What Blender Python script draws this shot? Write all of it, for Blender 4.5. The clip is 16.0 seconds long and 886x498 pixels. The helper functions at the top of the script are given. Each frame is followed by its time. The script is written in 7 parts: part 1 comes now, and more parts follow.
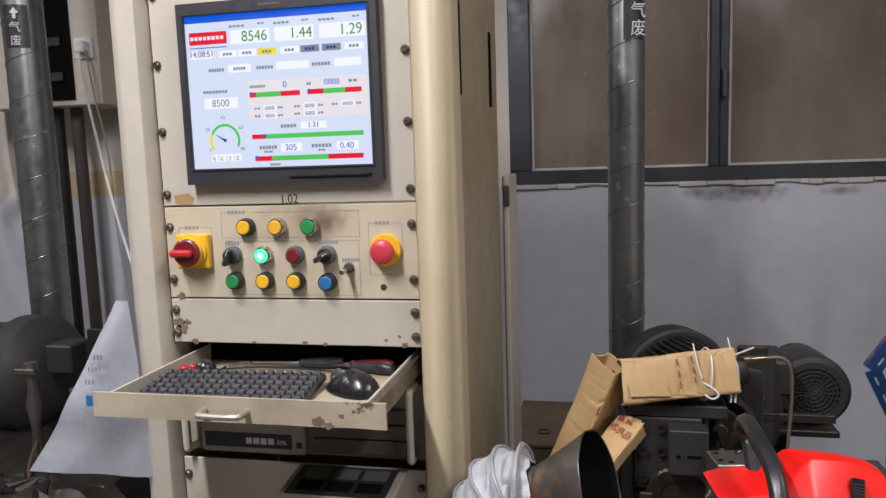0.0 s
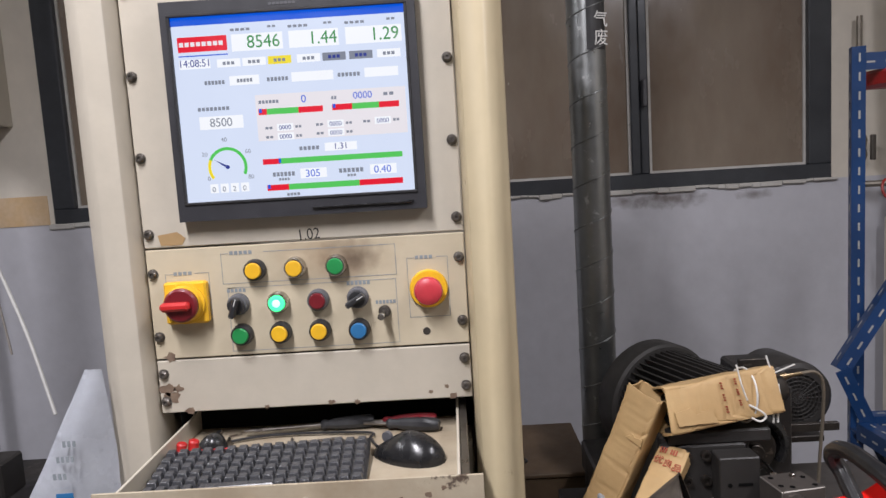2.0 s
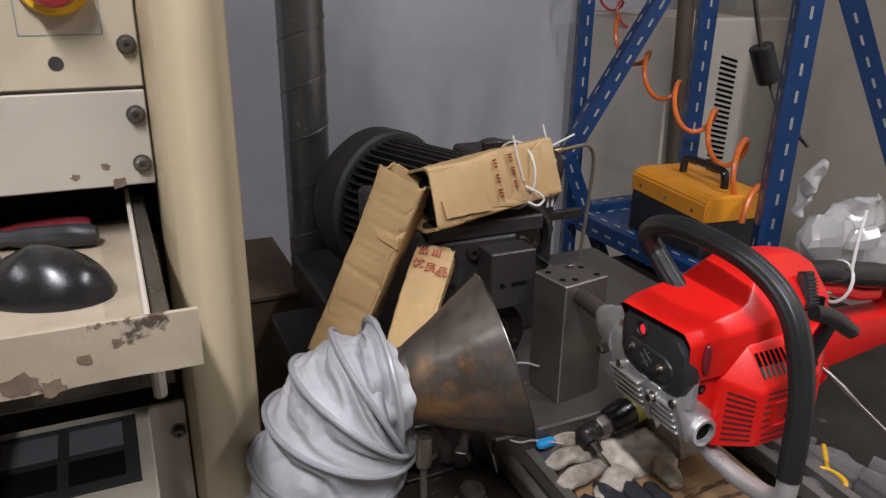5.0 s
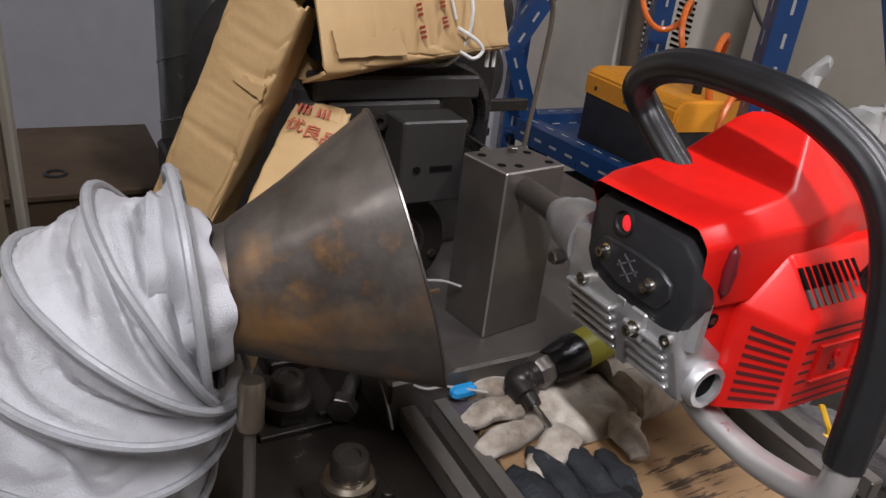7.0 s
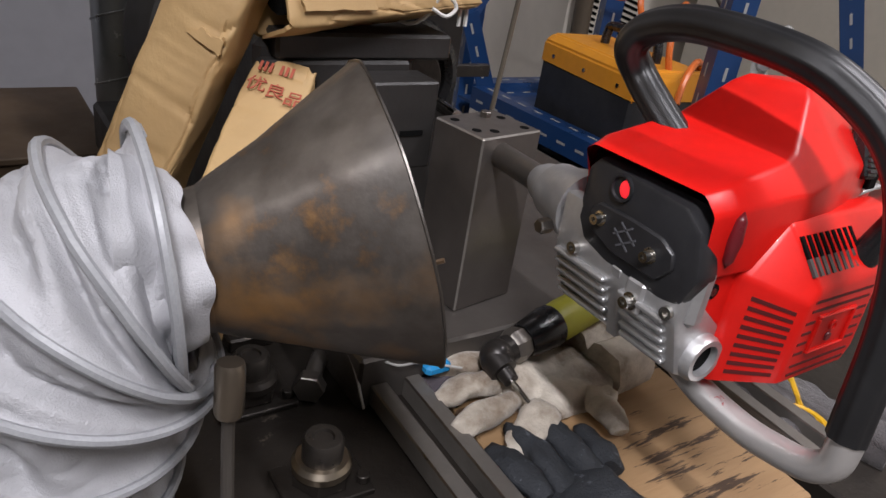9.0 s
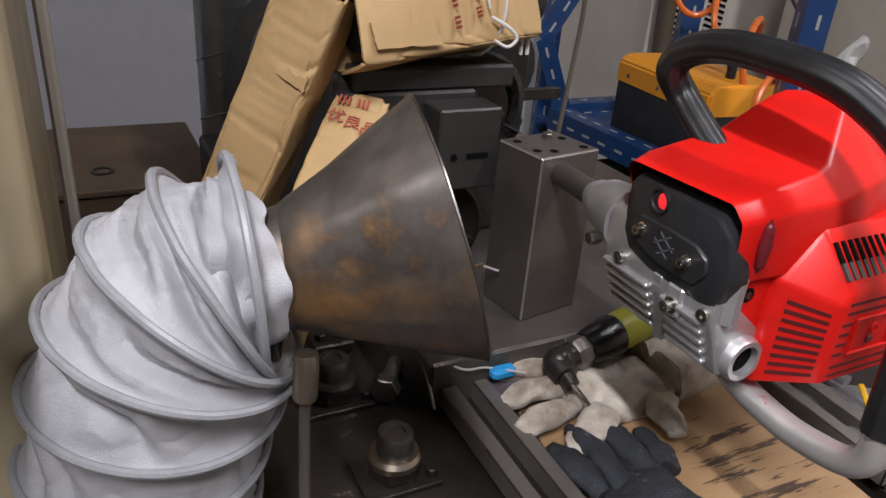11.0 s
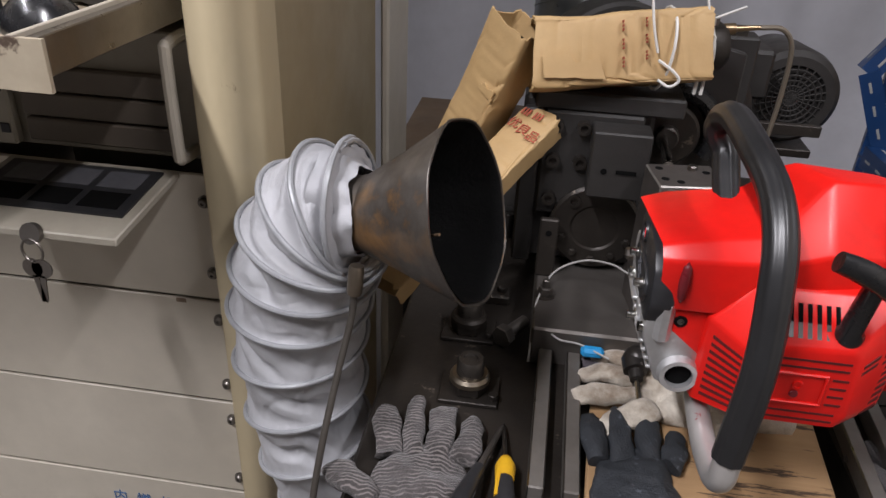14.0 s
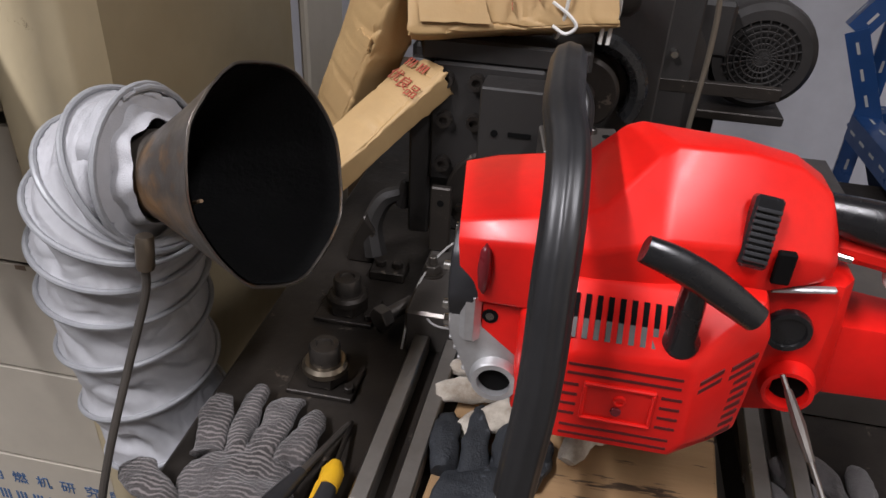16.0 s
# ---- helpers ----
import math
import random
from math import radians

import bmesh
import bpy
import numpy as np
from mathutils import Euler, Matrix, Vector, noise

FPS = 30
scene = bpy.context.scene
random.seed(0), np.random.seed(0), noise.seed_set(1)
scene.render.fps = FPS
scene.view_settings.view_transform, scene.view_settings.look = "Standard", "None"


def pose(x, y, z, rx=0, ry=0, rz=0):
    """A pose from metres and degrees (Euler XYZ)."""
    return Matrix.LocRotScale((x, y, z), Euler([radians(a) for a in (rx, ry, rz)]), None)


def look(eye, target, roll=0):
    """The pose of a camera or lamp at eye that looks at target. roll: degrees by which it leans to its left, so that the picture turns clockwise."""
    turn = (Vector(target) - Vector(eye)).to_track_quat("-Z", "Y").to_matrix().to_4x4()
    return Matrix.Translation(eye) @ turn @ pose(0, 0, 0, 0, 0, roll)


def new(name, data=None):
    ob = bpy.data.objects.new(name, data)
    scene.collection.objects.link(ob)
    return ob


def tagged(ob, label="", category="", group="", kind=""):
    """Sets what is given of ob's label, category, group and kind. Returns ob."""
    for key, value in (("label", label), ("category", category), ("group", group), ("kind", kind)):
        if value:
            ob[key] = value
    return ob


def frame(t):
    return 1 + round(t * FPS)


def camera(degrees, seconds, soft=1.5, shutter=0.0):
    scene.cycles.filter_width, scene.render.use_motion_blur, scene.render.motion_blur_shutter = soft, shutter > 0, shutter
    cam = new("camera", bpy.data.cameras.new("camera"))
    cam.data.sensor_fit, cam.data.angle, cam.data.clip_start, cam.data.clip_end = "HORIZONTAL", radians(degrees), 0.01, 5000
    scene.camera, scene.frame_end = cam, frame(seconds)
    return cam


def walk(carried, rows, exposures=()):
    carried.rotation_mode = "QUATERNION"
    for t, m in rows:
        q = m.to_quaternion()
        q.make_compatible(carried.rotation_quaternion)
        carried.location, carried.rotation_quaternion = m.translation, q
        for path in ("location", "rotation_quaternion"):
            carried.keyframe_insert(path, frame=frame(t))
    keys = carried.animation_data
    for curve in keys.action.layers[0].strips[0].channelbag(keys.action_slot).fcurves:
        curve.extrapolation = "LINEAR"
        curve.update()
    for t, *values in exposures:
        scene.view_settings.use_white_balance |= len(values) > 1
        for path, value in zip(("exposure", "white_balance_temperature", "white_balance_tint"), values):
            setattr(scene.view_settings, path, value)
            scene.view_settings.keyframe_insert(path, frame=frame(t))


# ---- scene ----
cam = camera(62.3, 16.0)
PATH = [
    (0, (0.034, 0.08, 1.389), (-0.395, 2.018, 1.145), -1.9),
    (0.5, (-0.041, 0.157, 1.398), (-0.413, 2.108, 1.161), -2.4),
    (1, (-0.106, 0.207, 1.415), (-0.39, 2.174, 1.194), -2.8),
    (1.5, (-0.199, 0.225, 1.415), (-0.36, 2.207, 1.2), -3.1),
    (2, (-0.293, 0.203, 1.421), (-0.329, 2.189, 1.188), -3.5),
    (2.5, (-0.347, 0.208, 1.412), (-0.242, 2.185, 1.124), -3.9),
    (3, (-0.354, 0.299, 1.383), (-0.086, 2.24, 0.986), -3.9),
    (3.5, (-0.341, 0.421, 1.349), (0.069, 2.311, 0.84), -3.6),
    (4, (-0.336, 0.486, 1.323), (0.22, 2.309, 0.718), -2.6),
    (4.2, (-0.345, 0.506, 1.313), (0.27, 2.3, 0.677), -2.1),
    (6.5, (-0.182, 0.807, 1.092), (0.735, 2.392, 0.287), 5.6),
    (7, (-0.162, 0.831, 1.068), (0.768, 2.384, 0.218), 6.7),
    (7.5, (-0.154, 0.847, 1.058), (0.791, 2.375, 0.179), 7.5),
    (8, (-0.151, 0.859, 1.056), (0.823, 2.362, 0.165), 8.2),
    (8.5, (-0.151, 0.87, 1.051), (0.871, 2.338, 0.155), 8.8),
    (9, (-0.172, 0.873, 1.046), (0.891, 2.312, 0.15), 9.0),
    (9.2, (-0.187, 0.871, 1.044), (0.896, 2.294, 0.149), 9.0),
    (11.3, (-0.172, 0.783, 1.075), (0.585, 2.417, 0.206), 4.1),
    (11.5, (-0.157, 0.751, 1.083), (0.52, 2.417, 0.209), 4.1),
    (12, (-0.145, 0.613, 1.144), (0.316, 2.338, 0.243), 4.0),
    (12.5, (-0.085, 0.534, 1.214), (0.104, 2.3, 0.294), 3.1),
    (13, (0.04, 0.535, 1.205), (-0.011, 2.299, 0.263), 2.5),
    (13.5, (0.078, 0.551, 1.19), (-0.095, 2.298, 0.232), 2.6),
    (14, (0.08, 0.581, 1.176), (-0.138, 2.313, 0.202), 2.7),
    (14.5, (0.169, 0.64, 1.155), (-0.091, 2.331, 0.119), 2.3),
    (15, (0.239, 0.696, 1.133), (-0.023, 2.364, 0.061), 2.5),
    (15.5, (0.26, 0.716, 1.125), (-0.014, 2.374, 0.041), 2.8),
    (16, (0.25, 0.713, 1.131), (-0.049, 2.387, 0.078), 2.7),
]
walk(cam, [(t, look(eye, target, roll)) for t, eye, target, roll in PATH],
     [(0.0, 0.0), (2.0, 0.0), (3.0, -0.2), (4.2, -0.2), (6.5, -0.05), (9.2, 0.0), (16.0, 0.0)])

# ---- world and light ----
world = bpy.data.worlds.new("world")
scene.world = world
world.use_nodes = True
world.node_tree.nodes["Background"].inputs[0].default_value = (0.75, 0.82, 1.0, 1)
world.node_tree.nodes["Background"].inputs[1].default_value = 0.4
scene.view_settings.exposure = 0.0


def area_lamp(name, eye, target, sx, sy, watts, colour):
    data = bpy.data.lights.new(name, "AREA")
    data.shape, data.size, data.size_y, data.energy, data.color = "RECTANGLE", sx, sy, watts, colour
    ob = new(name, data)
    ob.matrix_world = look(eye, target)
    return ob


LIGHT = (1.0, 0.975, 1.04)
# unseen overhead tube, placed by the way the shadows fall
area_lamp("unseen_lamp", (-0.85, -0.15, 2.93), (-0.85, -0.15, 0), 0.10, 1.3, 94, LIGHT)
# added fill lamps, right and left, with no known fixture
area_lamp("unseen_lamp", (1.25, 0.35, 2.93), (1.25, 0.35, 0), 0.10, 1.3, 45, LIGHT)
area_lamp("unseen_lamp", (-2.7, 1.0, 2.93), (-2.7, 1.0, 0), 0.10, 1.3, 44, LIGHT)


# ---- materials ----
def mat(name, col, rough=0.5, metal=0.0, col2=None, scale=8.0, amount=0.5, wear=None, wear_at=0.62, wear_scale=14.0,
        bump=0.0, bump_scale=200.0, stretch=(1, 1, 1), emit=None, power=0.0, coat=0.0, trans=0.0, rough_var=0.12, alpha=1.0, sheen=0.0, spec=0.5, wear_soft=0.035):
    m = bpy.data.materials.new(name)
    m.use_nodes = True
    nt = m.node_tree
    b = nt.nodes["Principled BSDF"]
    b.inputs["Roughness"].default_value = rough
    b.inputs["Metallic"].default_value = metal
    b.inputs["Coat Weight"].default_value = coat
    b.inputs["Transmission Weight"].default_value = trans
    b.inputs["Alpha"].default_value = alpha
    b.inputs["Sheen Weight"].default_value = sheen
    b.inputs["Specular IOR Level"].default_value = spec
    if emit:
        b.inputs["Emission Color"].default_value = (*emit, 1)
        b.inputs["Emission Strength"].default_value = power
    tc = nt.nodes.new("ShaderNodeTexCoord")
    mp = nt.nodes.new("ShaderNodeMapping")
    mp.inputs["Scale"].default_value = stretch
    nt.links.new(tc.outputs["Object"], mp.inputs["Vector"])

    def noisy(sc, detail=6.0, rg=0.6):
        n = nt.nodes.new("ShaderNodeTexNoise")
        n.inputs["Scale"].default_value, n.inputs["Detail"].default_value, n.inputs["Roughness"].default_value = sc, detail, rg
        nt.links.new(mp.outputs["Vector"], n.inputs["Vector"])
        return n.outputs["Fac"]

    def ramp(src, lo, hi):
        r = nt.nodes.new("ShaderNodeMapRange")
        r.inputs["From Min"].default_value, r.inputs["From Max"].default_value = lo, hi
        nt.links.new(src, r.inputs["Value"])
        return r.outputs["Result"]

    def mix(fac, a, bb):
        x = nt.nodes.new("ShaderNodeMix")
        x.data_type = "RGBA"
        nt.links.new(fac, x.inputs["Factor"])
        for sock, v in ((x.inputs["A"], a), (x.inputs["B"], bb)):
            if isinstance(v, tuple):
                sock.default_value = (*v, 1)
            else:
                nt.links.new(v, sock)
        return x.outputs["Result"]

    if col2 is None:
        col2 = tuple(c * 0.8 for c in col)
    big = noisy(scale)
    out = mix(ramp(big, 0.5 - 0.5 * amount + 0.12, 0.5 + 0.5 * amount - 0.12 + 0.02), col, col2)
    fine = noisy(scale * 9, 3.0)
    out = mix(ramp(fine, 0.3, 1.5), out, tuple(c * 0.72 for c in col))
    if wear:
        w = noisy(wear_scale, 9.0, 0.68)
        out = mix(ramp(w, wear_at, wear_at + wear_soft), out, wear)
    nt.links.new(out, b.inputs["Base Color"])
    rr = ramp(noisy(scale * 2.5, 5.0), 0.25, 0.75)
    sc = nt.nodes.new("ShaderNodeMapRange")
    sc.inputs["To Min"].default_value, sc.inputs["To Max"].default_value = max(0.03, rough - rough_var), min(1, rough + rough_var)
    nt.links.new(rr, sc.inputs["Value"])
    nt.links.new(sc.outputs["Result"], b.inputs["Roughness"])
    if bump:
        bp = nt.nodes.new("ShaderNodeBump")
        bp.inputs["Strength"].default_value, bp.inputs["Distance"].default_value = bump, 0.002
        nt.links.new(noisy(bump_scale, 4.0), bp.inputs["Height"])
        nt.links.new(bp.outputs["Normal"], b.inputs["Normal"])
    return m


CREAM = mat("cream_enamel", (0.53, 0.485, 0.405), 0.42, col2=(0.44, 0.395, 0.32), scale=3.0, amount=0.8, wear=(0.16, 0.12, 0.08), wear_at=0.725, wear_scale=22, bump=0.12, bump_scale=60)
CREAM_DIRTY = mat("stained_cream_enamel", (0.46, 0.40, 0.30), 0.5, col2=(0.24, 0.18, 0.115), scale=7.0, amount=0.62, wear=(0.08, 0.055, 0.04), wear_at=0.635, wear_scale=15, bump=0.2, bump_scale=80)
# yellowed enamel, with the cabinet side's shade also put into the colour
CREAM_OLD_SHADED = mat("shaded_yellowed_enamel", (0.34, 0.28, 0.175), 0.42, col2=(0.23, 0.18, 0.105), scale=4.0, amount=0.8, wear=(0.10, 0.07, 0.04), wear_at=0.70, wear_scale=18)
BLACK_PL = mat("black_plastic", (0.018, 0.018, 0.02), 0.4, col2=(0.03, 0.03, 0.032), scale=20, bump=0.05, bump_scale=500)
BLACK_SHINE = mat("glossy_black_plastic", (0.012, 0.012, 0.013), 0.25, scale=20, bump=0.03, bump_scale=300)
RUBBER = mat("black_rubber", (0.010, 0.010, 0.011), 0.27, col2=(0.02, 0.02, 0.02), scale=30, bump=0.05, bump_scale=300)
GREY_PL = mat("grey_plastic", (0.10, 0.10, 0.11), 0.5, scale=20)
BEZEL = mat("dark_grey_bezel", (0.03, 0.03, 0.035), 0.45, scale=20, bump=0.04, bump_scale=600)
IRON = mat("oily_dark_iron", (0.052, 0.044, 0.037), 0.42, 0.5, col2=(0.015, 0.0125, 0.011), scale=9, amount=0.7, wear=(0.15, 0.125, 0.10), wear_at=0.63, wear_scale=25, bump=0.3, bump_scale=120)
IRON_PAINT = mat("dark_grey_machine_paint", (0.040, 0.037, 0.035), 0.46, 0.1, col2=(0.013, 0.012, 0.011), scale=7, amount=0.8, wear=(0.11, 0.085, 0.065), wear_at=0.70, wear_scale=30, bump=0.2, bump_scale=150)
STEEL = mat("worn_steel", (0.30, 0.28, 0.26), 0.35, 1.0, col2=(0.16, 0.14, 0.12), scale=14, amount=0.8, bump=0.1, bump_scale=200)
STEEL_DARK = mat("blackened_steel", (0.23, 0.21, 0.19), 0.36, 0.8, col2=(0.10, 0.09, 0.08), scale=10, amount=0.8, wear=(0.28, 0.24, 0.20), wear_at=0.66, wear_scale=20, bump=0.1, bump_scale=120)
CHROME = mat("plated_metal", (0.62, 0.60, 0.56), 0.2, 1.0, scale=20)
GALV = mat("galvanised_steel", (0.30, 0.31, 0.31), 0.36, 0.9, col2=(0.19, 0.20, 0.20), scale=12, amount=0.9, wear=(0.42, 0.43, 0.43), wear_at=0.62, wear_scale=30, bump=0.08, bump_scale=60)
ALU = mat("cast_aluminium", (0.60, 0.60, 0.60), 0.42, 0.75, col2=(0.48, 0.48, 0.48), scale=25, bump=0.12, bump_scale=500)
RED = mat("glossy_red_plastic", (0.70, 0.012, 0.008), 0.32, col2=(0.64, 0.010, 0.008), scale=10, amount=0.4, coat=0.03, rough_var=0.05, spec=0.32)
# darker copy of the red: shade inside the grille slots, as colour
RED_SHADED = mat("shaded_red_recess", (0.10, 0.006, 0.006), 0.6, scale=20)
GRIP = mat("moulded_black_grip", (0.013, 0.013, 0.014), 0.36, col2=(0.02, 0.02, 0.021), scale=20, bump=0.03, bump_scale=250, rough_var=0.04)
RED_DULL = mat("red_plastic", (0.50, 0.02, 0.02), 0.4, scale=20)
MAROON = mat("dark_red_plastic", (0.17, 0.012, 0.018), 0.35, scale=20)
YELLOW = mat("yellow_plastic", (0.80, 0.46, 0.02), 0.4, col2=(0.66, 0.36, 0.02), scale=14)
GREEN = mat("green_plastic", (0.02, 0.26, 0.07), 0.35, scale=20)
GREEN_LIT = mat("lit_green_lens", (0.05, 0.6, 0.2), 0.3, emit=(0.05, 1.0, 0.30), power=1.6)
GREEN_CORE = mat("lit_green_core", (0.4, 0.9, 0.6), 0.3, emit=(0.35, 1.0, 0.6), power=1.6)
BLUE = mat("blue_plastic", (0.03, 0.16, 0.36), 0.35, scale=20)
ORANGE = mat("orange_painted_steel", (0.80, 0.32, 0.02), 0.4, col2=(0.64, 0.26, 0.03), scale=7, amount=0.7, bump=0.06, bump_scale=80)
ORANGE_HOSE = mat("orange_air_hose", (0.75, 0.17, 0.03), 0.3, scale=20)
BLUE_PAINT = mat("blue_enamel_steel", (0.012, 0.05, 0.16), 0.35, col2=(0.008, 0.03, 0.09), scale=6, amount=0.8, wear=(0.05, 0.055, 0.06), wear_at=0.69, wear_scale=18)
SLOT = mat("slot_light", (0.36, 0.36, 0.35), 0.6)
WALL_LOW = mat("grey_wall_paint", (0.56, 0.562, 0.605), 0.6, col2=(0.49, 0.49, 0.525), scale=1.6, amount=0.8, wear=(0.22, 0.20, 0.18), wear_at=0.76, wear_scale=9, bump=0.12, bump_scale=50)
WALL_UP = mat("cream_wall_paint", (0.70, 0.65, 0.565), 0.7, col2=(0.62, 0.565, 0.48), scale=1.5, amount=0.8, bump=0.12, bump_scale=50)
# for the unseen ceiling and walls: tone kept dark to cut bounce light
BOUNCE_GREY = mat("bounce_cutting_grey", (0.27, 0.255, 0.235), 0.8, col2=(0.20, 0.19, 0.175), scale=1.5, amount=0.8, bump=0.12, bump_scale=50)
PLASTER = mat("bare_plaster", (0.62, 0.61, 0.58), 0.8, col2=(0.42, 0.39, 0.35), scale=14, amount=0.9, wear=(0.12, 0.10, 0.08), wear_at=0.66, wear_scale=20, bump=0.4, bump_scale=60)
CONCRETE = mat("stained_concrete", (0.16, 0.145, 0.13), 0.75, col2=(0.07, 0.06, 0.05), scale=2.0, amount=0.9, bump=0.2, bump_scale=40)
FRAME = mat("grey_aluminium_frame", (0.055, 0.06, 0.068), 0.4, 0.2, col2=(0.04, 0.043, 0.05), scale=6)
GLASS_DIRT = mat("grimy_window_glass", (0.27, 0.225, 0.175), 0.22, col2=(0.15, 0.105, 0.075), scale=1.4, amount=0.6, wear=(0.44, 0.40, 0.34), wear_at=0.685, wear_scale=11, stretch=(1.6, 1, 0.7))
CARD = mat("brown_cardboard", (0.53, 0.36, 0.17), 0.62, col2=(0.36, 0.225, 0.095), scale=7, amount=0.7, wear=(0.16, 0.095, 0.045), wear_at=0.665, wear_scale=18, bump=0.25, bump_scale=120)
PRINT_RED = mat("red_print", (0.42, 0.09, 0.05), 0.8)
FABRIC = mat("silver_coated_fabric", (0.50, 0.50, 0.52), 0.5, 0.1, col2=(0.38, 0.385, 0.40), scale=9, amount=0.8, wear=(0.30, 0.29, 0.28), wear_at=0.66, wear_scale=16, wear_soft=0.12, bump=0.45, bump_scale=800)
FABRIC_RIB = mat("grey_rib_piping", (0.27, 0.275, 0.29), 0.42, 0.1, col2=(0.36, 0.37, 0.38), scale=60, amount=0.8)
RUST = mat("heat_stained_sheet_steel", (0.16, 0.14, 0.12), 0.47, 0.7, col2=(0.05, 0.04, 0.034), scale=19, amount=0.5, wear=(0.25, 0.14, 0.06), wear_at=0.545, wear_soft=0.14, wear_scale=19, bump=0.15, bump_scale=90, rough_var=0.15)
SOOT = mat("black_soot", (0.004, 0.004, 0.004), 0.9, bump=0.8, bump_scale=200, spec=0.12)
WOOD = mat("scuffed_plywood", (0.45, 0.285, 0.145), 0.6, col2=(0.24, 0.14, 0.065), scale=9, amount=0.9, wear=(0.06, 0.035, 0.02), wear_at=0.565, wear_scale=20, bump=0.3, bump_scale=120, stretch=(0.35, 3.0, 1))
WHITE_PL = mat("white_plastic", (0.72, 0.71, 0.68), 0.45, scale=20)
BAG = mat("milky_plastic_bag", (0.62, 0.64, 0.68), 0.25, col2=(0.5, 0.52, 0.57), scale=8, amount=0.8, bump=0.3, bump_scale=40)
COTTON = mat("soiled_cotton", (0.74, 0.68, 0.58), 0.9, col2=(0.22, 0.165, 0.115), scale=13, amount=0.42, wear=(0.10, 0.07, 0.05), wear_at=0.66, wear_scale=22, wear_soft=0.12, bump=0.8, bump_scale=400, sheen=0.2)
KNIT = mat("grey_knit", (0.12, 0.11, 0.11), 0.9, col2=(0.05, 0.045, 0.045), scale=30, amount=0.8, bump=0.9, bump_scale=500, sheen=0.2)
RAG = mat("purple_grey_rag", (0.12, 0.105, 0.12), 0.95, col2=(0.06, 0.05, 0.06), scale=30, amount=0.8, bump=0.9, bump_scale=400)
NITRILE = mat("black_coated_knit", (0.034, 0.039, 0.047), 0.7, col2=(0.014, 0.016, 0.019), scale=26, amount=0.8, wear=(0.085, 0.095, 0.11), wear_at=0.60, wear_scale=90, bump=0.8, bump_scale=420)
INK = mat("black_ink", (0.01, 0.01, 0.01), 0.6)
INK_BLUE = mat("blue_ink", (0.06, 0.14, 0.30), 0.6)
INK_GREY = mat("faded_grey_blue_ink", (0.25, 0.28, 0.30), 0.6)
NAVY = mat("navy_label", (0.015, 0.02, 0.04), 0.4)
PCB = mat("beige_grey_enamel", (0.36, 0.33, 0.27), 0.45, col2=(0.28, 0.25, 0.2), scale=8)


def add_stain(m, centre, radius, colour, stretch=(1, 1, 1), ragged=0.5, strength=0.9, scale=30.0):
    """A stain with its own outline round a place in object coordinates."""
    nt = m.node_tree
    b = nt.nodes["Principled BSDF"]
    old = b.inputs["Base Color"].links[0].from_socket
    tc = nt.nodes.new("ShaderNodeTexCoord")
    mp = nt.nodes.new("ShaderNodeMapping")
    mp.inputs["Location"].default_value = [-c * k for c, k in zip(centre, stretch)]
    mp.inputs["Scale"].default_value = stretch
    nt.links.new(tc.outputs["Object"], mp.inputs["Vector"])
    ln = nt.nodes.new("ShaderNodeVectorMath")
    ln.operation = "LENGTH"
    nt.links.new(mp.outputs["Vector"], ln.inputs[0])
    nz = nt.nodes.new("ShaderNodeTexNoise")
    nz.inputs["Scale"].default_value, nz.inputs["Detail"].default_value = scale, 6.0
    nt.links.new(tc.outputs["Object"], nz.inputs["Vector"])
    ad = nt.nodes.new("ShaderNodeMath")
    ad.operation = "MULTIPLY_ADD"
    nt.links.new(nz.outputs["Fac"], ad.inputs[0])
    ad.inputs[1].default_value = radius * ragged * 2
    nt.links.new(ln.outputs["Value"], ad.inputs[2])
    rg = nt.nodes.new("ShaderNodeMapRange")
    rg.inputs["From Min"].default_value, rg.inputs["From Max"].default_value = radius * (1 + ragged), radius * 0.45
    rg.inputs["To Max"].default_value = strength
    nt.links.new(ad.outputs["Value"], rg.inputs["Value"])
    mx = nt.nodes.new("ShaderNodeMix")
    mx.data_type = "RGBA"
    nt.links.new(rg.outputs["Result"], mx.inputs["Factor"])
    nt.links.new(old, mx.inputs["A"])
    mx.inputs["B"].default_value = (*colour, 1)
    nt.links.new(mx.outputs["Result"], b.inputs["Base Color"])
    return m


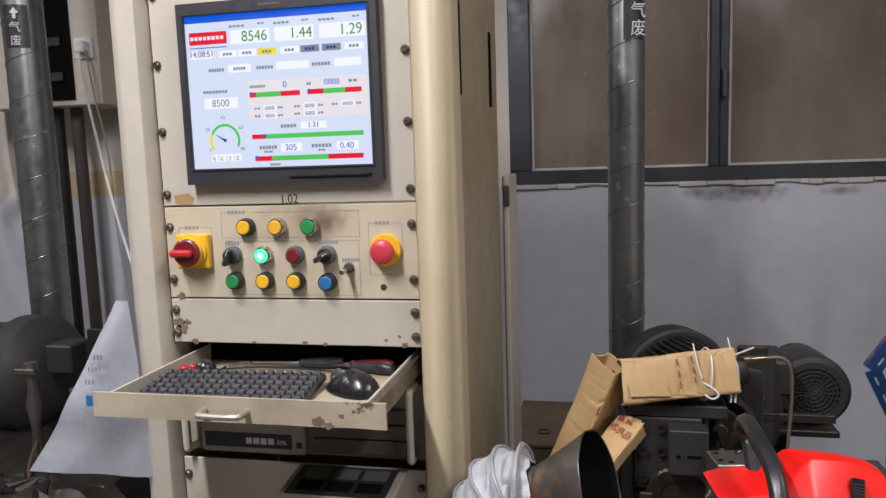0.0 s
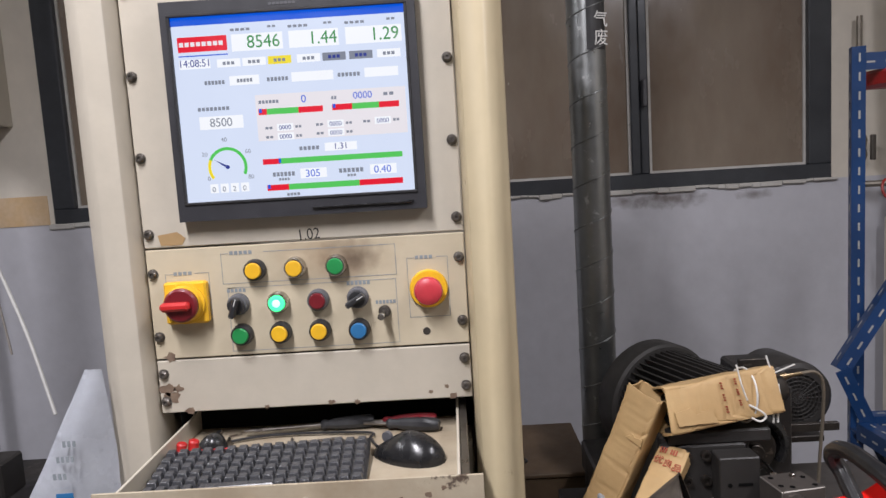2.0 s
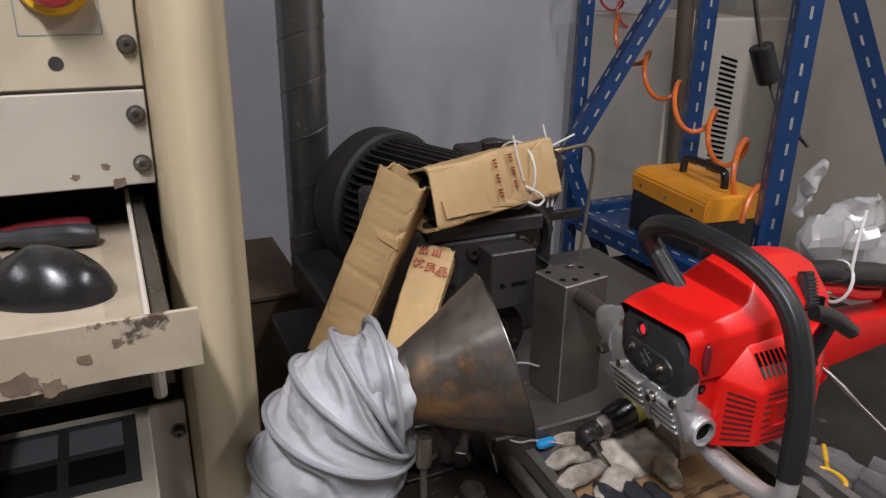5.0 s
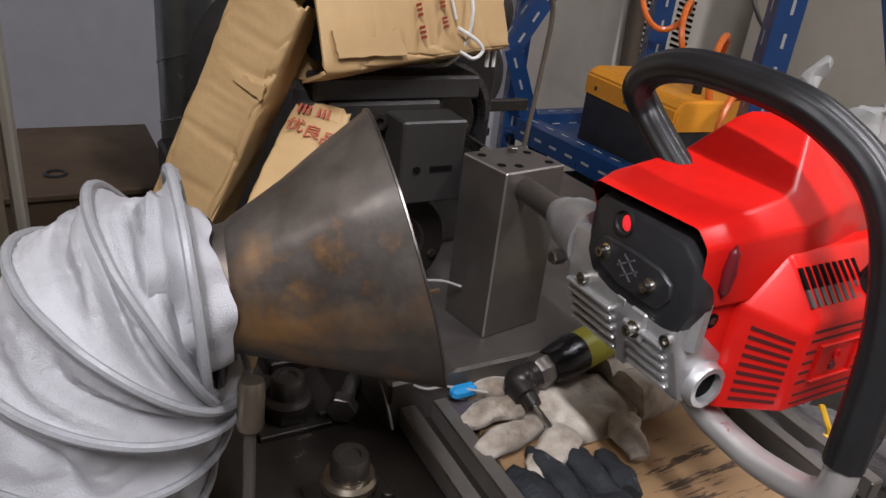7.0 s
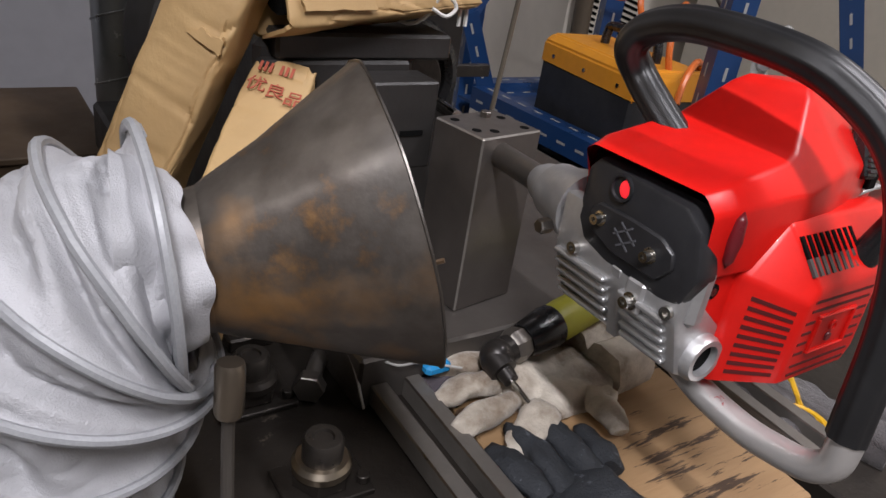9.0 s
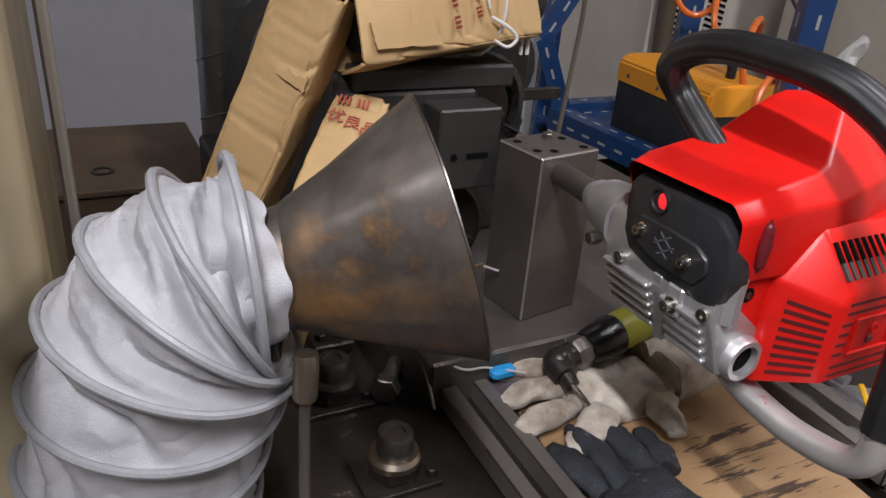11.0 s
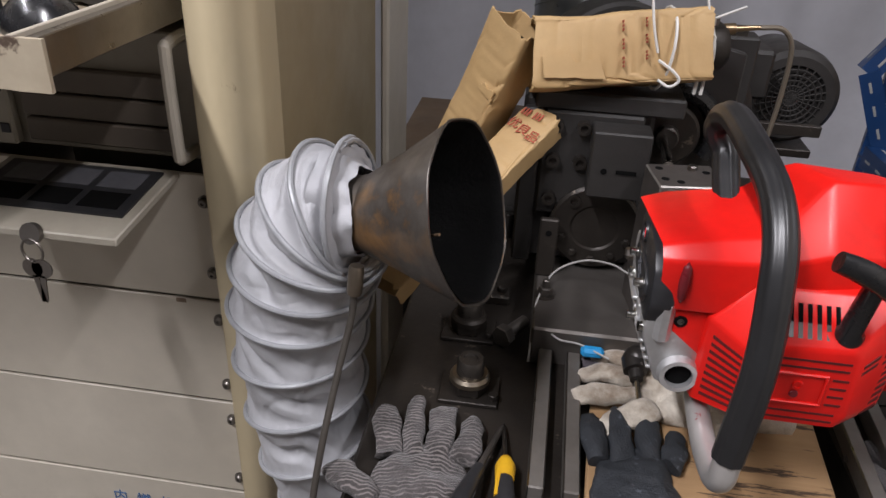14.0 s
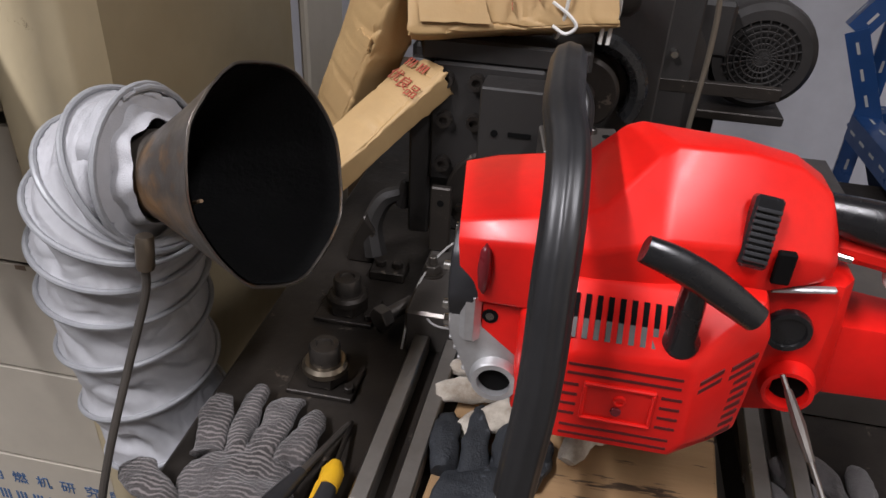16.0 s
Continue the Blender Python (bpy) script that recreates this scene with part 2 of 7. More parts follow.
def add_stripes(m, colour, scale=90.0, distort=2.0, axis="Y", amount=0.75):
    """Pale knitted stripes across one axis."""
    nt = m.node_tree
    b = nt.nodes["Principled BSDF"]
    old = b.inputs["Base Color"].links[0].from_socket
    tc = nt.nodes.new("ShaderNodeTexCoord")
    wv = nt.nodes.new("ShaderNodeTexWave")
    wv.bands_direction = axis
    wv.inputs["Scale"].default_value, wv.inputs["Distortion"].default_value = scale, distort
    wv.inputs["Detail"].default_value, wv.inputs["Detail Scale"].default_value = 3.0, 1.2
    nt.links.new(tc.outputs["Object"], wv.inputs["Vector"])
    nz = nt.nodes.new("ShaderNodeTexNoise")
    nz.inputs["Scale"].default_value = 40.0
    nt.links.new(tc.outputs["Object"], nz.inputs["Vector"])
    mu = nt.nodes.new("ShaderNodeMath")
    mu.operation = "MULTIPLY"
    nt.links.new(wv.outputs["Fac"], mu.inputs[0])
    nt.links.new(nz.outputs["Fac"], mu.inputs[1])
    rg = nt.nodes.new("ShaderNodeMapRange")
    rg.inputs["From Min"].default_value, rg.inputs["From Max"].default_value, rg.inputs["To Max"].default_value = 0.28, 0.5, amount
    nt.links.new(mu.outputs["Value"], rg.inputs["Value"])
    mx = nt.nodes.new("ShaderNodeMix")
    mx.data_type = "RGBA"
    nt.links.new(rg.outputs["Result"], mx.inputs["Factor"])
    nt.links.new(old, mx.inputs["A"])
    mx.inputs["B"].default_value = (*colour, 1)
    nt.links.new(mx.outputs["Result"], b.inputs["Base Color"])
    return m


# near-black colour in place of the shade inside holes, slots and gaps
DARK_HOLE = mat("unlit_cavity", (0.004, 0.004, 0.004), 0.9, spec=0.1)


def screen_mat(name, col, power=1.0):
    return mat(name, (0.0, 0.0, 0.0), 0.35, emit=col, power=power, col2=(0, 0, 0))


S_BG = screen_mat("screen_white", (0.72, 0.80, 1.0), 0.92)
S_WHITE = screen_mat("screen_field", (0.92, 0.94, 1.0), 0.98)
S_PINK = screen_mat("screen_pale_panel", (0.88, 0.84, 0.90), 0.9)
S_BLUE = screen_mat("screen_blue", (0.0, 0.10, 0.75), 0.9)
S_RED = screen_mat("screen_red", (0.85, 0.005, 0.03), 0.9)
S_GREEN = screen_mat("screen_green", (0.10, 0.65, 0.12), 0.85)
S_DGREEN = screen_mat("screen_dark_green", (0.05, 0.33, 0.09), 0.8)
S_YEL = screen_mat("screen_yellow", (0.95, 0.78, 0.03), 0.9)
S_GREY = screen_mat("screen_grey", (0.30, 0.33, 0.42), 0.7)
S_NAVY = screen_mat("screen_navy", (0.02, 0.04, 0.32), 0.8)


# the hood's rust bloom by its neck, and scars under the window
for c, rr, k in (((0.006, -0.043, -0.004), 0.030, 0.95), ((0.030, -0.052, 0.004), 0.026, 0.9), ((0.056, -0.070, 0.012), 0.022, 0.75), ((0.082, -0.092, 0.030), 0.020, 0.6), ((0.030, -0.045, -0.034), 0.022, 0.7), ((0.002, -0.030, 0.030), 0.018, 0.7), ((0.070, -0.078, -0.030), 0.014, 0.6)):
    add_stain(RUST, c, rr, (0.42, 0.225, 0.08), (1, 1, 1), 0.8, k, 60)
# a darker patch low on the hood and a paler grey one above
add_stain(RUST, (0.075, -0.070, -0.050), 0.042, (0.05, 0.04, 0.035), (1, 1, 1), 0.8, 0.7, 40)
add_stain(RUST, (0.070, -0.070, 0.060), 0.035, (0.20, 0.19, 0.18), (1, 1, 1), 0.9, 0.6, 45)
for cx, cz, rr in ((0.42, 1.218, 0.05), (0.58, 1.222, 0.07), (0.66, 1.205, 0.05), (0.95, 1.215, 0.04)):
    add_stain(WALL_LOW, (cx, 3.26, cz), rr, (0.11, 0.085, 0.07), (0.5, 1, 1.5), 0.9, 0.95, 28)


# ---- building helpers ----
WORLD_OF = {}


def thing(name, m, label, category, group="", kind=""):
    ob = new(name)
    ob.empty_display_size = 0.05
    if not isinstance(m, Matrix):
        m = Matrix.Translation(m)
    ob.matrix_basis = m
    WORLD_OF[ob] = m.copy()
    return tagged(ob, label, category, group, kind)


def part(name, bm, material, parent=None, label="", local=False, sharp=35, mesh=None, kind="", edge=None):
    me = mesh or bpy.data.meshes.new(name)
    w = WORLD_OF.get(parent, Matrix.Identity(4))
    if mesh is None:
        if parent and not local:
            bm.transform(w.inverted())
        bm.normal_update()
        bm.to_mesh(me)
        bm.free()
        me.shade_smooth()
        me.set_sharp_from_angle(angle=radians(sharp))
        me.materials.append(material)
        if edge:  # rubbed-bright bevels
            me.materials.append(edge)
            for p in me.polygons:
                p.material_index = int(max(abs(c) for c in p.normal) < 0.97)
    ob = new(name, me)
    if parent:
        ob.parent = parent
        WORLD_OF[ob] = w
    else:
        WORLD_OF[ob] = Matrix.Identity(4)
    if label or kind:
        tagged(ob, label, kind=kind)
    return ob


def solo(name, bm, material, label, category, group="", kind="", sharp=35):
    ob = part(name, bm, material, sharp=sharp)
    return tagged(ob, label, category, group, kind)


def bx(x0, x1, y0, y1, z0, z1, bevel=0.0, bm=None, seg=1):
    t = bmesh.new()
    bmesh.ops.create_cube(t, size=1)
    bmesh.ops.scale(t, vec=(abs(x1 - x0), abs(y1 - y0), abs(z1 - z0)), verts=t.verts)
    bmesh.ops.translate(t, vec=((x0 + x1) / 2, (y0 + y1) / 2, (z0 + z1) / 2), verts=t.verts)
    if bevel:
        bmesh.ops.bevel(t, geom=t.edges[:], offset=bevel, segments=seg, affect="EDGES", profile=0.5)
    return merge(bm, t)


def merge(bm, t, m=None):
    if m is not None:
        t.transform(m)
    if bm is None:
        return t
    me = bpy.data.meshes.new("tmp")
    t.to_mesh(me)
    t.free()
    bm.from_mesh(me)
    bpy.data.meshes.remove(me)
    return bm


def basis(p0, p1):
    d = (Vector(p1) - Vector(p0))
    q = d.to_track_quat("Z", "Y").to_matrix().to_4x4()
    return Matrix.Translation(p0) @ q, d.length


def turned(p0, p1, profile, seg=24, bm=None):
    """A solid of revolution along p0-p1; profile: (height as a share of the length, radius)."""
    m, ln = basis(p0, p1)
    t = bmesh.new()
    rings = []
    for h, r in profile:
        if r <= 1e-6:
            rings.append([t.verts.new((0, 0, h * ln))])
        else:
            rings.append([t.verts.new((r * math.cos(2 * math.pi * i / seg), r * math.sin(2 * math.pi * i / seg), h * ln)) for i in range(seg)])
    for a, b in zip(rings, rings[1:]):
        for i in range(seg):
            j = (i + 1) % seg
            if len(a) == 1 and len(b) == 1:
                continue
            if len(a) == 1:
                t.faces.new((a[0], b[j], b[i]))
            elif len(b) == 1:
                t.faces.new((a[i], a[j], b[0]))
            else:
                t.faces.new((a[i], a[j], b[j], b[i]))
    bmesh.ops.recalc_face_normals(t, faces=t.faces[:])
    return merge(bm, t, m)


def cyl(p0, p1, r, r2=None, seg=20, ch=0.0, bm=None):
    r2 = r if r2 is None else r2
    ln = (Vector(p1) - Vector(p0)).length
    c = ch / ln if ln else 0
    prof = [(0, 0), (0, r - ch)] + ([(c, r)] if ch else []) + ([(1 - c, r2)] if ch else []) + [(1, r2 - ch), (1, 0)]
    return turned(p0, p1, prof, seg, bm)


def smooth_path(pts, n=8, closed=False):
    P = [Vector(p) for p in pts]
    out = []
    k = len(P)
    for i in range(k if closed else k - 1):
        a, b = P[i], P[(i + 1) % k]
        pa = P[(i - 1) % k] if closed or i > 0 else a * 2 - b
        pb = P[(i + 2) % k] if closed or i + 2 < k else b * 2 - a
        for j in range(n):
            u = j / n
            out.append(0.5 * (2 * a + (b - pa) * u + (2 * pa - 5 * a + 4 * b - pb) * u * u + (3 * a - pa - 3 * b + pb) * u ** 3))
    if not closed:
        out.append(P[-1])
    return out


def tube(path, r, seg=10, closed=False, bm=None, shape=None, caps=True):
    """A tube along a path; r a number or a function of the share of the length; shape: radius factor by angle."""
    t = bmesh.new()
    n = len(path)
    path = [Vector(p) for p in path]
    rings = []
    ref = None
    for i, p in enumerate(path):
        a = path[(i - 1) % n] if closed or i > 0 else p
        b = path[(i + 1) % n] if closed or i < n - 1 else p
        d = (b - a).normalized()
        if ref is None:
            ref = Vector((0, 0, 1)) if abs(d.z) < 0.9 else Vector((1, 0, 0))
        ref = (ref - d * ref.dot(d)).normalized()
        s = d.cross(ref)
        rr = r(i / max(1, n - 1)) if callable(r) else r
        ring = []
        for k in range(seg):
            th = 2 * math.pi * k / seg
            f = rr * (shape(th, i / max(1, n - 1)) if shape else 1)
            ring.append(t.verts.new(p + ref * (f * math.cos(th)) + s * (f * math.sin(th))))
        rings.append(ring)
    for i in range(n if closed else n - 1):
        a, b = rings[i], rings[(i + 1) % n]
        for k in range(seg):
            j = (k + 1) % seg
            t.faces.new((a[k], a[j], b[j], b[k]))
    if caps and not closed:
        t.faces.new(rings[0][::-1])
        t.faces.new(rings[-1])
    bmesh.ops.recalc_face_normals(t, faces=t.faces[:])
    return merge(bm, t)


def prism(pts, axis, a, b, bevel=0.0, bm=None, seg=1):
    """A polygon of 2D points, extruded along an axis from a to b. Points are (y,z), (x,z) or (x,y) for x, y, z."""
    t = bmesh.new()
    put = {"x": lambda u, v, w: (w, u, v), "y": lambda u, v, w: (u, w, v), "z": lambda u, v, w: (u, v, w)}[axis]
    lo = [t.verts.new(put(u, v, a)) for u, v in pts]
    hi = [t.verts.new(put(u, v, b)) for u, v in pts]
    t.faces.new(lo)
    t.faces.new(hi)
    k = len(pts)
    for i in range(k):
        t.faces.new((lo[i], lo[(i + 1) % k], hi[(i + 1) % k], hi[i]))
    bmesh.ops.recalc_face_normals(t, faces=t.faces[:])
    if bevel:
        bmesh.ops.bevel(t, geom=t.edges[:], offset=bevel, segments=seg, affect="EDGES", profile=0.5)
    return merge(bm, t)


def ball(c, rx, ry=None, rz=None, seg=16, rings=10, bm=None):
    t = bmesh.new()
    bmesh.ops.create_uvsphere(t, u_segments=seg, v_segments=rings, radius=1)
    t.transform(Matrix.Translation(c) @ Matrix.Diagonal((rx, ry or rx, rz or rx, 1)))
    return merge(bm, t)


def rough_up(bm, amp, scale, seed=0.0):
    off = Vector((seed, seed * 1.7, -seed))
    for v in bm.verts:
        v.co += noise.noise_vector(v.co * scale + off) * amp
    return bm


def letters(name, text, m, size, material, parent, squeeze=1.0, align="LEFT", depth=0.0004):
    cu = bpy.data.curves.new("lettering", "FONT")
    cu.body, cu.size, cu.align_x, cu.extrude = text, size, align, depth
    ob = bpy.data.objects.new("lettering", cu)
    scene.collection.objects.link(ob)
    me = bpy.data.meshes.new_from_object(ob.evaluated_get(bpy.context.evaluated_depsgraph_get()))
    bpy.data.objects.remove(ob)
    t = bmesh.new()
    t.from_mesh(me)
    bpy.data.meshes.remove(me)
    t.transform(m @ Matrix.Diagonal((squeeze, 1, 1, 1)))
    return part(name, t, material, parent)


def facing_y(x, y, z):
    """Lettering that faces the room, on a plane y = const."""
    return pose(x, y, z, 90, 0, 0)


def bars(n, x0, x1, z, h, y, gap=0.3, bm=None, skip=0.0):
    """A row of plain bars in place of unreadable writing."""
    w = (x1 - x0) / n
    for i in range(n):
        bm = bx(x0 + i * w, x0 + i * w + w * (1 - gap), y - 0.0006, y, z - h / 2, z + h / 2, bm=bm)
    return bm

# ---- the room ----
ROOM_X0, ROOM_X1, ROOM_Y0, WALL_Y, TOP = -4.2, 2.35, -2.6, 3.26, 3.1
solo("floor", bx(ROOM_X0, ROOM_X1, ROOM_Y0, WALL_Y + 0.3, -0.1, 0.0), CONCRETE, "oil-stained grey concrete workshop floor", "floor", kind="structure")
solo("ceiling", bx(ROOM_X0, ROOM_X1, ROOM_Y0, WALL_Y + 0.3, TOP, TOP + 0.1), BOUNCE_GREY, "unseen grey ceiling, darkened to cut bounce light", "ceiling", kind="structure")
solo("wall_west", bx(ROOM_X0 - 0.2, ROOM_X0, ROOM_Y0, WALL_Y, 0, TOP), BOUNCE_GREY, "unseen grey wall, darkened to cut bounce light", "wall", kind="structure")
solo("wall_east", bx(ROOM_X1, ROOM_X1 + 0.2, ROOM_Y0, WALL_Y, 0, TOP), WALL_UP, "cream painted wall", "wall", kind="structure")
solo("wall_south", bx(ROOM_X0, ROOM_X1, ROOM_Y0 - 0.2, ROOM_Y0, 0, TOP), BOUNCE_GREY, "unseen grey wall, darkened to cut bounce light", "wall", kind="structure")

W1 = (-0.36, 1.27)      # window beside the cabinet
W2 = (-1.97, -1.30)     # window behind the cabinet
SILL, LINTEL, DADO = 1.262, 2.55, 1.262
bm = None
for x0, x1 in ((ROOM_X0, W2[0]), (W2[0], W2[1]), (W2[1], W1[0]), (W1[0], W1[1]), (W1[1], ROOM_X1)):
    bm = bx(x0, x1, WALL_Y, WALL_Y + 0.22, 0, DADO, bm=bm)
solo("wall_north", bm, WALL_LOW, "grey painted lower wall with scuffs under the window", "wall", kind="structure")
bm = None
for x0, x1 in ((ROOM_X0, W2[0]), (W2[1], W1[0]), (W1[1], ROOM_X1)):
    bm = bx(x0, x1, WALL_Y, WALL_Y + 0.22, DADO, TOP, bm=bm)
for x0, x1 in (W1, W2):
    bm = bx(x0, x1, WALL_Y, WALL_Y + 0.22, LINTEL, TOP, bm=bm)
solo("wall_north_upper", bm, WALL_UP, "cream painted upper wall", "wall", kind="structure")
# ragged plaster edge below the frames
bm = bmesh.new()
random.seed(5)
for x0, x1 in (W1, W2):
    x = x0 - 0.02
    while x < x1 + 0.02:
        w = random.uniform(0.03, 0.11)
        h = random.uniform(0.006, 0.020)
        bx(x, min(x + w, x1 + 0.02), WALL_Y - 0.012 - random.uniform(0, 0.008), WALL_Y + 0.05, SILL - h, SILL + 0.003, 0.003, bm)
        x += w
solo("window_ledge", rough_up(bm, 0.004, 30), PLASTER, "chipped plaster ledge under the window", "ledge", kind="structure")


def window(name, x0, x1, mullions, label):
    w = thing(name, (x0, WALL_Y + 0.05, SILL), label, "window", kind="structure")
    y0, y1, f = WALL_Y - 0.004, WALL_Y + 0.07, 0.062
    fr = bx(x0, x1, y0, y1, SILL, SILL + f, 0.004)
    bx(x0, x1, y0, y1, LINTEL - f, LINTEL, 0.004, fr)
    bx(x0, x0 + f + 0.03, y0, y1, SILL + f, LINTEL - f, 0.004, fr)
    bx(x1 - f - 0.03, x1, y0, y1, SILL + f, LINTEL - f, 0.004, fr)
    part("window_frame", fr, FRAME, w)
    edges = [x0 + f + 0.03] + [v for m in mullions for v in (m - 0.038, m + 0.038)] + [x1 - f - 0.03]
    for m in mullions:
        mu = bx(m - 0.038, m - 0.002, y0 + 0.012, y1 - 0.02, SILL + f, LINTEL - f, 0.004)
        bx(m + 0.002, m + 0.038, y0 + 0.028, y1, SILL + f, LINTEL - f, 0.004, mu)
        part("mullion", mu, FRAME, w)
        part("latch", bx(m + 0.008, m + 0.026, y0 - 0.012, y0 + 0.03, 1.60, 1.71, 0.004), GREY_PL, w, "small grey sash latch")
    for a, b in zip(edges[0::2], edges[1::2]):
        g = part("pane", bx(a - 0.004, b + 0.004, y0 + 0.040, y0 + 0.046, SILL + f - 0.004, LINTEL - f + 0.004), GLASS_DIRT, w)
        gz = bx(a, a + 0.010, y0 + 0.030, y0 + 0.039, SILL + f, LINTEL - f)
        bx(b - 0.010, b, y0 + 0.030, y0 + 0.039, SILL + f, LINTEL - f, bm=gz)
        bx(a + 0.010, b - 0.010, y0 + 0.030, y0 + 0.039, SILL + f, SILL + f + 0.010, bm=gz)
        part("glazing_bead", gz, PLASTER, w)
    return w


window("window_1", W1[0], W1[1], [0.495], "grimy brown window in a dark grey aluminium frame")
window("window_2", W2[0], W2[1], [], "grimy window in a dark grey frame behind the cabinet")

# ---- control cabinet ----
CY = 1.30                      # face of the rack panels
CX0, CX1 = -0.764, -0.281      # rack panel edges
cab = thing("control_cabinet", (-0.52, 1.5, 0), "cream enamelled control rack with worn edges, beside the test bench", "cabinet")


def post(x0, x1, out):
    # folded corner post: flat flange, a broad slanting face and a return
    pts = [(x0, CY - 0.002), (x0 + out * 0.006, CY - 0.030), (x0 + out * 0.010, CY - 0.033), (x0 + out * 0.044, CY - 0.033), (x1 - out * 0.002, CY - 0.006), (x1, CY + 0.002), (x1, CY + 0.05), (x0, CY + 0.05)]
    return prism(pts, "z", 0.06, 1.98, 0.003)


part("corner_post", post(CX0 - 0.002, CX0 - 0.078, -1), CREAM, cab)
part("corner_post", post(CX1 + 0.002, CX1 + 0.074, 1), mat("aged_cream_enamel", (0.50, 0.425, 0.28), 0.42, col2=(0.42, 0.34, 0.21), scale=4.0, amount=0.8, wear=(0.12, 0.085, 0.05), wear_at=0.70, wear_scale=24, stretch=(1, 1, 0.5)), cab, "yellowed corner post with chipped edge")
sd = bx(CX1 + 0.050, CX1 + 0.070, CY + 0.05, 1.83, 0.06, 1.98, 0.003)
part("side_panel", sd, CREAM_OLD_SHADED, cab, "yellowed side panel, darkened as the unlit side")
part("side_panel", bx(CX0 - 0.075, CX0 - 0.055, CY + 0.05, 1.83, 0.06, 1.98, 0.003), CREAM, cab)
part("back_panel", bx(CX0 - 0.05, CX1 + 0.05, 1.81, 1.828, 0.06, 1.98, 0.002), CREAM, cab)
part("roof", bx(CX0 - 0.078, CX1 + 0.074, CY - 0.03, 1.83, 1.98, 2.01, 0.004), CREAM, cab)
part("plinth", bx(CX0 - 0.07, CX1 + 0.066, CY, 1.82, 0, 0.06), IRON_PAINT, cab)
for y in (1.36, 1.72):
    v = bx(CX1 + 0.069, CX1 + 0.073, y - 0.012, y + 0.012, 1.50, 1.66, 0.001)
    part("side_slot", v, DARK_HOLE, cab)
# rear door, ajar
dr = bx(-0.205, -0.19, 1.84, 2.02, 0.06, 1.345, 0.004)
part("rear_door", dr, CREAM, cab, "rear door standing ajar with a lock")
part("door_lock", bx(-0.202, -0.186, 1.832, 1.838, 1.27, 1.32, 0.003), STEEL, cab)


def screw(parent, x, z, r=0.0065, y=CY):
    part("bolt", turned((x, y, z), (x, y - 0.008, z), [(0, 0), (0, r * 1.25), (0.18, r * 1.25), (0.2, r), (0.7, r), (1, r * 0.7), (1, r * 0.35), (0.7, r * 0.3), (0.7, 0)], 12), STEEL_DARK, parent)


def rack_panel(name, z0, z1, bolts, material, label, y=CY, whole=False):
    plate = bx(CX0, CX1, y, y + 0.006, z0 + 0.001, z1 - 0.001, 0.0012)
    if whole:
        p = thing(name, ((CX0 + CX1) / 2, y, z0), label, "switch panel")
        part("plate", plate, material, p)
    else:
        p = part(name, plate, material, cab, label)
    for z in bolts:
        screw(p, -0.755, z)
        screw(p, -0.290, z)
    return p


mon_panel = rack_panel("monitor_panel", 1.318, 1.74, (1.695, 1.574, 1.4545, 1.340), CREAM, "cream rack panel framing the monitor, with a handwritten note")
letters("handwriting", "1.02", pose(-0.531, CY - 0.0008, 1.318, 90, 0, 2) @ pose(0, 0, 0, 0, 0, 3), 0.024, INK, mon_panel, 0.85)
part("tape_scrap", prism([(-0.738, 1.322), (-0.706, 1.322), (-0.700, 1.332), (-0.712, 1.342), (-0.742, 1.338)], "y", CY - 0.0008, CY), mat("tan_tape", (0.40, 0.26, 0.12), 0.6), mon_panel)

# monitor sunk in its panel
MX0, MX1, MZ0, MZ1 = -0.698, -0.332, 1.357, 1.672
mon = thing("monitor", ((MX0 + MX1) / 2, CY, MZ0), "black-framed LCD monitor showing test readings, lit", "monitor")
SX0, SX1, SZ0, SZ1 = -0.684, -0.348, 1.385, 1.650
fy = CY - 0.022
bz = bmesh.new()
for b in ((MX0, MX1, MZ0, SZ0), (MX0, MX1, SZ1, MZ1), (MX0, SX0, SZ0, SZ1), (SX1, MX1, SZ0, SZ1)):
    bx(b[0], b[1], fy, CY - 0.0005, b[2], b[3], bm=bz)
bmesh.ops.remove_doubles(bz, verts=bz.verts[:], dist=0.0001)
part("bezel", bz, BEZEL, mon)
rim = bmesh.new()
for b in ((SX0 - 0.004, SX1 + 0.004, SZ0 - 0.004, SZ0), (SX0 - 0.004, SX1 + 0.004, SZ1, SZ1 + 0.004), (SX0 - 0.004, SX0, SZ0, SZ1), (SX1, SX1 + 0.004, SZ0, SZ1)):
    bx(b[0], b[1], fy - 0.002, fy, b[2], b[3], 0.0008, rim)
part("bezel_lip", rim, BLACK_PL, mon)
part("button_strip", prism([(-0.50, 1.3665), (-0.355, 1.3665), (-0.350, 1.3705), (-0.358, 1.3705), (-0.360, 1.369), (-0.50, 1.3685)], "y", fy - 0.004, fy, 0.0005), BLACK_SHINE, mon)
part("writing", bars(7, -0.540, -0.500, 1.661, 0.0035, fy, 0.25), GREY_PL, mon, kind="stuff")
sy = fy + 0.004
scr = part("screen", bx(SX0, SX1, sy, sy + 0.003, SZ0, SZ1), S_BG, mon, "bright pale display")


def sxz(u, v):
    # u, v: shares of the display from its top left corner
    return SX0 + u * (SX1 - SX0), SZ1 - v * (SZ1 - SZ0)




def pane(name, u0, v0, u1, v1, material, lift=1):
    a, b = sxz(u0, v0), sxz(u1, v1)
    y = sy - 0.0006 * lift
    part(name, bx(a[0], b[0], y, y + 0.0005, b[1], a[1]), material, scr)


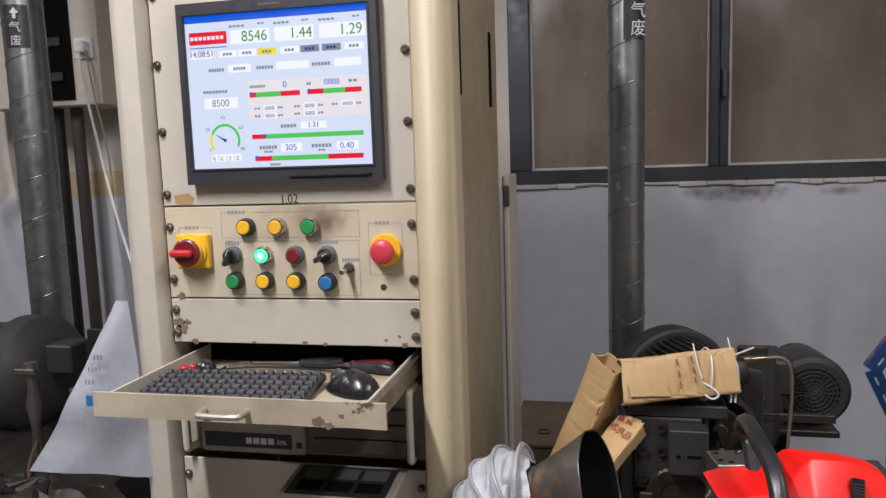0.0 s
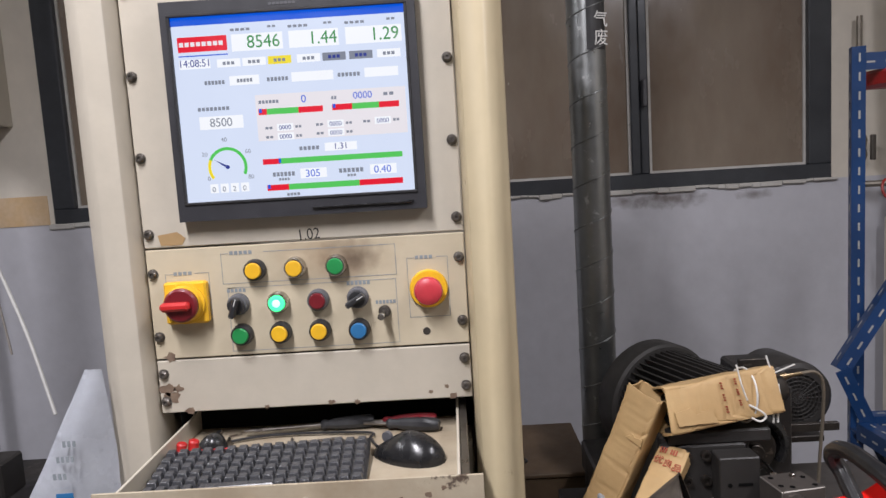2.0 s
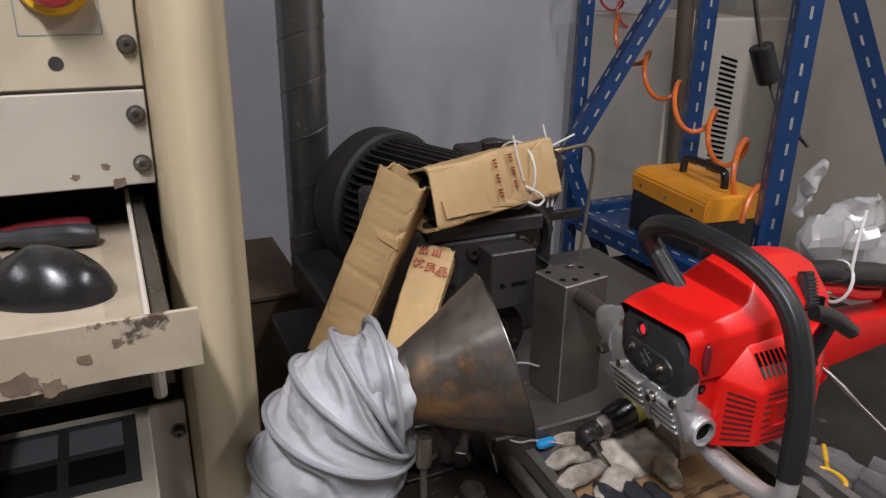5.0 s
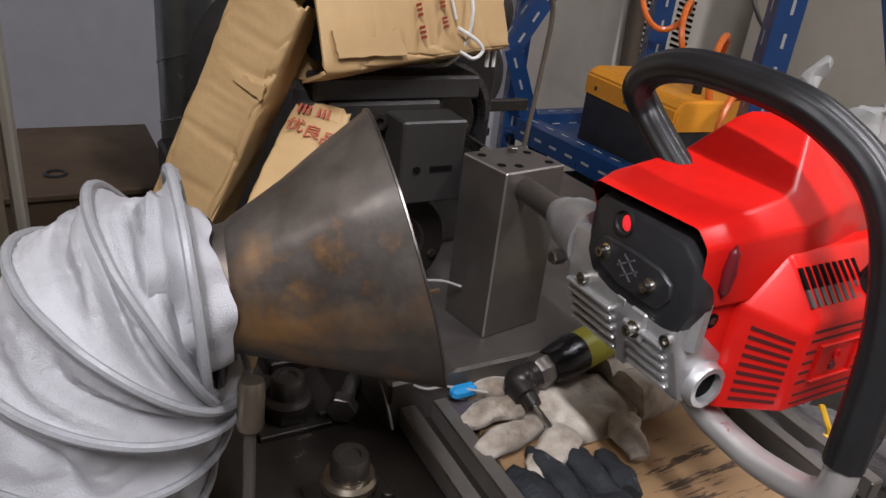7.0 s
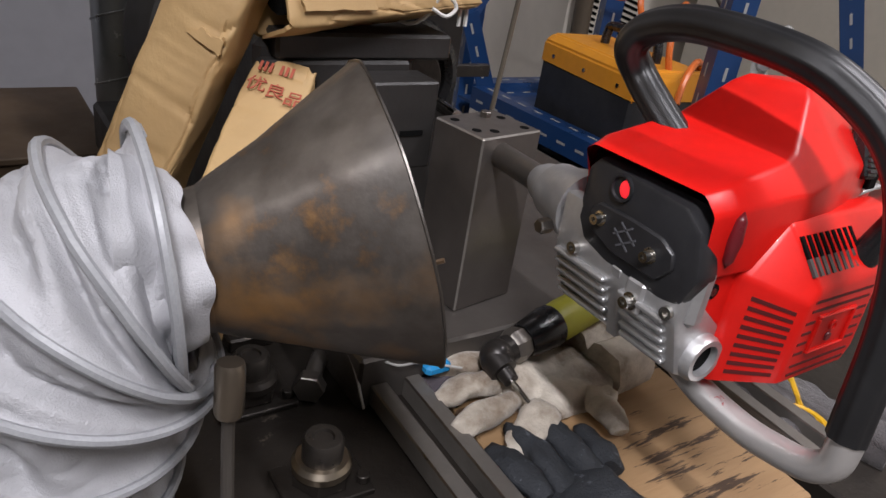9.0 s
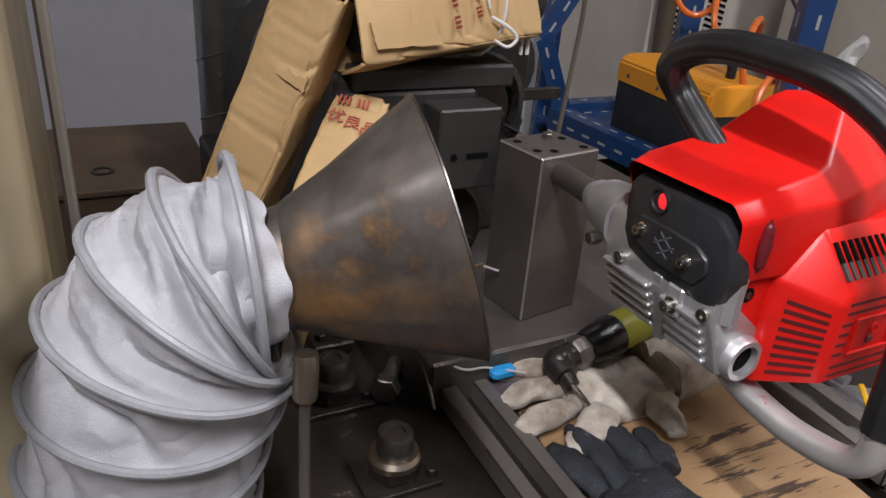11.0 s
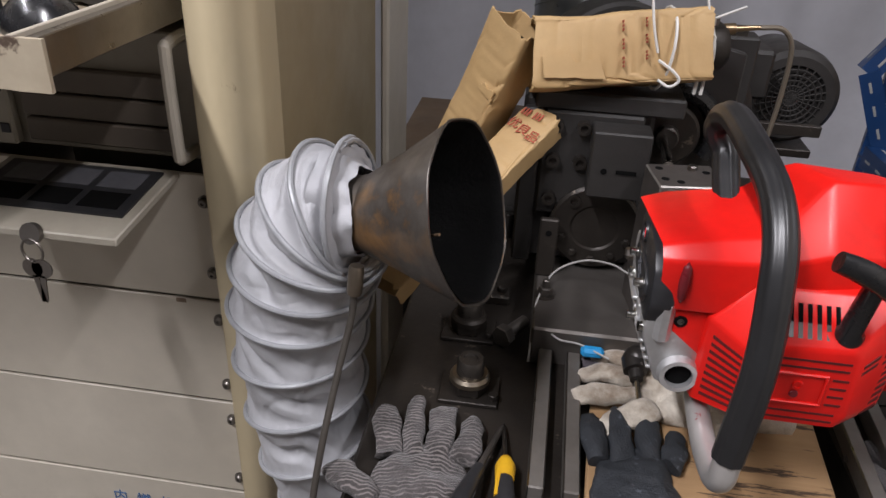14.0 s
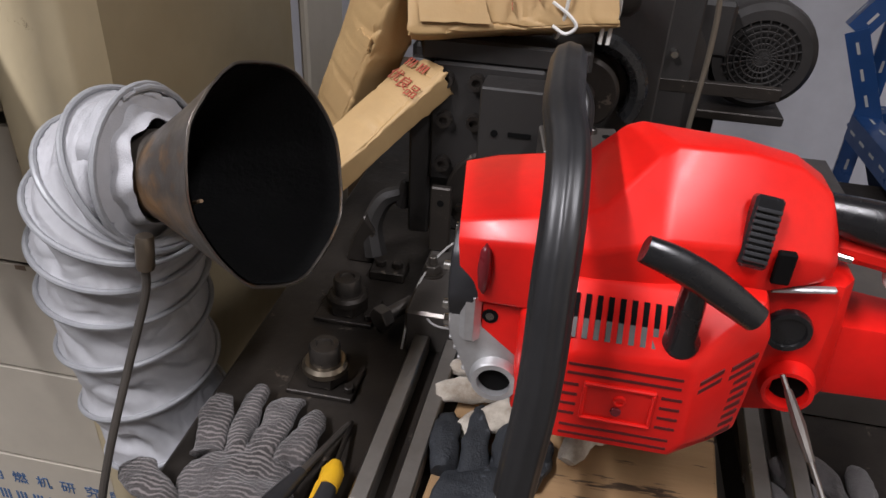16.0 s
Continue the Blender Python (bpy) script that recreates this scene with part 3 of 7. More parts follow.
def say(text, u, v, size, material, squeeze=1.0, align="CENTER"):
    x, z = sxz(u, v)
    letters("reading", text, facing_y(x, sy - 0.0022, z), size, material, scr, squeeze, align, 0.0002)


def scribble(u0, u1, v, h, n, material=None, lift=3):
    a, b = sxz(u0, v), sxz(u1, v)
    part("writing", bars(n, a[0], b[0], a[1], h, sy - 0.0006 * lift, 0.28), material or S_GREY, scr, kind="stuff")


pane("title_bar", 0, 0, 1, 0.045, S_BLUE)
pane("logo", 0.022, 0.105, 0.235, 0.185, S_RED)
scribble(0.03, 0.225, 0.145, 0.006, 8, S_PINK, 2)
pane("logo_line", 0.022, 0.203, 0.235, 0.209, S_BLUE)
for u0, u1, txt, uu in ((0.255, 0.475, "8546", 0.465), (0.502, 0.715, "1.44", 0.710), (0.745, 0.985, "1.29", 0.975)):
    pane("value_field", u0, 0.105, u1, 0.195, S_WHITE)
    say(txt, uu, 0.182, 0.0255, S_DGREEN, 0.95, "RIGHT")
    scribble(u0, u0 + 0.09, 0.082, 0.0035, 4)
    scribble(u1 - 0.06, u1 - 0.02, 0.075, 0.003, 2)
pane("clock_field", 0.022, 0.225, 0.155, 0.275, S_WHITE)
say("14:08:51", 0.09, 0.265, 0.0145, S_NAVY, 0.95)
for u0, c in ((0.185, S_WHITE), (0.295, S_WHITE), (0.405, S_YEL), (0.530, S_WHITE), (0.640, S_GREY), (0.755, S_GREY), (0.875, S_WHITE)):
    pane("menu_button", u0, 0.232, u0 + 0.10, 0.275, c)
    scribble(u0 + 0.025, u0 + 0.08, 0.255, 0.0045, 3, S_NAVY if c is S_GREY else S_GREY, 2)
for u0, u1 in ((0.125, 0.215), (0.395, 0.49), (0.70, 0.80)):
    scribble(u0, u1, 0.355, 0.0055, 6)
for u0, u1 in ((0.232, 0.36), (0.50, 0.68), (0.815, 0.96)):
    pane("entry_field", u0, 0.325, u1, 0.375, S_WHITE)
scribble(0.265, 0.335, 0.352, 0.005, 5, S_GREY, 3)
pane("pale_panel", 0.335, 0.435, 0.985, 0.685, S_PINK)
say("0", 0.545, 0.490, 0.0155, S_BLUE)
say("0000", 0.800, 0.487, 0.0140, S_BLUE)
scribble(0.35, 0.44, 0.475, 0.0045, 6)
scribble(0.665, 0.69, 0.475, 0.0045, 2)
scribble(0.89, 0.94, 0.470, 0.0045, 2)


def gauge_bar(u0, u1, v, splits):
    cols = (S_RED, S_GREEN, S_RED)
    x = u0
    for s, c in zip(splits, cols):
        pane("gauge_segment", x, v, u0 + (u1 - u0) * s, v + 0.032, c, 2)
        x = u0 + (u1 - u0) * s
    pane("gauge_pointer", u0 + 0.003, v - 0.002, u0 + 0.015, v + 0.02, S_BLUE, 3)


gauge_bar(0.345, 0.625, 0.512, (0.13, 0.62, 1.0))
gauge_bar(0.665, 0.955, 0.510, (0.30, 0.70, 1.0))
for u, v in ((0.455, 0.625), (0.455, 0.675), (0.675, 0.622), (0.675, 0.670), (0.880, 0.620)):
    pane("small_field", u - 0.035, v - 0.028, u + 0.035, v + 0.010, S_WHITE, 2)
    say("0000", u, v + 0.004, 0.0090, S_NAVY)
    scribble(u - 0.085, u - 0.05, v - 0.008, 0.0035, 2)
    scribble(u + 0.045, u + 0.075, v - 0.008, 0.0035, 2)
scribble(0.51, 0.60, 0.738, 0.0055, 5)
pane("small_field", 0.62, 0.715, 0.76, 0.76, S_WHITE, 2)
say("1.31", 0.69, 0.752, 0.0125, S_NAVY)
pane("gauge_segment", 0.345, 0.785, 0.42, 0.815, S_RED, 2)
pane("gauge_segment", 0.42, 0.785, 0.955, 0.815, S_GREEN, 2)
pane("gauge_pointer", 0.415, 0.785, 0.425, 0.81, S_BLUE, 3)
scribble(0.385, 0.485, 0.872, 0.006, 6)
scribble(0.41, 0.46, 0.90, 0.0035, 4)
scribble(0.675, 0.785, 0.872, 0.006, 6)
scribble(0.71, 0.75, 0.90, 0.0035, 3)
for u, txt in ((0.56, "305"), (0.865, "0.40")):
    pane("small_field", u - 0.055, 0.848, u + 0.06, 0.902, S_WHITE, 2)
    say(txt, u, 0.895, 0.0150, S_BLUE)
gauge_bar(0.355, 0.95, 0.928, (0.16, 0.68, 1.0))
scribble(0.44, 0.50, 0.985, 0.004, 4)
scribble(0.085, 0.225, 0.495, 0.005, 8)
pane("value_field", 0.085, 0.535, 0.275, 0.605, S_WHITE)
say("8500", 0.18, 0.592, 0.0175, S_GREY, 0.95)


def arc(c, r0, r1, a0, a1, material, name, y):
    t = bmesh.new()
    n = max(4, int(abs(a1 - a0) / 6))
    prev = None
    for i in range(n + 1):
        a = radians(a0 + (a1 - a0) * i / n)
        p = [t.verts.new((c[0] + r * math.cos(a), y, c[1] + r * math.sin(a))) for r in (r0, r1)]
        if prev:
            t.faces.new((prev[0], prev[1], p[1], p[0]))
        prev = p
    bmesh.ops.solidify(t, geom=t.faces[:], thickness=0.0004)
    part(name, t, material, scr)


dial = sxz(0.190, 0.815)
arc(dial, 0.0245, 0.0290, 215, 155, S_YEL, "dial_arc", sy - 0.001)
arc(dial, 0.0245, 0.0290, 155, -25, S_GREEN, "dial_arc", sy - 0.001)
part("dial_needle", prism([(dial[0] - 0.019, dial[1] + 0.0115), (dial[0] + 0.001, dial[1] + 0.0015), (dial[0] - 0.001, dial[1] - 0.0015)], "y", sy - 0.0018, sy - 0.0012), S_NAVY, scr)
part("dial_hub", cyl((dial[0], sy - 0.002, dial[1]), (dial[0], sy - 0.001, dial[1]), 0.003, seg=12), S_NAVY, scr)
for txt, u, v in (("0", 0.105, 0.885), ("20", 0.095, 0.75), ("40", 0.185, 0.675), ("60", 0.285, 0.745), ("80", 0.29, 0.885)):
    say(txt, u, v, 0.0085, S_GREY)
for i, ch in enumerate("0020"):
    pane("digit_field", 0.105 + i * 0.045, 0.905, 0.140 + i * 0.045, 0.955, S_WHITE)
    say(ch, 0.122 + i * 0.045, 0.948, 0.0105, S_GREY)

# switch panel
SWITCH_CREAM = mat("heat_stained_cream_enamel", (0.56, 0.49, 0.36), 0.42, col2=(0.47, 0.40, 0.28), scale=3.0, amount=0.8, wear=(0.16, 0.12, 0.08), wear_at=0.745, wear_scale=22, bump=0.12, bump_scale=60)
add_stain(SWITCH_CREAM, (0.035, 0, 0.142), 0.085, (0.26, 0.18, 0.11), (0.7, 1, 1.5), 0.5, 0.8, 25)
add_stain(SWITCH_CREAM, (0.068, 0, 0.140), 0.045, (0.09, 0.06, 0.04), (0.85, 1, 1.2), 0.6, 0.95, 45)
sw = rack_panel("switch_panel", 1.146, 1.317, (1.2795, 1.182), SWITCH_CREAM, "cream switch panel with coloured push buttons, heat-stained", CY, True)


def outline(x0, x1, z0, z1, gap=0.0):
    w = 0.0008
    t = bx(x0, x0 + w, CY - 0.0004, CY, z0, z1)
    bx(x1 - w, x1, CY - 0.0004, CY, z0, z1, bm=t)
    bx(x0, x1, CY - 0.0004, CY, z0, z0 + w, bm=t)
    bx(x0, x0 + 0.012, CY - 0.0004, CY, z1 - w, z1, bm=t)
    bx(x0 + gap, x1, CY - 0.0004, CY, z1 - w, z1, bm=t)
    part("printed_outline", t, INK_GREY, sw)


outline(-0.650, -0.385, 1.258, 1.305, 0.065)
outline(-0.644, -0.387, 1.153, 1.252, 0.0)
outline(-0.737, -0.670, 1.212, 1.278, 0.045)
outline(-0.369, -0.307, 1.190, 1.282, 0.045)
for x0, x1, z, n in ((-0.636, -0.600, 1.305, 5), (-0.724, -0.694, 1.278, 4), (-0.356, -0.328, 1.282, 4), (-0.645, -0.615, 1.2475, 5), (-0.462, -0.425, 1.2485, 6), (-0.420, -0.388, 1.217, 6)):
    part("writing", bars(n, x0, x1, z, 0.0055, CY, 0.3), INK_GREY, sw, kind="stuff")


def push_button(x, z, cap, ring, lit=False):
    b = part("push_button", turned((x, CY - 0.0005, z), (x, CY - 0.017, z), [(0, 0), (0, 0.0165), (0.35, 0.0165), (0.45, 0.0155), (0.85, 0.0155), (1, 0.0140), (1, 0.0128), (0.85, 0.0126), (0.85, 0)], 28), ring, sw)
    part("cap", turned((x, CY - 0.013, z), (x, CY - 0.020, z), [(0, 0.0122), (0.8, 0.0122), (1, 0.0108), (1, 0)], 28), cap, b)
    return b


def selector(x, z, turn):
    b = part("selector_switch", turned((x, CY - 0.0005, z), (x, CY - 0.016, z), [(0, 0), (0, 0.0165), (0.4, 0.0165), (0.5, 0.015), (0.9, 0.015), (1, 0.0135), (1, 0)], 28), GREY_PL, sw)
    t = cyl((x, CY - 0.016, z), (x, CY - 0.022, z), 0.0125, seg=24, ch=0.001)
    k = bx(-0.0045, 0.0045, -0.034, -0.020, -0.0175, 0.0135, 0.002)
    merge(t, k, pose(x, CY, z, 0, turn, 0))
    part("knob", t, BLACK_PL, b)
    mk = merge(None, bx(-0.0006, 0.0006, -0.0346, -0.0338, 0.002, 0.0125), pose(x, CY, z, 0, turn, 0))
    part("pointer_mark", mk, WHITE_PL, b)


for x, cap, ring in ((-0.598, YELLOW, BLACK_PL), (-0.537, YELLOW, CHROME), (-0.475, GREEN, CHROME)):
    push_button(x, 1.278, cap, ring)
push_button(-0.506, 1.227, MAROON, GREY_PL)
lit = push_button(-0.567, 1.227, GREEN_LIT, CHROME)
part("lamp_core", ball((-0.567, CY - 0.020, 1.227), 0.006, 0.0015, 0.006), GREEN_CORE, lit)
selector(-0.628, 1.227, 20)
selector(-0.446, 1.227, 60)
for x, cap, z in ((-0.626, GREEN, 1.180), (-0.567, YELLOW, 1.180), (-0.507, YELLOW, 1.180), (-0.447, BLUE, 1.178)):
    push_button(x, z, cap, BLACK_PL)
tg = part("toggle_switch", turned((-0.407, CY, 1.203), (-0.407, CY - 0.012, 1.203), [(0, 0), (0, 0.0095), (0.3, 0.0095), (0.3, 0.0075), (1, 0.0072), (1, 0)], 12), STEEL, sw)
part("lever", turned((-0.407, CY - 0.010, 1.203), (-0.410, CY - 0.034, 1.200), [(0, 0.0028), (0.6, 0.0045), (0.95, 0.0055), (1, 0.0045), (1, 0)], 12), CHROME, tg)
# rotary main switch
ms = part("main_switch", bx(-0.736, -0.672, CY - 0.016, CY, 1.203, 1.267, 0.003), YELLOW, sw, "red rotary main switch on a yellow plate")
part("dial", turned((-0.705, CY - 0.016, 1.235), (-0.705, CY - 0.030, 1.235), [(0, 0.031), (0.3, 0.031), (0.35, 0.0275), (0.8, 0.0270), (1, 0.025), (1, 0.0)], 36), YELLOW, ms)
part("knob", turned((-0.705, CY - 0.028, 1.235), (-0.705, CY - 0.038, 1.235), [(0, 0.0255), (0.7, 0.0255), (1, 0.022), (1, 0)], 32), MAROON, ms)
part("grip", bx(-0.732, -0.688, CY - 0.050, CY - 0.036, 1.2285, 1.2415, 0.004), RED_DULL, ms)
# mushroom stop button
es = part("stop_button", turned((-0.338, CY, 1.234), (-0.338, CY - 0.008, 1.234), [(0, 0), (0, 0.029), (0.7, 0.029), (1, 0.0275), (1, 0)], 36), YELLOW, sw, "red mushroom stop button on a yellow disc")
part("mushroom", turned((-0.338, CY - 0.008, 1.234), (-0.338, CY - 0.036, 1.234), [(0, 0.013), (0.4, 0.014), (0.42, 0.0205), (0.62, 0.0215), (0.85, 0.0195), (0.97, 0.014), (1, 0.008), (1, 0)], 32), mat("faded_red_plastic", (0.55, 0.045, 0.06), 0.4, scale=20), es)
for x, z, r in ((-0.345, 1.168, 0.006),):
    part("old_hole", cyl((x, CY - 0.0006, z), (x, CY, z), r, seg=10), STEEL_DARK, sw)
random.seed(11)


def chip(parent, x, z, r, material, seed, y=CY):
    random.seed(seed)
    pts = []
    for i in range(14):
        a = 2 * math.pi * i / 14
        rr = r * random.uniform(0.55, 1.2)
        pts.append((x + rr * math.cos(a), z + rr * 0.8 * math.sin(a)))
    part("paint_chip", prism(pts, "y", y - 0.0005, y - 0.00005), material, parent)


RUSTCHIP = mat("exposed_rust", (0.13, 0.085, 0.06), 0.7, col2=(0.22, 0.16, 0.11), scale=60)
chip(sw, -0.742, 1.150, 0.010, RUSTCHIP, 3)
blank = rack_panel("blank_panel", 1.060, 1.145, (1.1235, 1.080), CREAM, "blank cream rack panel, paint flaking at the bottom", CY)
for i, (x, z, r) in enumerate(((-0.752, 1.098, 0.012), (-0.745, 1.085, 0.014), (-0.735, 1.100, 0.008), (-0.50, 1.064, 0.006), (-0.46, 1.063, 0.005), (-0.345, 1.072, 0.004), (-0.32, 1.080, 0.004), (-0.60, 1.063, 0.004), (-0.31, 1.064, 0.008), (-0.72, 1.063, 0.008))):
    chip(blank, x, z, r, RUSTCHIP, 20 + i)

# keyboard drawer, pulled out
DY0, DZ0, DZ1 = 1.062, 1.000, 1.040
fr = bx(-0.762, -0.276, DY0, DY0 + 0.004, DZ0, DZ1)
bmesh.ops.subdivide_edges(fr, edges=fr.edges[:], cuts=20, use_grid_fill=True)
for v in fr.verts:
    if v.co.z < DZ0 + 0.004:
        v.co.z += 0.0035 * max(0, noise.noise(Vector((v.co.x * 40, 0, 3)))) * (1.5 if v.co.x > -0.42 else 0.3)
kd = part("keyboard_drawer", fr, CREAM_DIRTY, cab, "open keyboard drawer with a grimy chipped front")
part("floor_plate", bx(-0.731, -0.307, DY0 + 0.004, 1.50, DZ0 + 0.004, DZ0 + 0.008), CREAM_DIRTY, kd)
part("side_wall", bx(-0.734, -0.730, DY0 + 0.004, 1.50, DZ0 + 0.008, DZ1, 0.001), CREAM, kd)
part("side_wall", bx(-0.308, -0.304, DY0 + 0.004, 1.50, DZ0 + 0.008, DZ1, 0.001), CREAM, kd)
part("slide_rail", bx(-0.303, -0.292, DY0 + 0.01, 1.50, DZ0 + 0.004, DZ1 - 0.004, 0.001), STEEL, kd)
hp = smooth_path([(-0.566, DY0, 1.0185), (-0.564, DY0 - 0.022, 1.0185), (-0.556, DY0 - 0.026, 1.0185), (-0.520, DY0 - 0.027, 1.0185), (-0.505, DY0 - 0.026, 1.0185), (-0.498, DY0 - 0.022, 1.0185), (-0.496, DY0, 1.0185)], 5)
part("handle", tube(hp, 0.0052, 10), mat("dull_plated_handle", (0.5, 0.45, 0.38), 0.4, 0.7), kd)
for i, (x, z, r) in enumerate(((-0.38, 1.008, 0.011), (-0.345, 1.018, 0.005), (-0.325, 1.026, 0.004), (-0.365, 1.003, 0.008))):
    chip(kd, x, z, r, RUSTCHIP, 60 + i, DY0)

# keyboard lying in the drawer, keys one by one
kb_m = pose(-0.578, 1.162, DZ0 + 0.009, 6, 0, 3)
kb = thing("keyboard", kb_m, "black computer keyboard lying in the open drawer", "keyboard")
part("case", bx(-0.147, 0.147, -0.068, 0.068, 0, 0.014, 0.003), BLACK_PL, kb, local=True)
key = bmesh.new()
kt = bx(-0.0076, 0.0076, -0.0074, 0.0074, 0, 0.008)
for v in kt.verts:
    if v.co.z > 0.004:
        v.co.x *= 0.72
        v.co.y = v.co.y * 0.72 + 0.0006
bmesh.ops.bevel(kt, geom=kt.edges[:], offset=0.0009, segments=1, affect="EDGES")
KEYCAP = mat("grey_black_keycap", (0.05, 0.051, 0.056), 0.3, scale=40)
key_ob = part("key", kt, KEYCAP, kb, local=True)
key_ob.location = (-0.136, 0.052, 0.0135)
for r in range(6):
    for c in range(17):
        if (r, c) == (0, 0) or (r == 5 and 4 <= c <= 9):
            continue
        k = part("key", None, None, kb, mesh=key_ob.data)
        k.location = (-0.136 + c * 0.017, 0.052 - r * 0.0198 - (0.002 if r else 0), 0.0135)
part("space_bar", bx(-0.070, 0.028, -0.0555, -0.042, 0.0135, 0.0205, 0.002), KEYCAP, kb, local=True)
for i in range(4):
    part("printed_mark", bx(-0.13 + i * 0.022, -0.118 + i * 0.022, 0.0625, 0.0655, 0.0140, 0.0145), RED_DULL, kb, local=True)

# mouse
ms_t = thing("computer_mouse", pose(-0.378, 1.205, DZ0 + 0.008, 0, 0, 62), "glossy black computer mouse in the drawer", "mouse")
t = bmesh.new()
bmesh.ops.create_uvsphere(t, u_segments=28, v_segments=16, radius=1)
for v in t.verts:
    x, y, z = v.co
    h = 0.040 * (1 - 0.35 * max(0, y)) * (1 - 0.10 * x * x)
    v.co = Vector((x * 0.033 * (1 - 0.12 * y), y * 0.058, max(0, z) * h * (1 - 0.25 * max(0, y))))
part("shell", t, BLACK_SHINE, ms_t, local=True, sharp=60)
part("wheel", turned((-0.003, 0.034, 0.026), (0.003, 0.034, 0.026), [(0, 0), (0, 0.008), (1, 0.008), (1, 0)], 16), GREY_PL, ms_t, local=True)
wire = smooth_path([(-0.425, 1.232, 1.016), (-0.44, 1.27, 1.014), (-0.45, 1.30, 1.013), (-0.60, 1.31, 1.013), (-0.70, 1.28, 1.013), (-0.69, 1.34, 1.014)], 6)
part("cable", tube(wire, 0.0022, 6), BLACK_PL, ms_t)


# ---- tools lying in the drawer ----
def screwdriver(m, label, handle, length=0.10, hl=0.085, r=0.011):
    s = thing("screwdriver", m, label, "screwdriver")
    part("handle", turned((0, 0, r), (hl, 0, r), [(0, 0), (0, r * 0.7), (0.06, r * 0.95), (0.3, r), (0.7, r * 0.85), (0.85, r * 0.6), (0.95, r * 0.75), (1, r * 0.5), (1, 0)], 10), handle, s, local=True)
    part("shaft", turned((hl, 0, r), (hl + length, 0, r), [(0, 0), (0, 0.003), (0.9, 0.003), (1, 0.0018), (1, 0)], 8), STEEL, s, local=True)
    return s


FZ = DZ0 + 0.008
screwdriver(pose(-0.335, 1.30, FZ, 0, 0, 168), "black-handled screwdriver in the drawer", BLACK_PL)
screwdriver(pose(-0.44, 1.335, FZ, 0, 0, 185), "black-handled screwdriver in the drawer", BLACK_PL, 0.12)
screwdriver(pose(-0.34, 1.325, FZ, 0, 0, 178), "dark red screwdriver in the drawer", MAROON, 0.08)
for x, y, a in ((-0.59, 1.262, -25), (-0.56, 1.275, 12)):
    w = thing("hex_key", pose(x, y, FZ, 0, 0, a), "small steel hex key in the drawer", "hex key")
    part("rod", tube(smooth_path([(0, 0.022, 0.0022), (0, 0.004, 0.0022), (0.004, 0, 0.0022), (0.075, 0, 0.0022)], 4), 0.0022, 6), STEEL_DARK, w, local=True)
hb = thing("rubber_bulb", (-0.675, 1.245, FZ), "small black rubber knob in the drawer", "knob")
part("bulb", turned((-0.675, 1.245, FZ), (-0.660, 1.232, FZ + 0.036), [(0, 0.010), (0.2, 0.017), (0.6, 0.020), (0.9, 0.013), (1, 0.006), (1, 0)], 16), RUBBER, hb)
for i, (x, y) in enumerate(((-0.727, 1.262), (-0.712, 1.272))):
    solo("red_connector", cyl((x, y, FZ), (x + 0.004, y, FZ + 0.018), 0.008, seg=12, ch=0.002), RED_DULL, "small red plastic connector in the drawer", "connector")
random.seed(9)
for i in range(7):
    x, y, a = random.uniform(-0.70, -0.62), random.uniform(1.22, 1.29), random.uniform(0, 180)
    b = thing("small_bolt", pose(x, y, FZ, 0, 0, a), "small loose steel bolt in the drawer", "bolt", "loose bolts in the drawer")
    t = cyl((0, 0, 0.005), (0.004, 0, 0.005), 0.005, seg=6)
    cyl((0.004, 0, 0.005), (0.022, 0, 0.005), 0.0025, seg=8, bm=t)
    part("bolt_body", t, STEEL, b, local=True)

# ---- rack computer and lower panels ----
pc = thing("rack_computer", (-0.52, CY + 0.03, 0.838), "beige-grey rack computer with a dark label strip", "computer")
part("body", bx(CX0 + 0.004, CX1 - 0.004, CY + 0.022, 1.78, 0.842, 0.985, 0.002), PCB, pc)
part("left_face", bx(-0.725, -0.515, CY + 0.006, CY + 0.021, 0.845, 0.945, 0.003), PCB, pc)
part("label_strip", bx(-0.718, -0.540, CY + 0.004, CY + 0.0058, 0.857, 0.885, 0.0005), NAVY, pc)
part("writing", bars(4, -0.632, -0.572, 0.871, 0.012, CY + 0.0038, 0.2), WHITE_PL, pc, kind="stuff")
letters("lettering", "810L", facing_y(-0.569, CY + 0.0034, 0.8665), 0.0115, WHITE_PL, pc, 0.9)
for i in range(22):
    x = -0.690 + i * 0.0058
    part("vent_slot", bx(x, x + 0.0028, CY + 0.005, CY + 0.0062, 0.905, 0.925), DARK_HOLE, pc)
for z in (0.915, 0.866):
    part("port", bx(-0.531, -0.519, CY + 0.004, CY + 0.0058, z - 0.006, z + 0.006, 0.001), BLACK_PL, pc)
for i in range(3):
    part("drive_bay", bx(-0.500, -0.318, CY + 0.008, CY + 0.021, 0.853 + i * 0.030, 0.880 + i * 0.030, 0.002), mat("dark_beige_bay", (0.14, 0.115, 0.09), 0.5) if i == 0 else bpy.data.materials["dark_beige_bay"], pc)
for x in (-0.742, -0.302):
    hpth = smooth_path([(x, CY + 0.02, 0.985), (x, CY - 0.014, 0.982), (x, CY - 0.020, 0.970), (x, CY - 0.020, 0.870), (x, CY - 0.014, 0.858), (x, CY + 0.02, 0.855)], 5)
    part("pull_handle", tube(hpth, 0.0068, 10), CREAM, pc, "cream pull handle")
# hinged flap of the computer, hanging open with keys in the lock
fl = thing("computer_flap", (-0.43, CY, 0.835), "open flap with a dark filter grid and hanging keys", "flap")
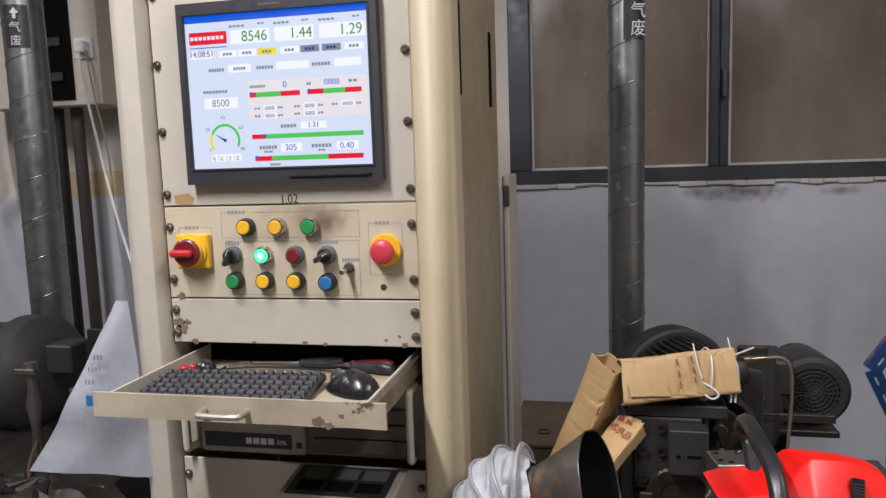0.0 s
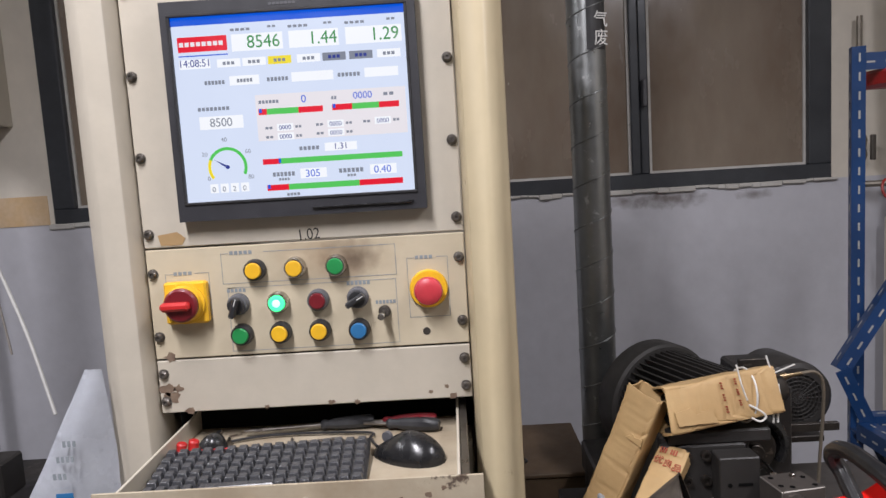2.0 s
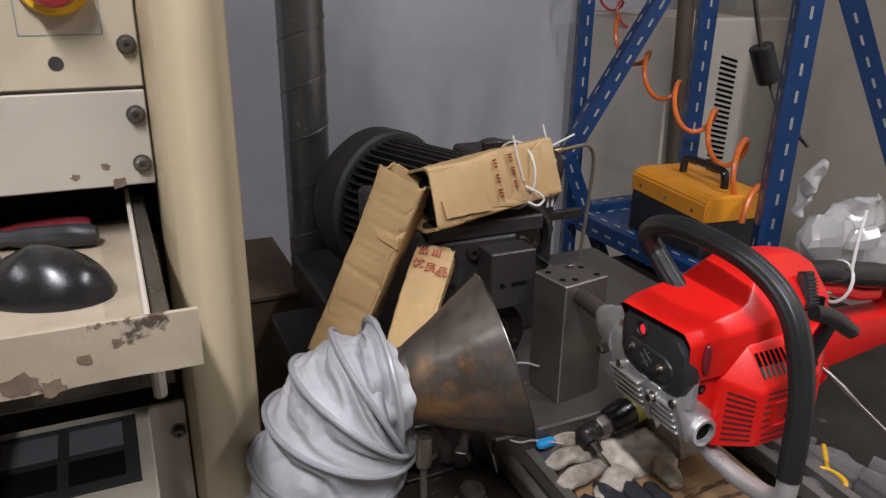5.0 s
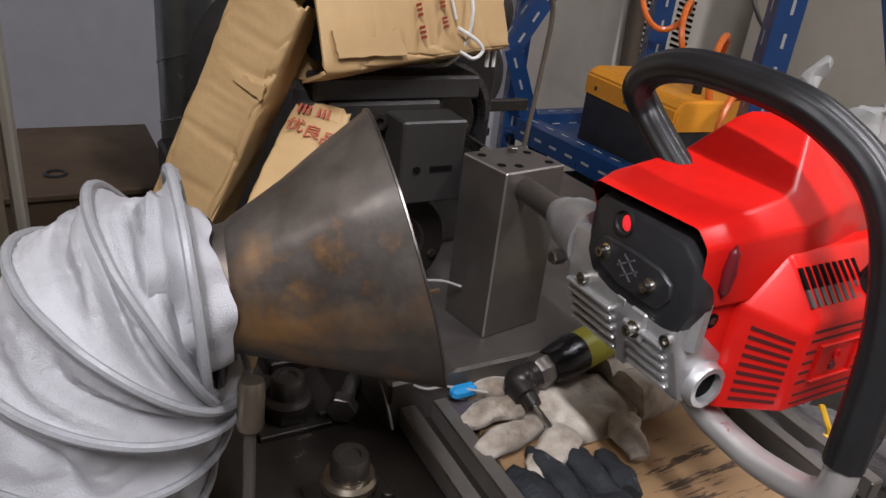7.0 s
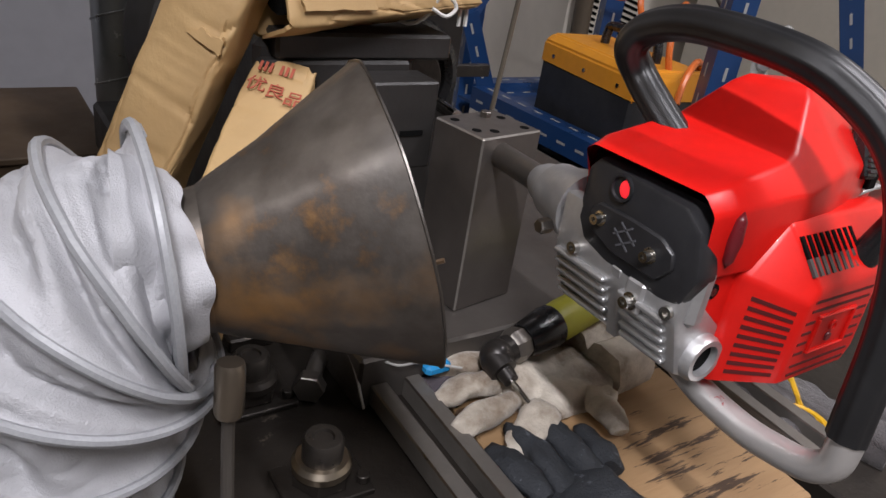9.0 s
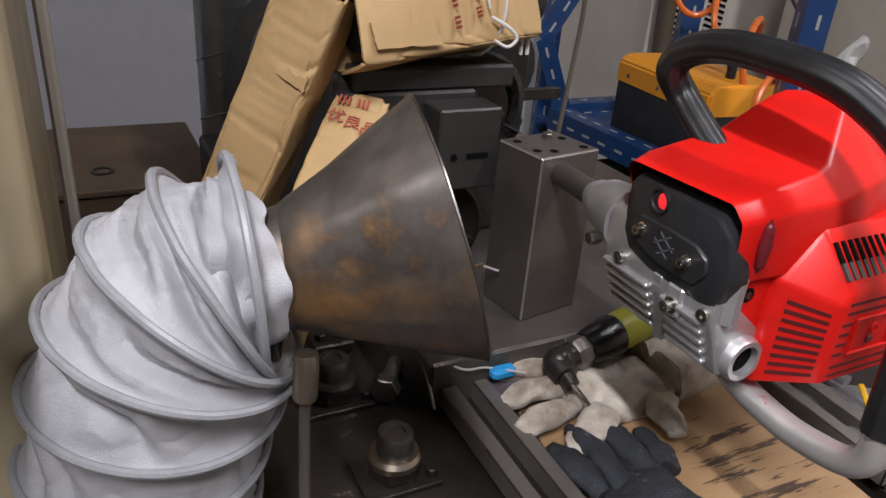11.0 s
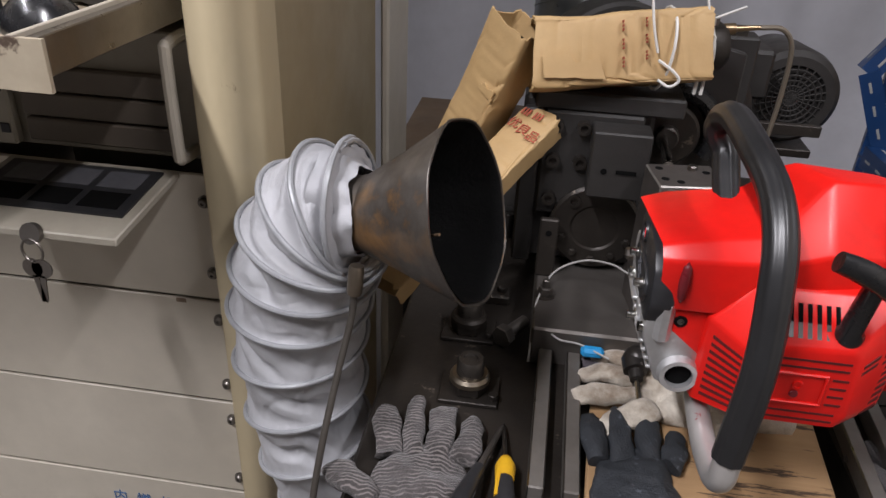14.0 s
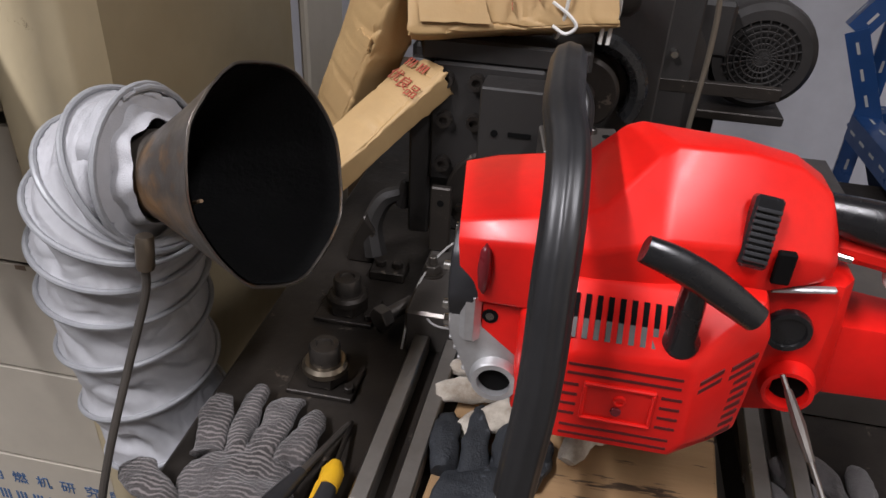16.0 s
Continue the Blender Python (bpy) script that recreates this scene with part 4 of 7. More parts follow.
part("flap_plate", prism([(CY - 0.002, 0.837), (CY - 0.142, 0.822), (CY - 0.142, 0.813), (CY - 0.002, 0.828)], "x", -0.520, -0.315, 0.0015), PCB, fl)


def on_flap(u, w, lift):
    # u across, w down the slope
    return Vector((-0.520 + u * 0.205, CY - 0.002 - 0.140 * w - 0.1 * lift, 0.8372 - 0.015 * w + lift))


def flap_quad(u0, w0, u1, w1, lift, name, material):
    t = bmesh.new()
    a = [t.verts.new(on_flap(u, w, lift)) for u, w in ((u0, w0), (u1, w0), (u1, w1), (u0, w1))]
    b = [t.verts.new(on_flap(u, w, 0.0)) for u, w in ((u0, w0), (u1, w0), (u1, w1), (u0, w1))]
    t.faces.new(a)
    for i in range(4):
        t.faces.new((a[i], a[(i + 1) % 4], b[(i + 1) % 4], b[i]))
    bmesh.ops.recalc_face_normals(t, faces=t.faces[:])
    part(name, t, material, fl)


flap_quad(0.06, 0.08, 0.94, 0.74, 0.002, "filter_tray", BLACK_PL)
for i in range(3):
    for j in range(2):
        flap_quad(0.13 + i * 0.265, 0.14 + j * 0.30, 0.35 + i * 0.265, 0.38 + j * 0.28, 0.0026, "filter_cell", DARK_HOLE if j else GREY_PL)
lk = on_flap(0.575, 1.0, -0.003)
part("lock", cyl(lk, lk + Vector((0, -0.006, 0.002)), 0.011, seg=16), STEEL_DARK, fl)
part("key_ring", tube([lk + Vector((0.011 * math.cos(a), -0.008, -0.016 + 0.013 * math.sin(a))) for a in np.linspace(0, 2 * math.pi, 16, endpoint=False)], 0.0014, 6, True), STEEL, fl)
for dx, ang in ((-0.004, -6), (0.006, 8)):
    k = bmesh.new()
    cyl((0, -0.001, 0), (0, 0.001, 0), 0.011, seg=14, bm=k)
    bx(-0.003, 0.003, -0.001, 0.001, -0.040, -0.008, bm=k)
    merge(None, k, pose(lk.x + dx, lk.y - 0.008, lk.z - 0.036, 0, ang, 0))
    part("key", k, STEEL_DARK if dx > 0 else STEEL, fl)

low1 = rack_panel("lower_panel", 0.664, 0.834, (0.800, 0.704), CREAM, "plain cream lower rack panel", CY)
part("paint_chip", bx(-0.345, -0.332, CY - 0.0006, CY, 0.655, 0.661), RUSTCHIP, low1)
rack_panel("lower_panel", 0.500, 0.662, (0.635, 0.532), CREAM, "plain cream lower rack panel", CY)
rack_panel("lower_panel", 0.330, 0.498, (0.470, 0.360), CREAM, "plain cream lower rack panel", CY)
low4 = rack_panel("lower_panel", 0.070, 0.328, (0.300, 0.110), CREAM, "cream lower rack panel lettered in blue", CY)
for i, ch in enumerate("内燃机研究所"):
    letters("lettering", ch, facing_y(-0.500 + i * 0.038, CY - 0.0006, 0.273), 0.024, INK_BLUE, low4)
for i in range(9):
    x = -0.520 + i * 0.027
    part("writing", bars(3, x, x + 0.019, 0.240, 0.020, CY, 0.45), INK_BLUE, low4, kind="stuff")
# solid black box stands in for the shade behind the keyboard drawer
part("cavity_shade", bx(CX0, CX1, CY + 0.07, 1.78, 0.99, 1.058), DARK_HOLE, cab)

# ---- test bench ----
BZ = 0.600      # top of the bench bed
bench = thing("test_bench", (0.4, 1.35, 0), "oily dark cast-iron test bench bed", "bench")
for a, b, c, d in ((-0.075, 0.408, 0.93, 1.95), (0.452, 1.05, 0.93, 1.95), (0.409, 0.451, 1.335, 1.95)):
    part("bed_plate", bx(a, b, c, d, BZ - 0.06, BZ, 0.004), IRON, bench)
part("cross_beam", bx(-0.06, 1.04, 1.40, 1.46, BZ - 0.12, BZ - 0.061), IRON, bench)
part("cross_beam", bx(-0.06, 1.04, 0.94, 0.98, BZ - 0.12, BZ - 0.061), IRON, bench)
for x, y in ((0.0, 1.0), (0.97, 1.0), (0.0, 1.88), (0.97, 1.88)):
    part("leg", bx(x - 0.045, x + 0.045, y - 0.045, y + 0.045, 0, BZ - 0.06, 0.004), IRON_PAINT, bench)
part("base_plate", bx(0.10, 0.66, 1.335, 1.90, BZ, BZ + 0.055, 0.003), mat("oily_ground_steel", (0.17, 0.155, 0.14), 0.42, 0.6, col2=(0.075, 0.066, 0.06), scale=7, amount=0.8, wear=(0.26, 0.23, 0.20), wear_at=0.68, wear_scale=22, bump=0.15, bump_scale=120), bench, "raised steel base plate with a bright edge", edge=STEEL)


RAIL = mat("worn_rail_steel", (0.30, 0.28, 0.255), 0.38, 0.55, col2=(0.14, 0.125, 0.11), scale=14, amount=0.8, bump=0.15, bump_scale=150)


def tee_rail(x, y0, y1, turn, label):
    r = thing("slotted_rail", pose(x, (y0 + y1) / 2, BZ, 0, 0, turn), label, "rail", "slotted rails on the bench")
    h = (y1 - y0) / 2
    part("lip", bx(-0.026, -0.009, -h, h, 0.004, 0.026, 0.0015), RAIL, r, local=True, edge=STEEL)
    part("lip", bx(0.009, 0.026, -h, h, 0.004, 0.026, 0.0015), RAIL, r, local=True, edge=STEEL)
    part("base", bx(-0.018, 0.018, -h, h, 0, 0.0045), IRON, r, local=True)
    return r


tee_rail(0.136, 1.105, 1.335, -1, "dark steel slotted rail bolted to the bench")
tee_rail(0.475, 1.08, 1.335, -3, "dark steel slotted rail under the engine")


BOLT_BLACK = mat("oiled_black_bolt", (0.09, 0.08, 0.07), 0.34, 0.7, col2=(0.04, 0.034, 0.03), scale=30, amount=0.8)


def hold_down(x, y, label, bright):
    b = thing("clamp_bolt", (x, y, BZ), label, "bolt", "clamp bolts on the bench")
    part("clamp_plate", bx(x - 0.034, x + 0.036, y - 0.028, y + 0.026, BZ, BZ + 0.006, 0.001), IRON, b)
    part("nut", cyl((x, y, BZ + 0.006), (x, y, BZ + 0.024), 0.024, seg=6, ch=0.002), IRON, b)
    part("washer", turned((x, y, BZ + 0.020), (x, y, BZ + 0.030), [(0, 0), (0, 0.024), (0.6, 0.024), (1, 0.021), (1, 0)], 24), bright, b)
    part("head", turned((x, y, BZ + 0.028), (x, y, BZ + 0.050), [(0, 0), (0, 0.0165), (0.85, 0.0165), (1, 0.0145), (1, 0.009), (0.9, 0.008), (0.9, 0)], 24), BOLT_BLACK, b)
    part("set_screw", cyl((x + 0.030, y - 0.016, BZ + 0.006), (x + 0.030, y - 0.016, BZ + 0.014), 0.006, seg=8, ch=0.001), IRON, b)
    return b


hold_down(0.018, 1.388, "dark steel clamp bolt on the bench", IRON)
hold_down(0.033, 1.266, "clamp bolt with a bright worn washer on the bench", mat("bright_worn_steel", (0.42, 0.36, 0.28), 0.35, 1.0, scale=20))
lb = thing("loose_bolt", (0.075, 1.385, BZ), "loose steel bolt lying beside the clamp", "bolt")
t = cyl((0.062, 1.360, BZ + 0.016), (0.070, 1.372, BZ + 0.016), 0.015, seg=6, ch=0.001)
cyl((0.070, 1.372, BZ + 0.016), (0.092, 1.402, BZ + 0.018), 0.0085, seg=12, bm=t)
part("bolt_body", t, STEEL_DARK, lb)

# bearing block with the drive shaft
blk = thing("bearing_block", pose(0.2605, 1.4165, BZ + 0.055, 0, 0, 9), "blackened steel bearing block on the base plate", "bearing block")
BLOCK_STEEL = mat("oiled_black_steel", (0.19, 0.17, 0.155), 0.38, 0.7, col2=(0.09, 0.078, 0.07), scale=8, amount=0.8, wear=(0.19, 0.165, 0.14), wear_at=0.69, wear_scale=24, bump=0.1, bump_scale=120)
part("block", bx(-0.040, 0.040, -0.034, 0.034, 0, 0.186, 0.0016), BLOCK_STEEL, blk, local=True, edge=RAIL)
for x, y in ((-0.028, -0.012), (-0.027, 0.020), (-0.012, -0.020), (0.028, -0.022), (0.027, 0.010)):
    part("bolt_hole", cyl((x, y, 0.1852), (x, y, 0.1864), 0.0048, seg=14), DARK_HOLE, blk, local=True)
ds = thing("drive_shaft", (0.212, 1.3, 0.84), "steel drive shaft between the engine and the pulley", "shaft")
part("block_stud", cyl((0.270, 1.436, 0.840), (0.270, 1.436, 0.847), 0.006, seg=6, ch=0.001), STEEL, blk)
part("engine_end", turned((0.234, 1.280, 0.831), (0.254, 1.386, 0.822), [(0, 0), (0, 0.012), (1, 0.012), (1, 0)], 20), STEEL_DARK, ds)
part("pulley_end", turned((0.244, 1.448, 0.838), (0.252, 1.585, 0.838), [(0, 0), (0, 0.0065), (1, 0.0065), (1, 0)], 16), CHROME, ds)

# dynamometer: housing, flange, bracket, pulley guard
dy = thing("dynamometer", (0.2, 1.65, BZ + 0.055), "dark grey dynamometer housing with a bolted front plate", "dynamometer")
part("housing", bx(0.06, 0.23, 1.515, 1.78, BZ + 0.055, 0.895, 0.006), IRON_PAINT, dy)
part("front_plate", bx(0.088, 0.215, 1.497, 1.514, 0.735, 0.880, 0.003), IRON_PAINT, dy)
for x in (0.105, 0.140):
    for z in (0.760, 0.815, 0.862):
        part("bolt", turned((x, 1.497, z), (x, 1.487, z), [(0, 0), (0, 0.0095), (1, 0.009), (1, 0.005), (0.5, 0.005), (0.5, 0)], 12), IRON, dy)
part("bracket", bx(0.150, 0.222, 1.452, 1.496, 0.785, 0.872, 0.002), IRON_PAINT, dy)
part("slot", bx(0.183, 0.208, 1.4505, 1.4519, 0.820, 0.825), DARK_HOLE, dy)
part("slot_hole", cyl((0.168, 1.4505, 0.822), (0.168, 1.4518, 0.822), 0.004, seg=10), DARK_HOLE, dy)
part("flange", turned((0.172, 1.512, 0.722), (0.172, 1.490, 0.722), [(0, 0), (0, 0.062), (0.8, 0.062), (1, 0.058), (1, 0.034), (0.9, 0.031), (0.9, 0)], 40), IRON, dy)
for a in range(200, 350, 35):
    x, z = 0.172 + 0.046 * math.cos(radians(a)), 0.722 + 0.046 * math.sin(radians(a))
    part("flange_bolt", cyl((x, 1.490, z), (x, 1.484, z), 0.0055, seg=6, ch=0.001), IRON, dy)
part("foot", bx(0.098, 0.123, 1.462, 1.472, BZ + 0.055, 0.742, 0.002), IRON, dy)
part("foot_hole", cyl((0.1105, 1.4612, 0.722), (0.1105, 1.4622, 0.722), 0.0042, seg=14), DARK_HOLE, dy)
part("top_plate", bx(0.075, 0.262, 1.500, 1.60, 0.880, 0.905, 0.003), IRON_PAINT, dy)
part("side_column", bx(0.062, 0.088, 1.500, 1.56, BZ + 0.055, 0.880, 0.003), IRON_PAINT, dy)
# toggle clamp and studs in front of it
tg = thing("toggle_clamp", (0.04, 1.43, BZ), "black oily toggle clamp on the bench", "clamp")
part("clamp_foot", bx(0.022, 0.068, 1.460, 1.492, BZ, BZ + 0.014, 0.002), IRON, tg)
for x in (0.034, 0.056):
    part("nut", cyl((x, 1.476, BZ + 0.014), (x, 1.476, BZ + 0.022), 0.007, seg=6, ch=0.001), IRON, tg)
part("clamp_arm", tube(smooth_path([(0.020, 1.500, BZ + 0.012), (0.012, 1.512, BZ + 0.050), (0.026, 1.520, BZ + 0.085), (0.050, 1.522, BZ + 0.098)], 5), lambda u: 0.016 - 0.006 * u, 8), IRON_PAINT, tg)
part("clamp_knob", cyl((0.050, 1.520, BZ + 0.080), (0.056, 1.520, BZ + 0.118), 0.010, 0.007, seg=10, ch=0.002), IRON_PAINT, tg)
part("clamp_jaw", prism([(-0.02, 0.6), (0.016, 0.6), (0.020, 0.650), (0.006, 0.672), (-0.010, 0.640)], "y", 1.495, 1.515, 0.003), IRON, tg)
nt_ = thing("stud_nut", (0.114, 1.412, BZ + 0.055), "steel stud with a nut and washer on the base plate", "nut")
part("washer", cyl((0.114, 1.412, BZ + 0.055), (0.114, 1.412, BZ + 0.058), 0.013, seg=20), STEEL, nt_)
part("nut", cyl((0.114, 1.412, BZ + 0.058), (0.114, 1.412, BZ + 0.069), 0.0095, seg=6, ch=0.001), STEEL_DARK, nt_)
part("stud", cyl((0.114, 1.412, BZ + 0.069), (0.114, 1.412, BZ + 0.080), 0.0050, seg=12, ch=0.001), STEEL_DARK, nt_)
part("guard_plate", prism([(0.225, 0.66), (0.345, 0.66), (0.345, 0.945), (0.30, 0.955), (0.225, 0.90)], "y", 1.60, 1.615, 0.002), IRON_PAINT, dy)
part("guard_arch", tube([(0.262 + 0.058 * math.cos(a), 1.585, 0.838 + 0.058 * math.sin(a)) for a in np.linspace(-0.6, 3.4, 26)], 0.012, 8), RUBBER, dy)
part("pulley", turned((0.255, 1.560, 0.838), (0.255, 1.598, 0.838), [(0, 0), (0, 0.040), (0.15, 0.044), (0.4, 0.034), (0.6, 0.034), (0.85, 0.044), (1, 0.040), (1, 0)], 36), IRON, dy)
part("hub", cyl((0.253, 1.545, 0.838), (0.255, 1.562, 0.838), 0.016, seg=20, ch=0.002), IRON, dy)

# large finned motor
axis = Vector((0.36, -0.93, 0)).normalized()
ring_c = Vector((0.208, 2.08, 0.768))
mo = thing("electric_motor", (0.25, 1.95, BZ), "large dusty black finned electric motor", "motor")
c1 = ring_c + axis * 0.27
part("core", cyl(ring_c - axis * 0.04, c1, 0.116, seg=40), IRON_PAINT, mo)
part("end_bell", turned(ring_c - axis * 0.08, ring_c + axis * 0.04, [(0, 0), (0, 0.10), (0.25, 0.142), (0.45, 0.157), (0.95, 0.157), (1, 0.150), (1, 0.120)], 48), mat("dusty_black_casting", (0.05, 0.046, 0.042), 0.6, 0.2, col2=(0.02, 0.02, 0.02), scale=8, amount=0.8), mo)
perp = axis.cross(Vector((0, 0, 1)))
for i in range(30):
    a = radians(-10 + i * 200 / 29)
    d = perp * math.cos(a) + Vector((0, 0, 1)) * math.sin(a)
    f = bx(-0.002, 0.002, 0, 0.22, 0.110, 0.142)
    m = Matrix((( *d.cross(axis), 0), (*axis, 0), (*d, 0), (0, 0, 0, 1))).transposed()
    merge(None, f, Matrix.Translation(ring_c + axis * 0.04) @ m)
    part("fin", f, IRON_PAINT, mo)
part("front_bell", turned(c1, c1 + axis * 0.03, [(0, 0.125), (0, 0.14), (0.6, 0.14), (1, 0.12), (1, 0)], 40), IRON_PAINT, mo)
part("base", bx(0.02, 0.42, 1.70, 2.16, 0.50, 0.64, 0.006), IRON_PAINT, mo)
part("lifting_bracket", bx(0.335, 0.40, 1.84, 1.852, 0.90, 0.935, 0.002), IRON, mo)
part("stand", bx(0.04, 0.40, 1.96, 2.14, 0, 0.50), IRON_PAINT, mo)

# small fan-cooled motor
fm = thing("cooling_fan_motor", (0.55, 2.04, 0.66), "small black motor with a round mesh fan cover", "motor")
FC = Vector((0.542, 2.0, 0.780))
part("cowl", turned(FC + Vector((0.01, 0.22, 0)), FC, [(0, 0), (0, 0.072), (0.3, 0.079), (0.86, 0.090), (0.95, 0.088), (1, 0.078), (1, 0.062), (0.97, 0.058), (0.97, 0)], 44), IRON_PAINT, fm)
for r in (0.014, 0.024, 0.034, 0.044, 0.054):
    part("mesh_ring", tube([FC + Vector((r * math.cos(a), -0.001, r * math.sin(a))) for a in np.linspace(0, 2 * math.pi, 32, endpoint=False)], 0.0019, 5, True), IRON_PAINT, fm)
for a in range(0, 180, 15):
    d = Vector((math.cos(radians(a)), 0, math.sin(radians(a)))) * 0.062
    part("mesh_wire", tube([FC - d + Vector((0, -0.001, 0)), FC + d + Vector((0, -0.001, 0))], 0.0016, 5), IRON_PAINT, fm)
part("motor_base", bx(0.40, 0.60, 1.98, 2.24, 0.672, 0.688, 0.002), IRON, fm)
part("support", bx(0.47, 0.51, 2.10, 2.14, 0, 0.672, 0.002), IRON_PAINT, fm)
part("side_bar", bx(0.30, 0.53, 1.775, 1.787, 0.782, 0.800, 0.001), IRON, fm)
part("bar_stud", turned((0.375, 1.776, 0.838), (0.375, 1.762, 0.838), [(0, 0), (0, 0.006), (0.5, 0.005), (1, 0.005), (1, 0)], 10), CHROME, fm)
part("upright", bx(0.345, 0.405, 1.776, 1.790, 0.655, 0.930, 0.003), IRON_PAINT, fm)
part("side_box", bx(0.37, 0.47, 1.90, 2.06, 0.80, 0.885, 0.006), IRON_PAINT, fm)

# ---- cardboard-wrapped exhaust ----
def wrapped(name, p0, p1, hw, hd, lab, seed, creases=(), ragged=0.006, face=(0.12, -1.0, 0.35), from_edge=False):
    """A folded cardboard sleeve round a line: hw half its width, hd half its depth; or along its front edge on the +x side."""
    p0, p1 = Vector(p0), Vector(p1)
    d = (p1 - p0).normalized()
    ln = (p1 - p0).length
    nrm = Vector(face)
    nrm = (nrm - d * nrm.dot(d)).normalized()
    side = nrm.cross(d)
    side = -side if side.dot(Vector((1, 0, -0.2))) < 0 else side
    if from_edge:
        p0, p1 = p0 - side * hw - nrm * hd, p1 - side * hw - nrm * hd
    w = thing(name, (p0 + p1) / 2, lab, "cardboard wrap")
    t = bmesh.new()
    rows, seg, rings = 80, 96, []
    for i in range(rows + 1):
        u = i / rows
        ring = []
        for k in range(seg):
            th = 2 * math.pi * k / seg
            c, q = math.cos(th), math.sin(th)
            a = hw * (abs(c) ** 0.13) * (1 if c > 0 else -1)
            b = hd * (abs(q) ** 0.13) * (1 if q > 0 else -1)
            # two long folds make the front a shallow ridge
            b += 0.004 * (1 - abs(a) / hw) * (q > 0)
            p = p0 + d * (ln * u) + side * a + nrm * b
            low = noise.noise_vector(Vector((a * 14 + seed, b * 14, u * 2.4))) * 0.0040
            # crumpled board: flat facets that meet in sharp folds
            fold = noise.noise(Vector((a * 34 + seed, b * 30 - u * 2, u * 3.5)))
            low -= nrm * (0.0016 * max(0.0, 1 - abs(fold) / 0.07))
            fold = noise.noise(Vector((a * 60 - seed, b * 40, u * 2.5 + a * 12)))
            low -= side * (0.0012 * max(0.0, 1 - abs(fold) / 0.08)) + nrm * (0.0010 * max(0.0, 1 - abs(fold) / 0.08))
            for ca, cu, slope, depth in creases:
                off = (u - cu - slope * (a / hw - ca)) * ln
                low -= nrm * (depth * max(0.0, 1 - abs(off) / 0.006) * max(0.0, 1 - abs(a / hw - ca) / 0.8))
            p += low + noise.noise_vector(p * 75 + Vector((0, seed, 0))) * 0.0007
            if i in (0, rows):
                p += d * ragged * (1.6 * noise.noise(Vector((a * 60, b * 60, seed))) + 0.8 * noise.noise(Vector((a * 200, b * 200, seed))))
            ring.append(t.verts.new(p))
        rings.append(ring)
    inside = []
    for i, ring in enumerate(rings):
        mid = p0 + d * (ln * i / rows)
        inside.append([t.verts.new(v.co.lerp(mid, 0.08)) for v in ring])
    wall = rings + inside[::-1] + rings[:1]
    for r0, r1 in zip(wall, wall[1:]):
        for k in range(seg):
            t.faces.new((r0[k], r0[(k + 1) % seg], r1[(k + 1) % seg], r1[k]))
    bmesh.ops.recalc_face_normals(t, faces=t.faces[:])
    part("sleeve", t, CARD, w, sharp=28)
    part("packing", tube([p0 + d * ln * 0.06, p1 - d * ln * 0.06], min(hw, hd) * 0.8, 16), SOOT, w)
    m = Matrix((side, d, nrm)).transposed().to_4x4()
    m.translation = p0
    return w, m, ln


def torn_flap(parent, m, outline, z):
    """A ragged torn layer of board lying on a sleeve."""
    t = bmesh.new()
    pts = []
    for (x0, y0), (x1, y1) in zip(outline, outline[1:] + outline[:1]):
        for i in range(6):
            f = i / 6
            x, y = x0 + (x1 - x0) * f, y0 + (y1 - y0) * f
            pts.append((x + 0.0016 * noise.noise(Vector((x * 300, y * 300, 1))), y + 0.0016 * noise.noise(Vector((x * 300, y * 300, 7)))))
    hi = [t.verts.new(m @ Vector((x, y, z + 0.0015 * noise.noise(Vector((x * 60, y * 60, 3)))))) for x, y in pts]
    lo = [t.verts.new(m @ Vector((x, y, z - 0.003))) for x, y in pts]
    t.faces.new(hi)
    t.faces.new(lo[::-1])
    for i in range(len(hi)):
        j = (i + 1) % len(hi)
        t.faces.new((hi[i], lo[i], lo[j], hi[j]))
    bmesh.ops.recalc_face_normals(t, faces=t.faces[:])
    part("torn_flap", t, CARD, parent, sharp=30)


up, up_m, up_l = wrapped("cardboard_sleeve", (0.062, 1.505, 0.946), (0.272, 1.535, 0.966), 0.043, 0.036, "torn brown cardboard wrapped round a pipe, tied with cord", 2.0,
                         ((0.3, 0.35, 0.5, 0.004), (-0.2, 0.7, -0.4, 0.003), (0.5, 0.15, 0.9, 0.004)))
lean, lean_m, lean_l = wrapped("cardboard_sleeve", (-0.058, 1.540, 0.715), (0.047, 1.516, 0.978), 0.034, 0.026, "leaning brown cardboard sleeve, creased", 5.0,
                               ((0.5, 0.72, 0.12, 0.006), (0.4, 0.66, 0.10, 0.005), (0.6, 0.5, -0.15, 0.004), (-0.3, 0.3, 0.05, 0.003)), face=(-0.62, -0.76, 0.1))
inner, in_m, in_l = wrapped("cardboard_sleeve", (-0.058, 1.272, 0.728), (0.108, 1.484, 0.873), 0.028, 0.016, "brown cardboard piece with red print", 8.0,
                            ((0.0, 0.95, 0.3, 0.005), (0.3, 0.6, -0.2, 0.003), (0.1, 0.5, 0.1, 0.003)), 0.008, (-0.25, -0.55, 0.8), True)
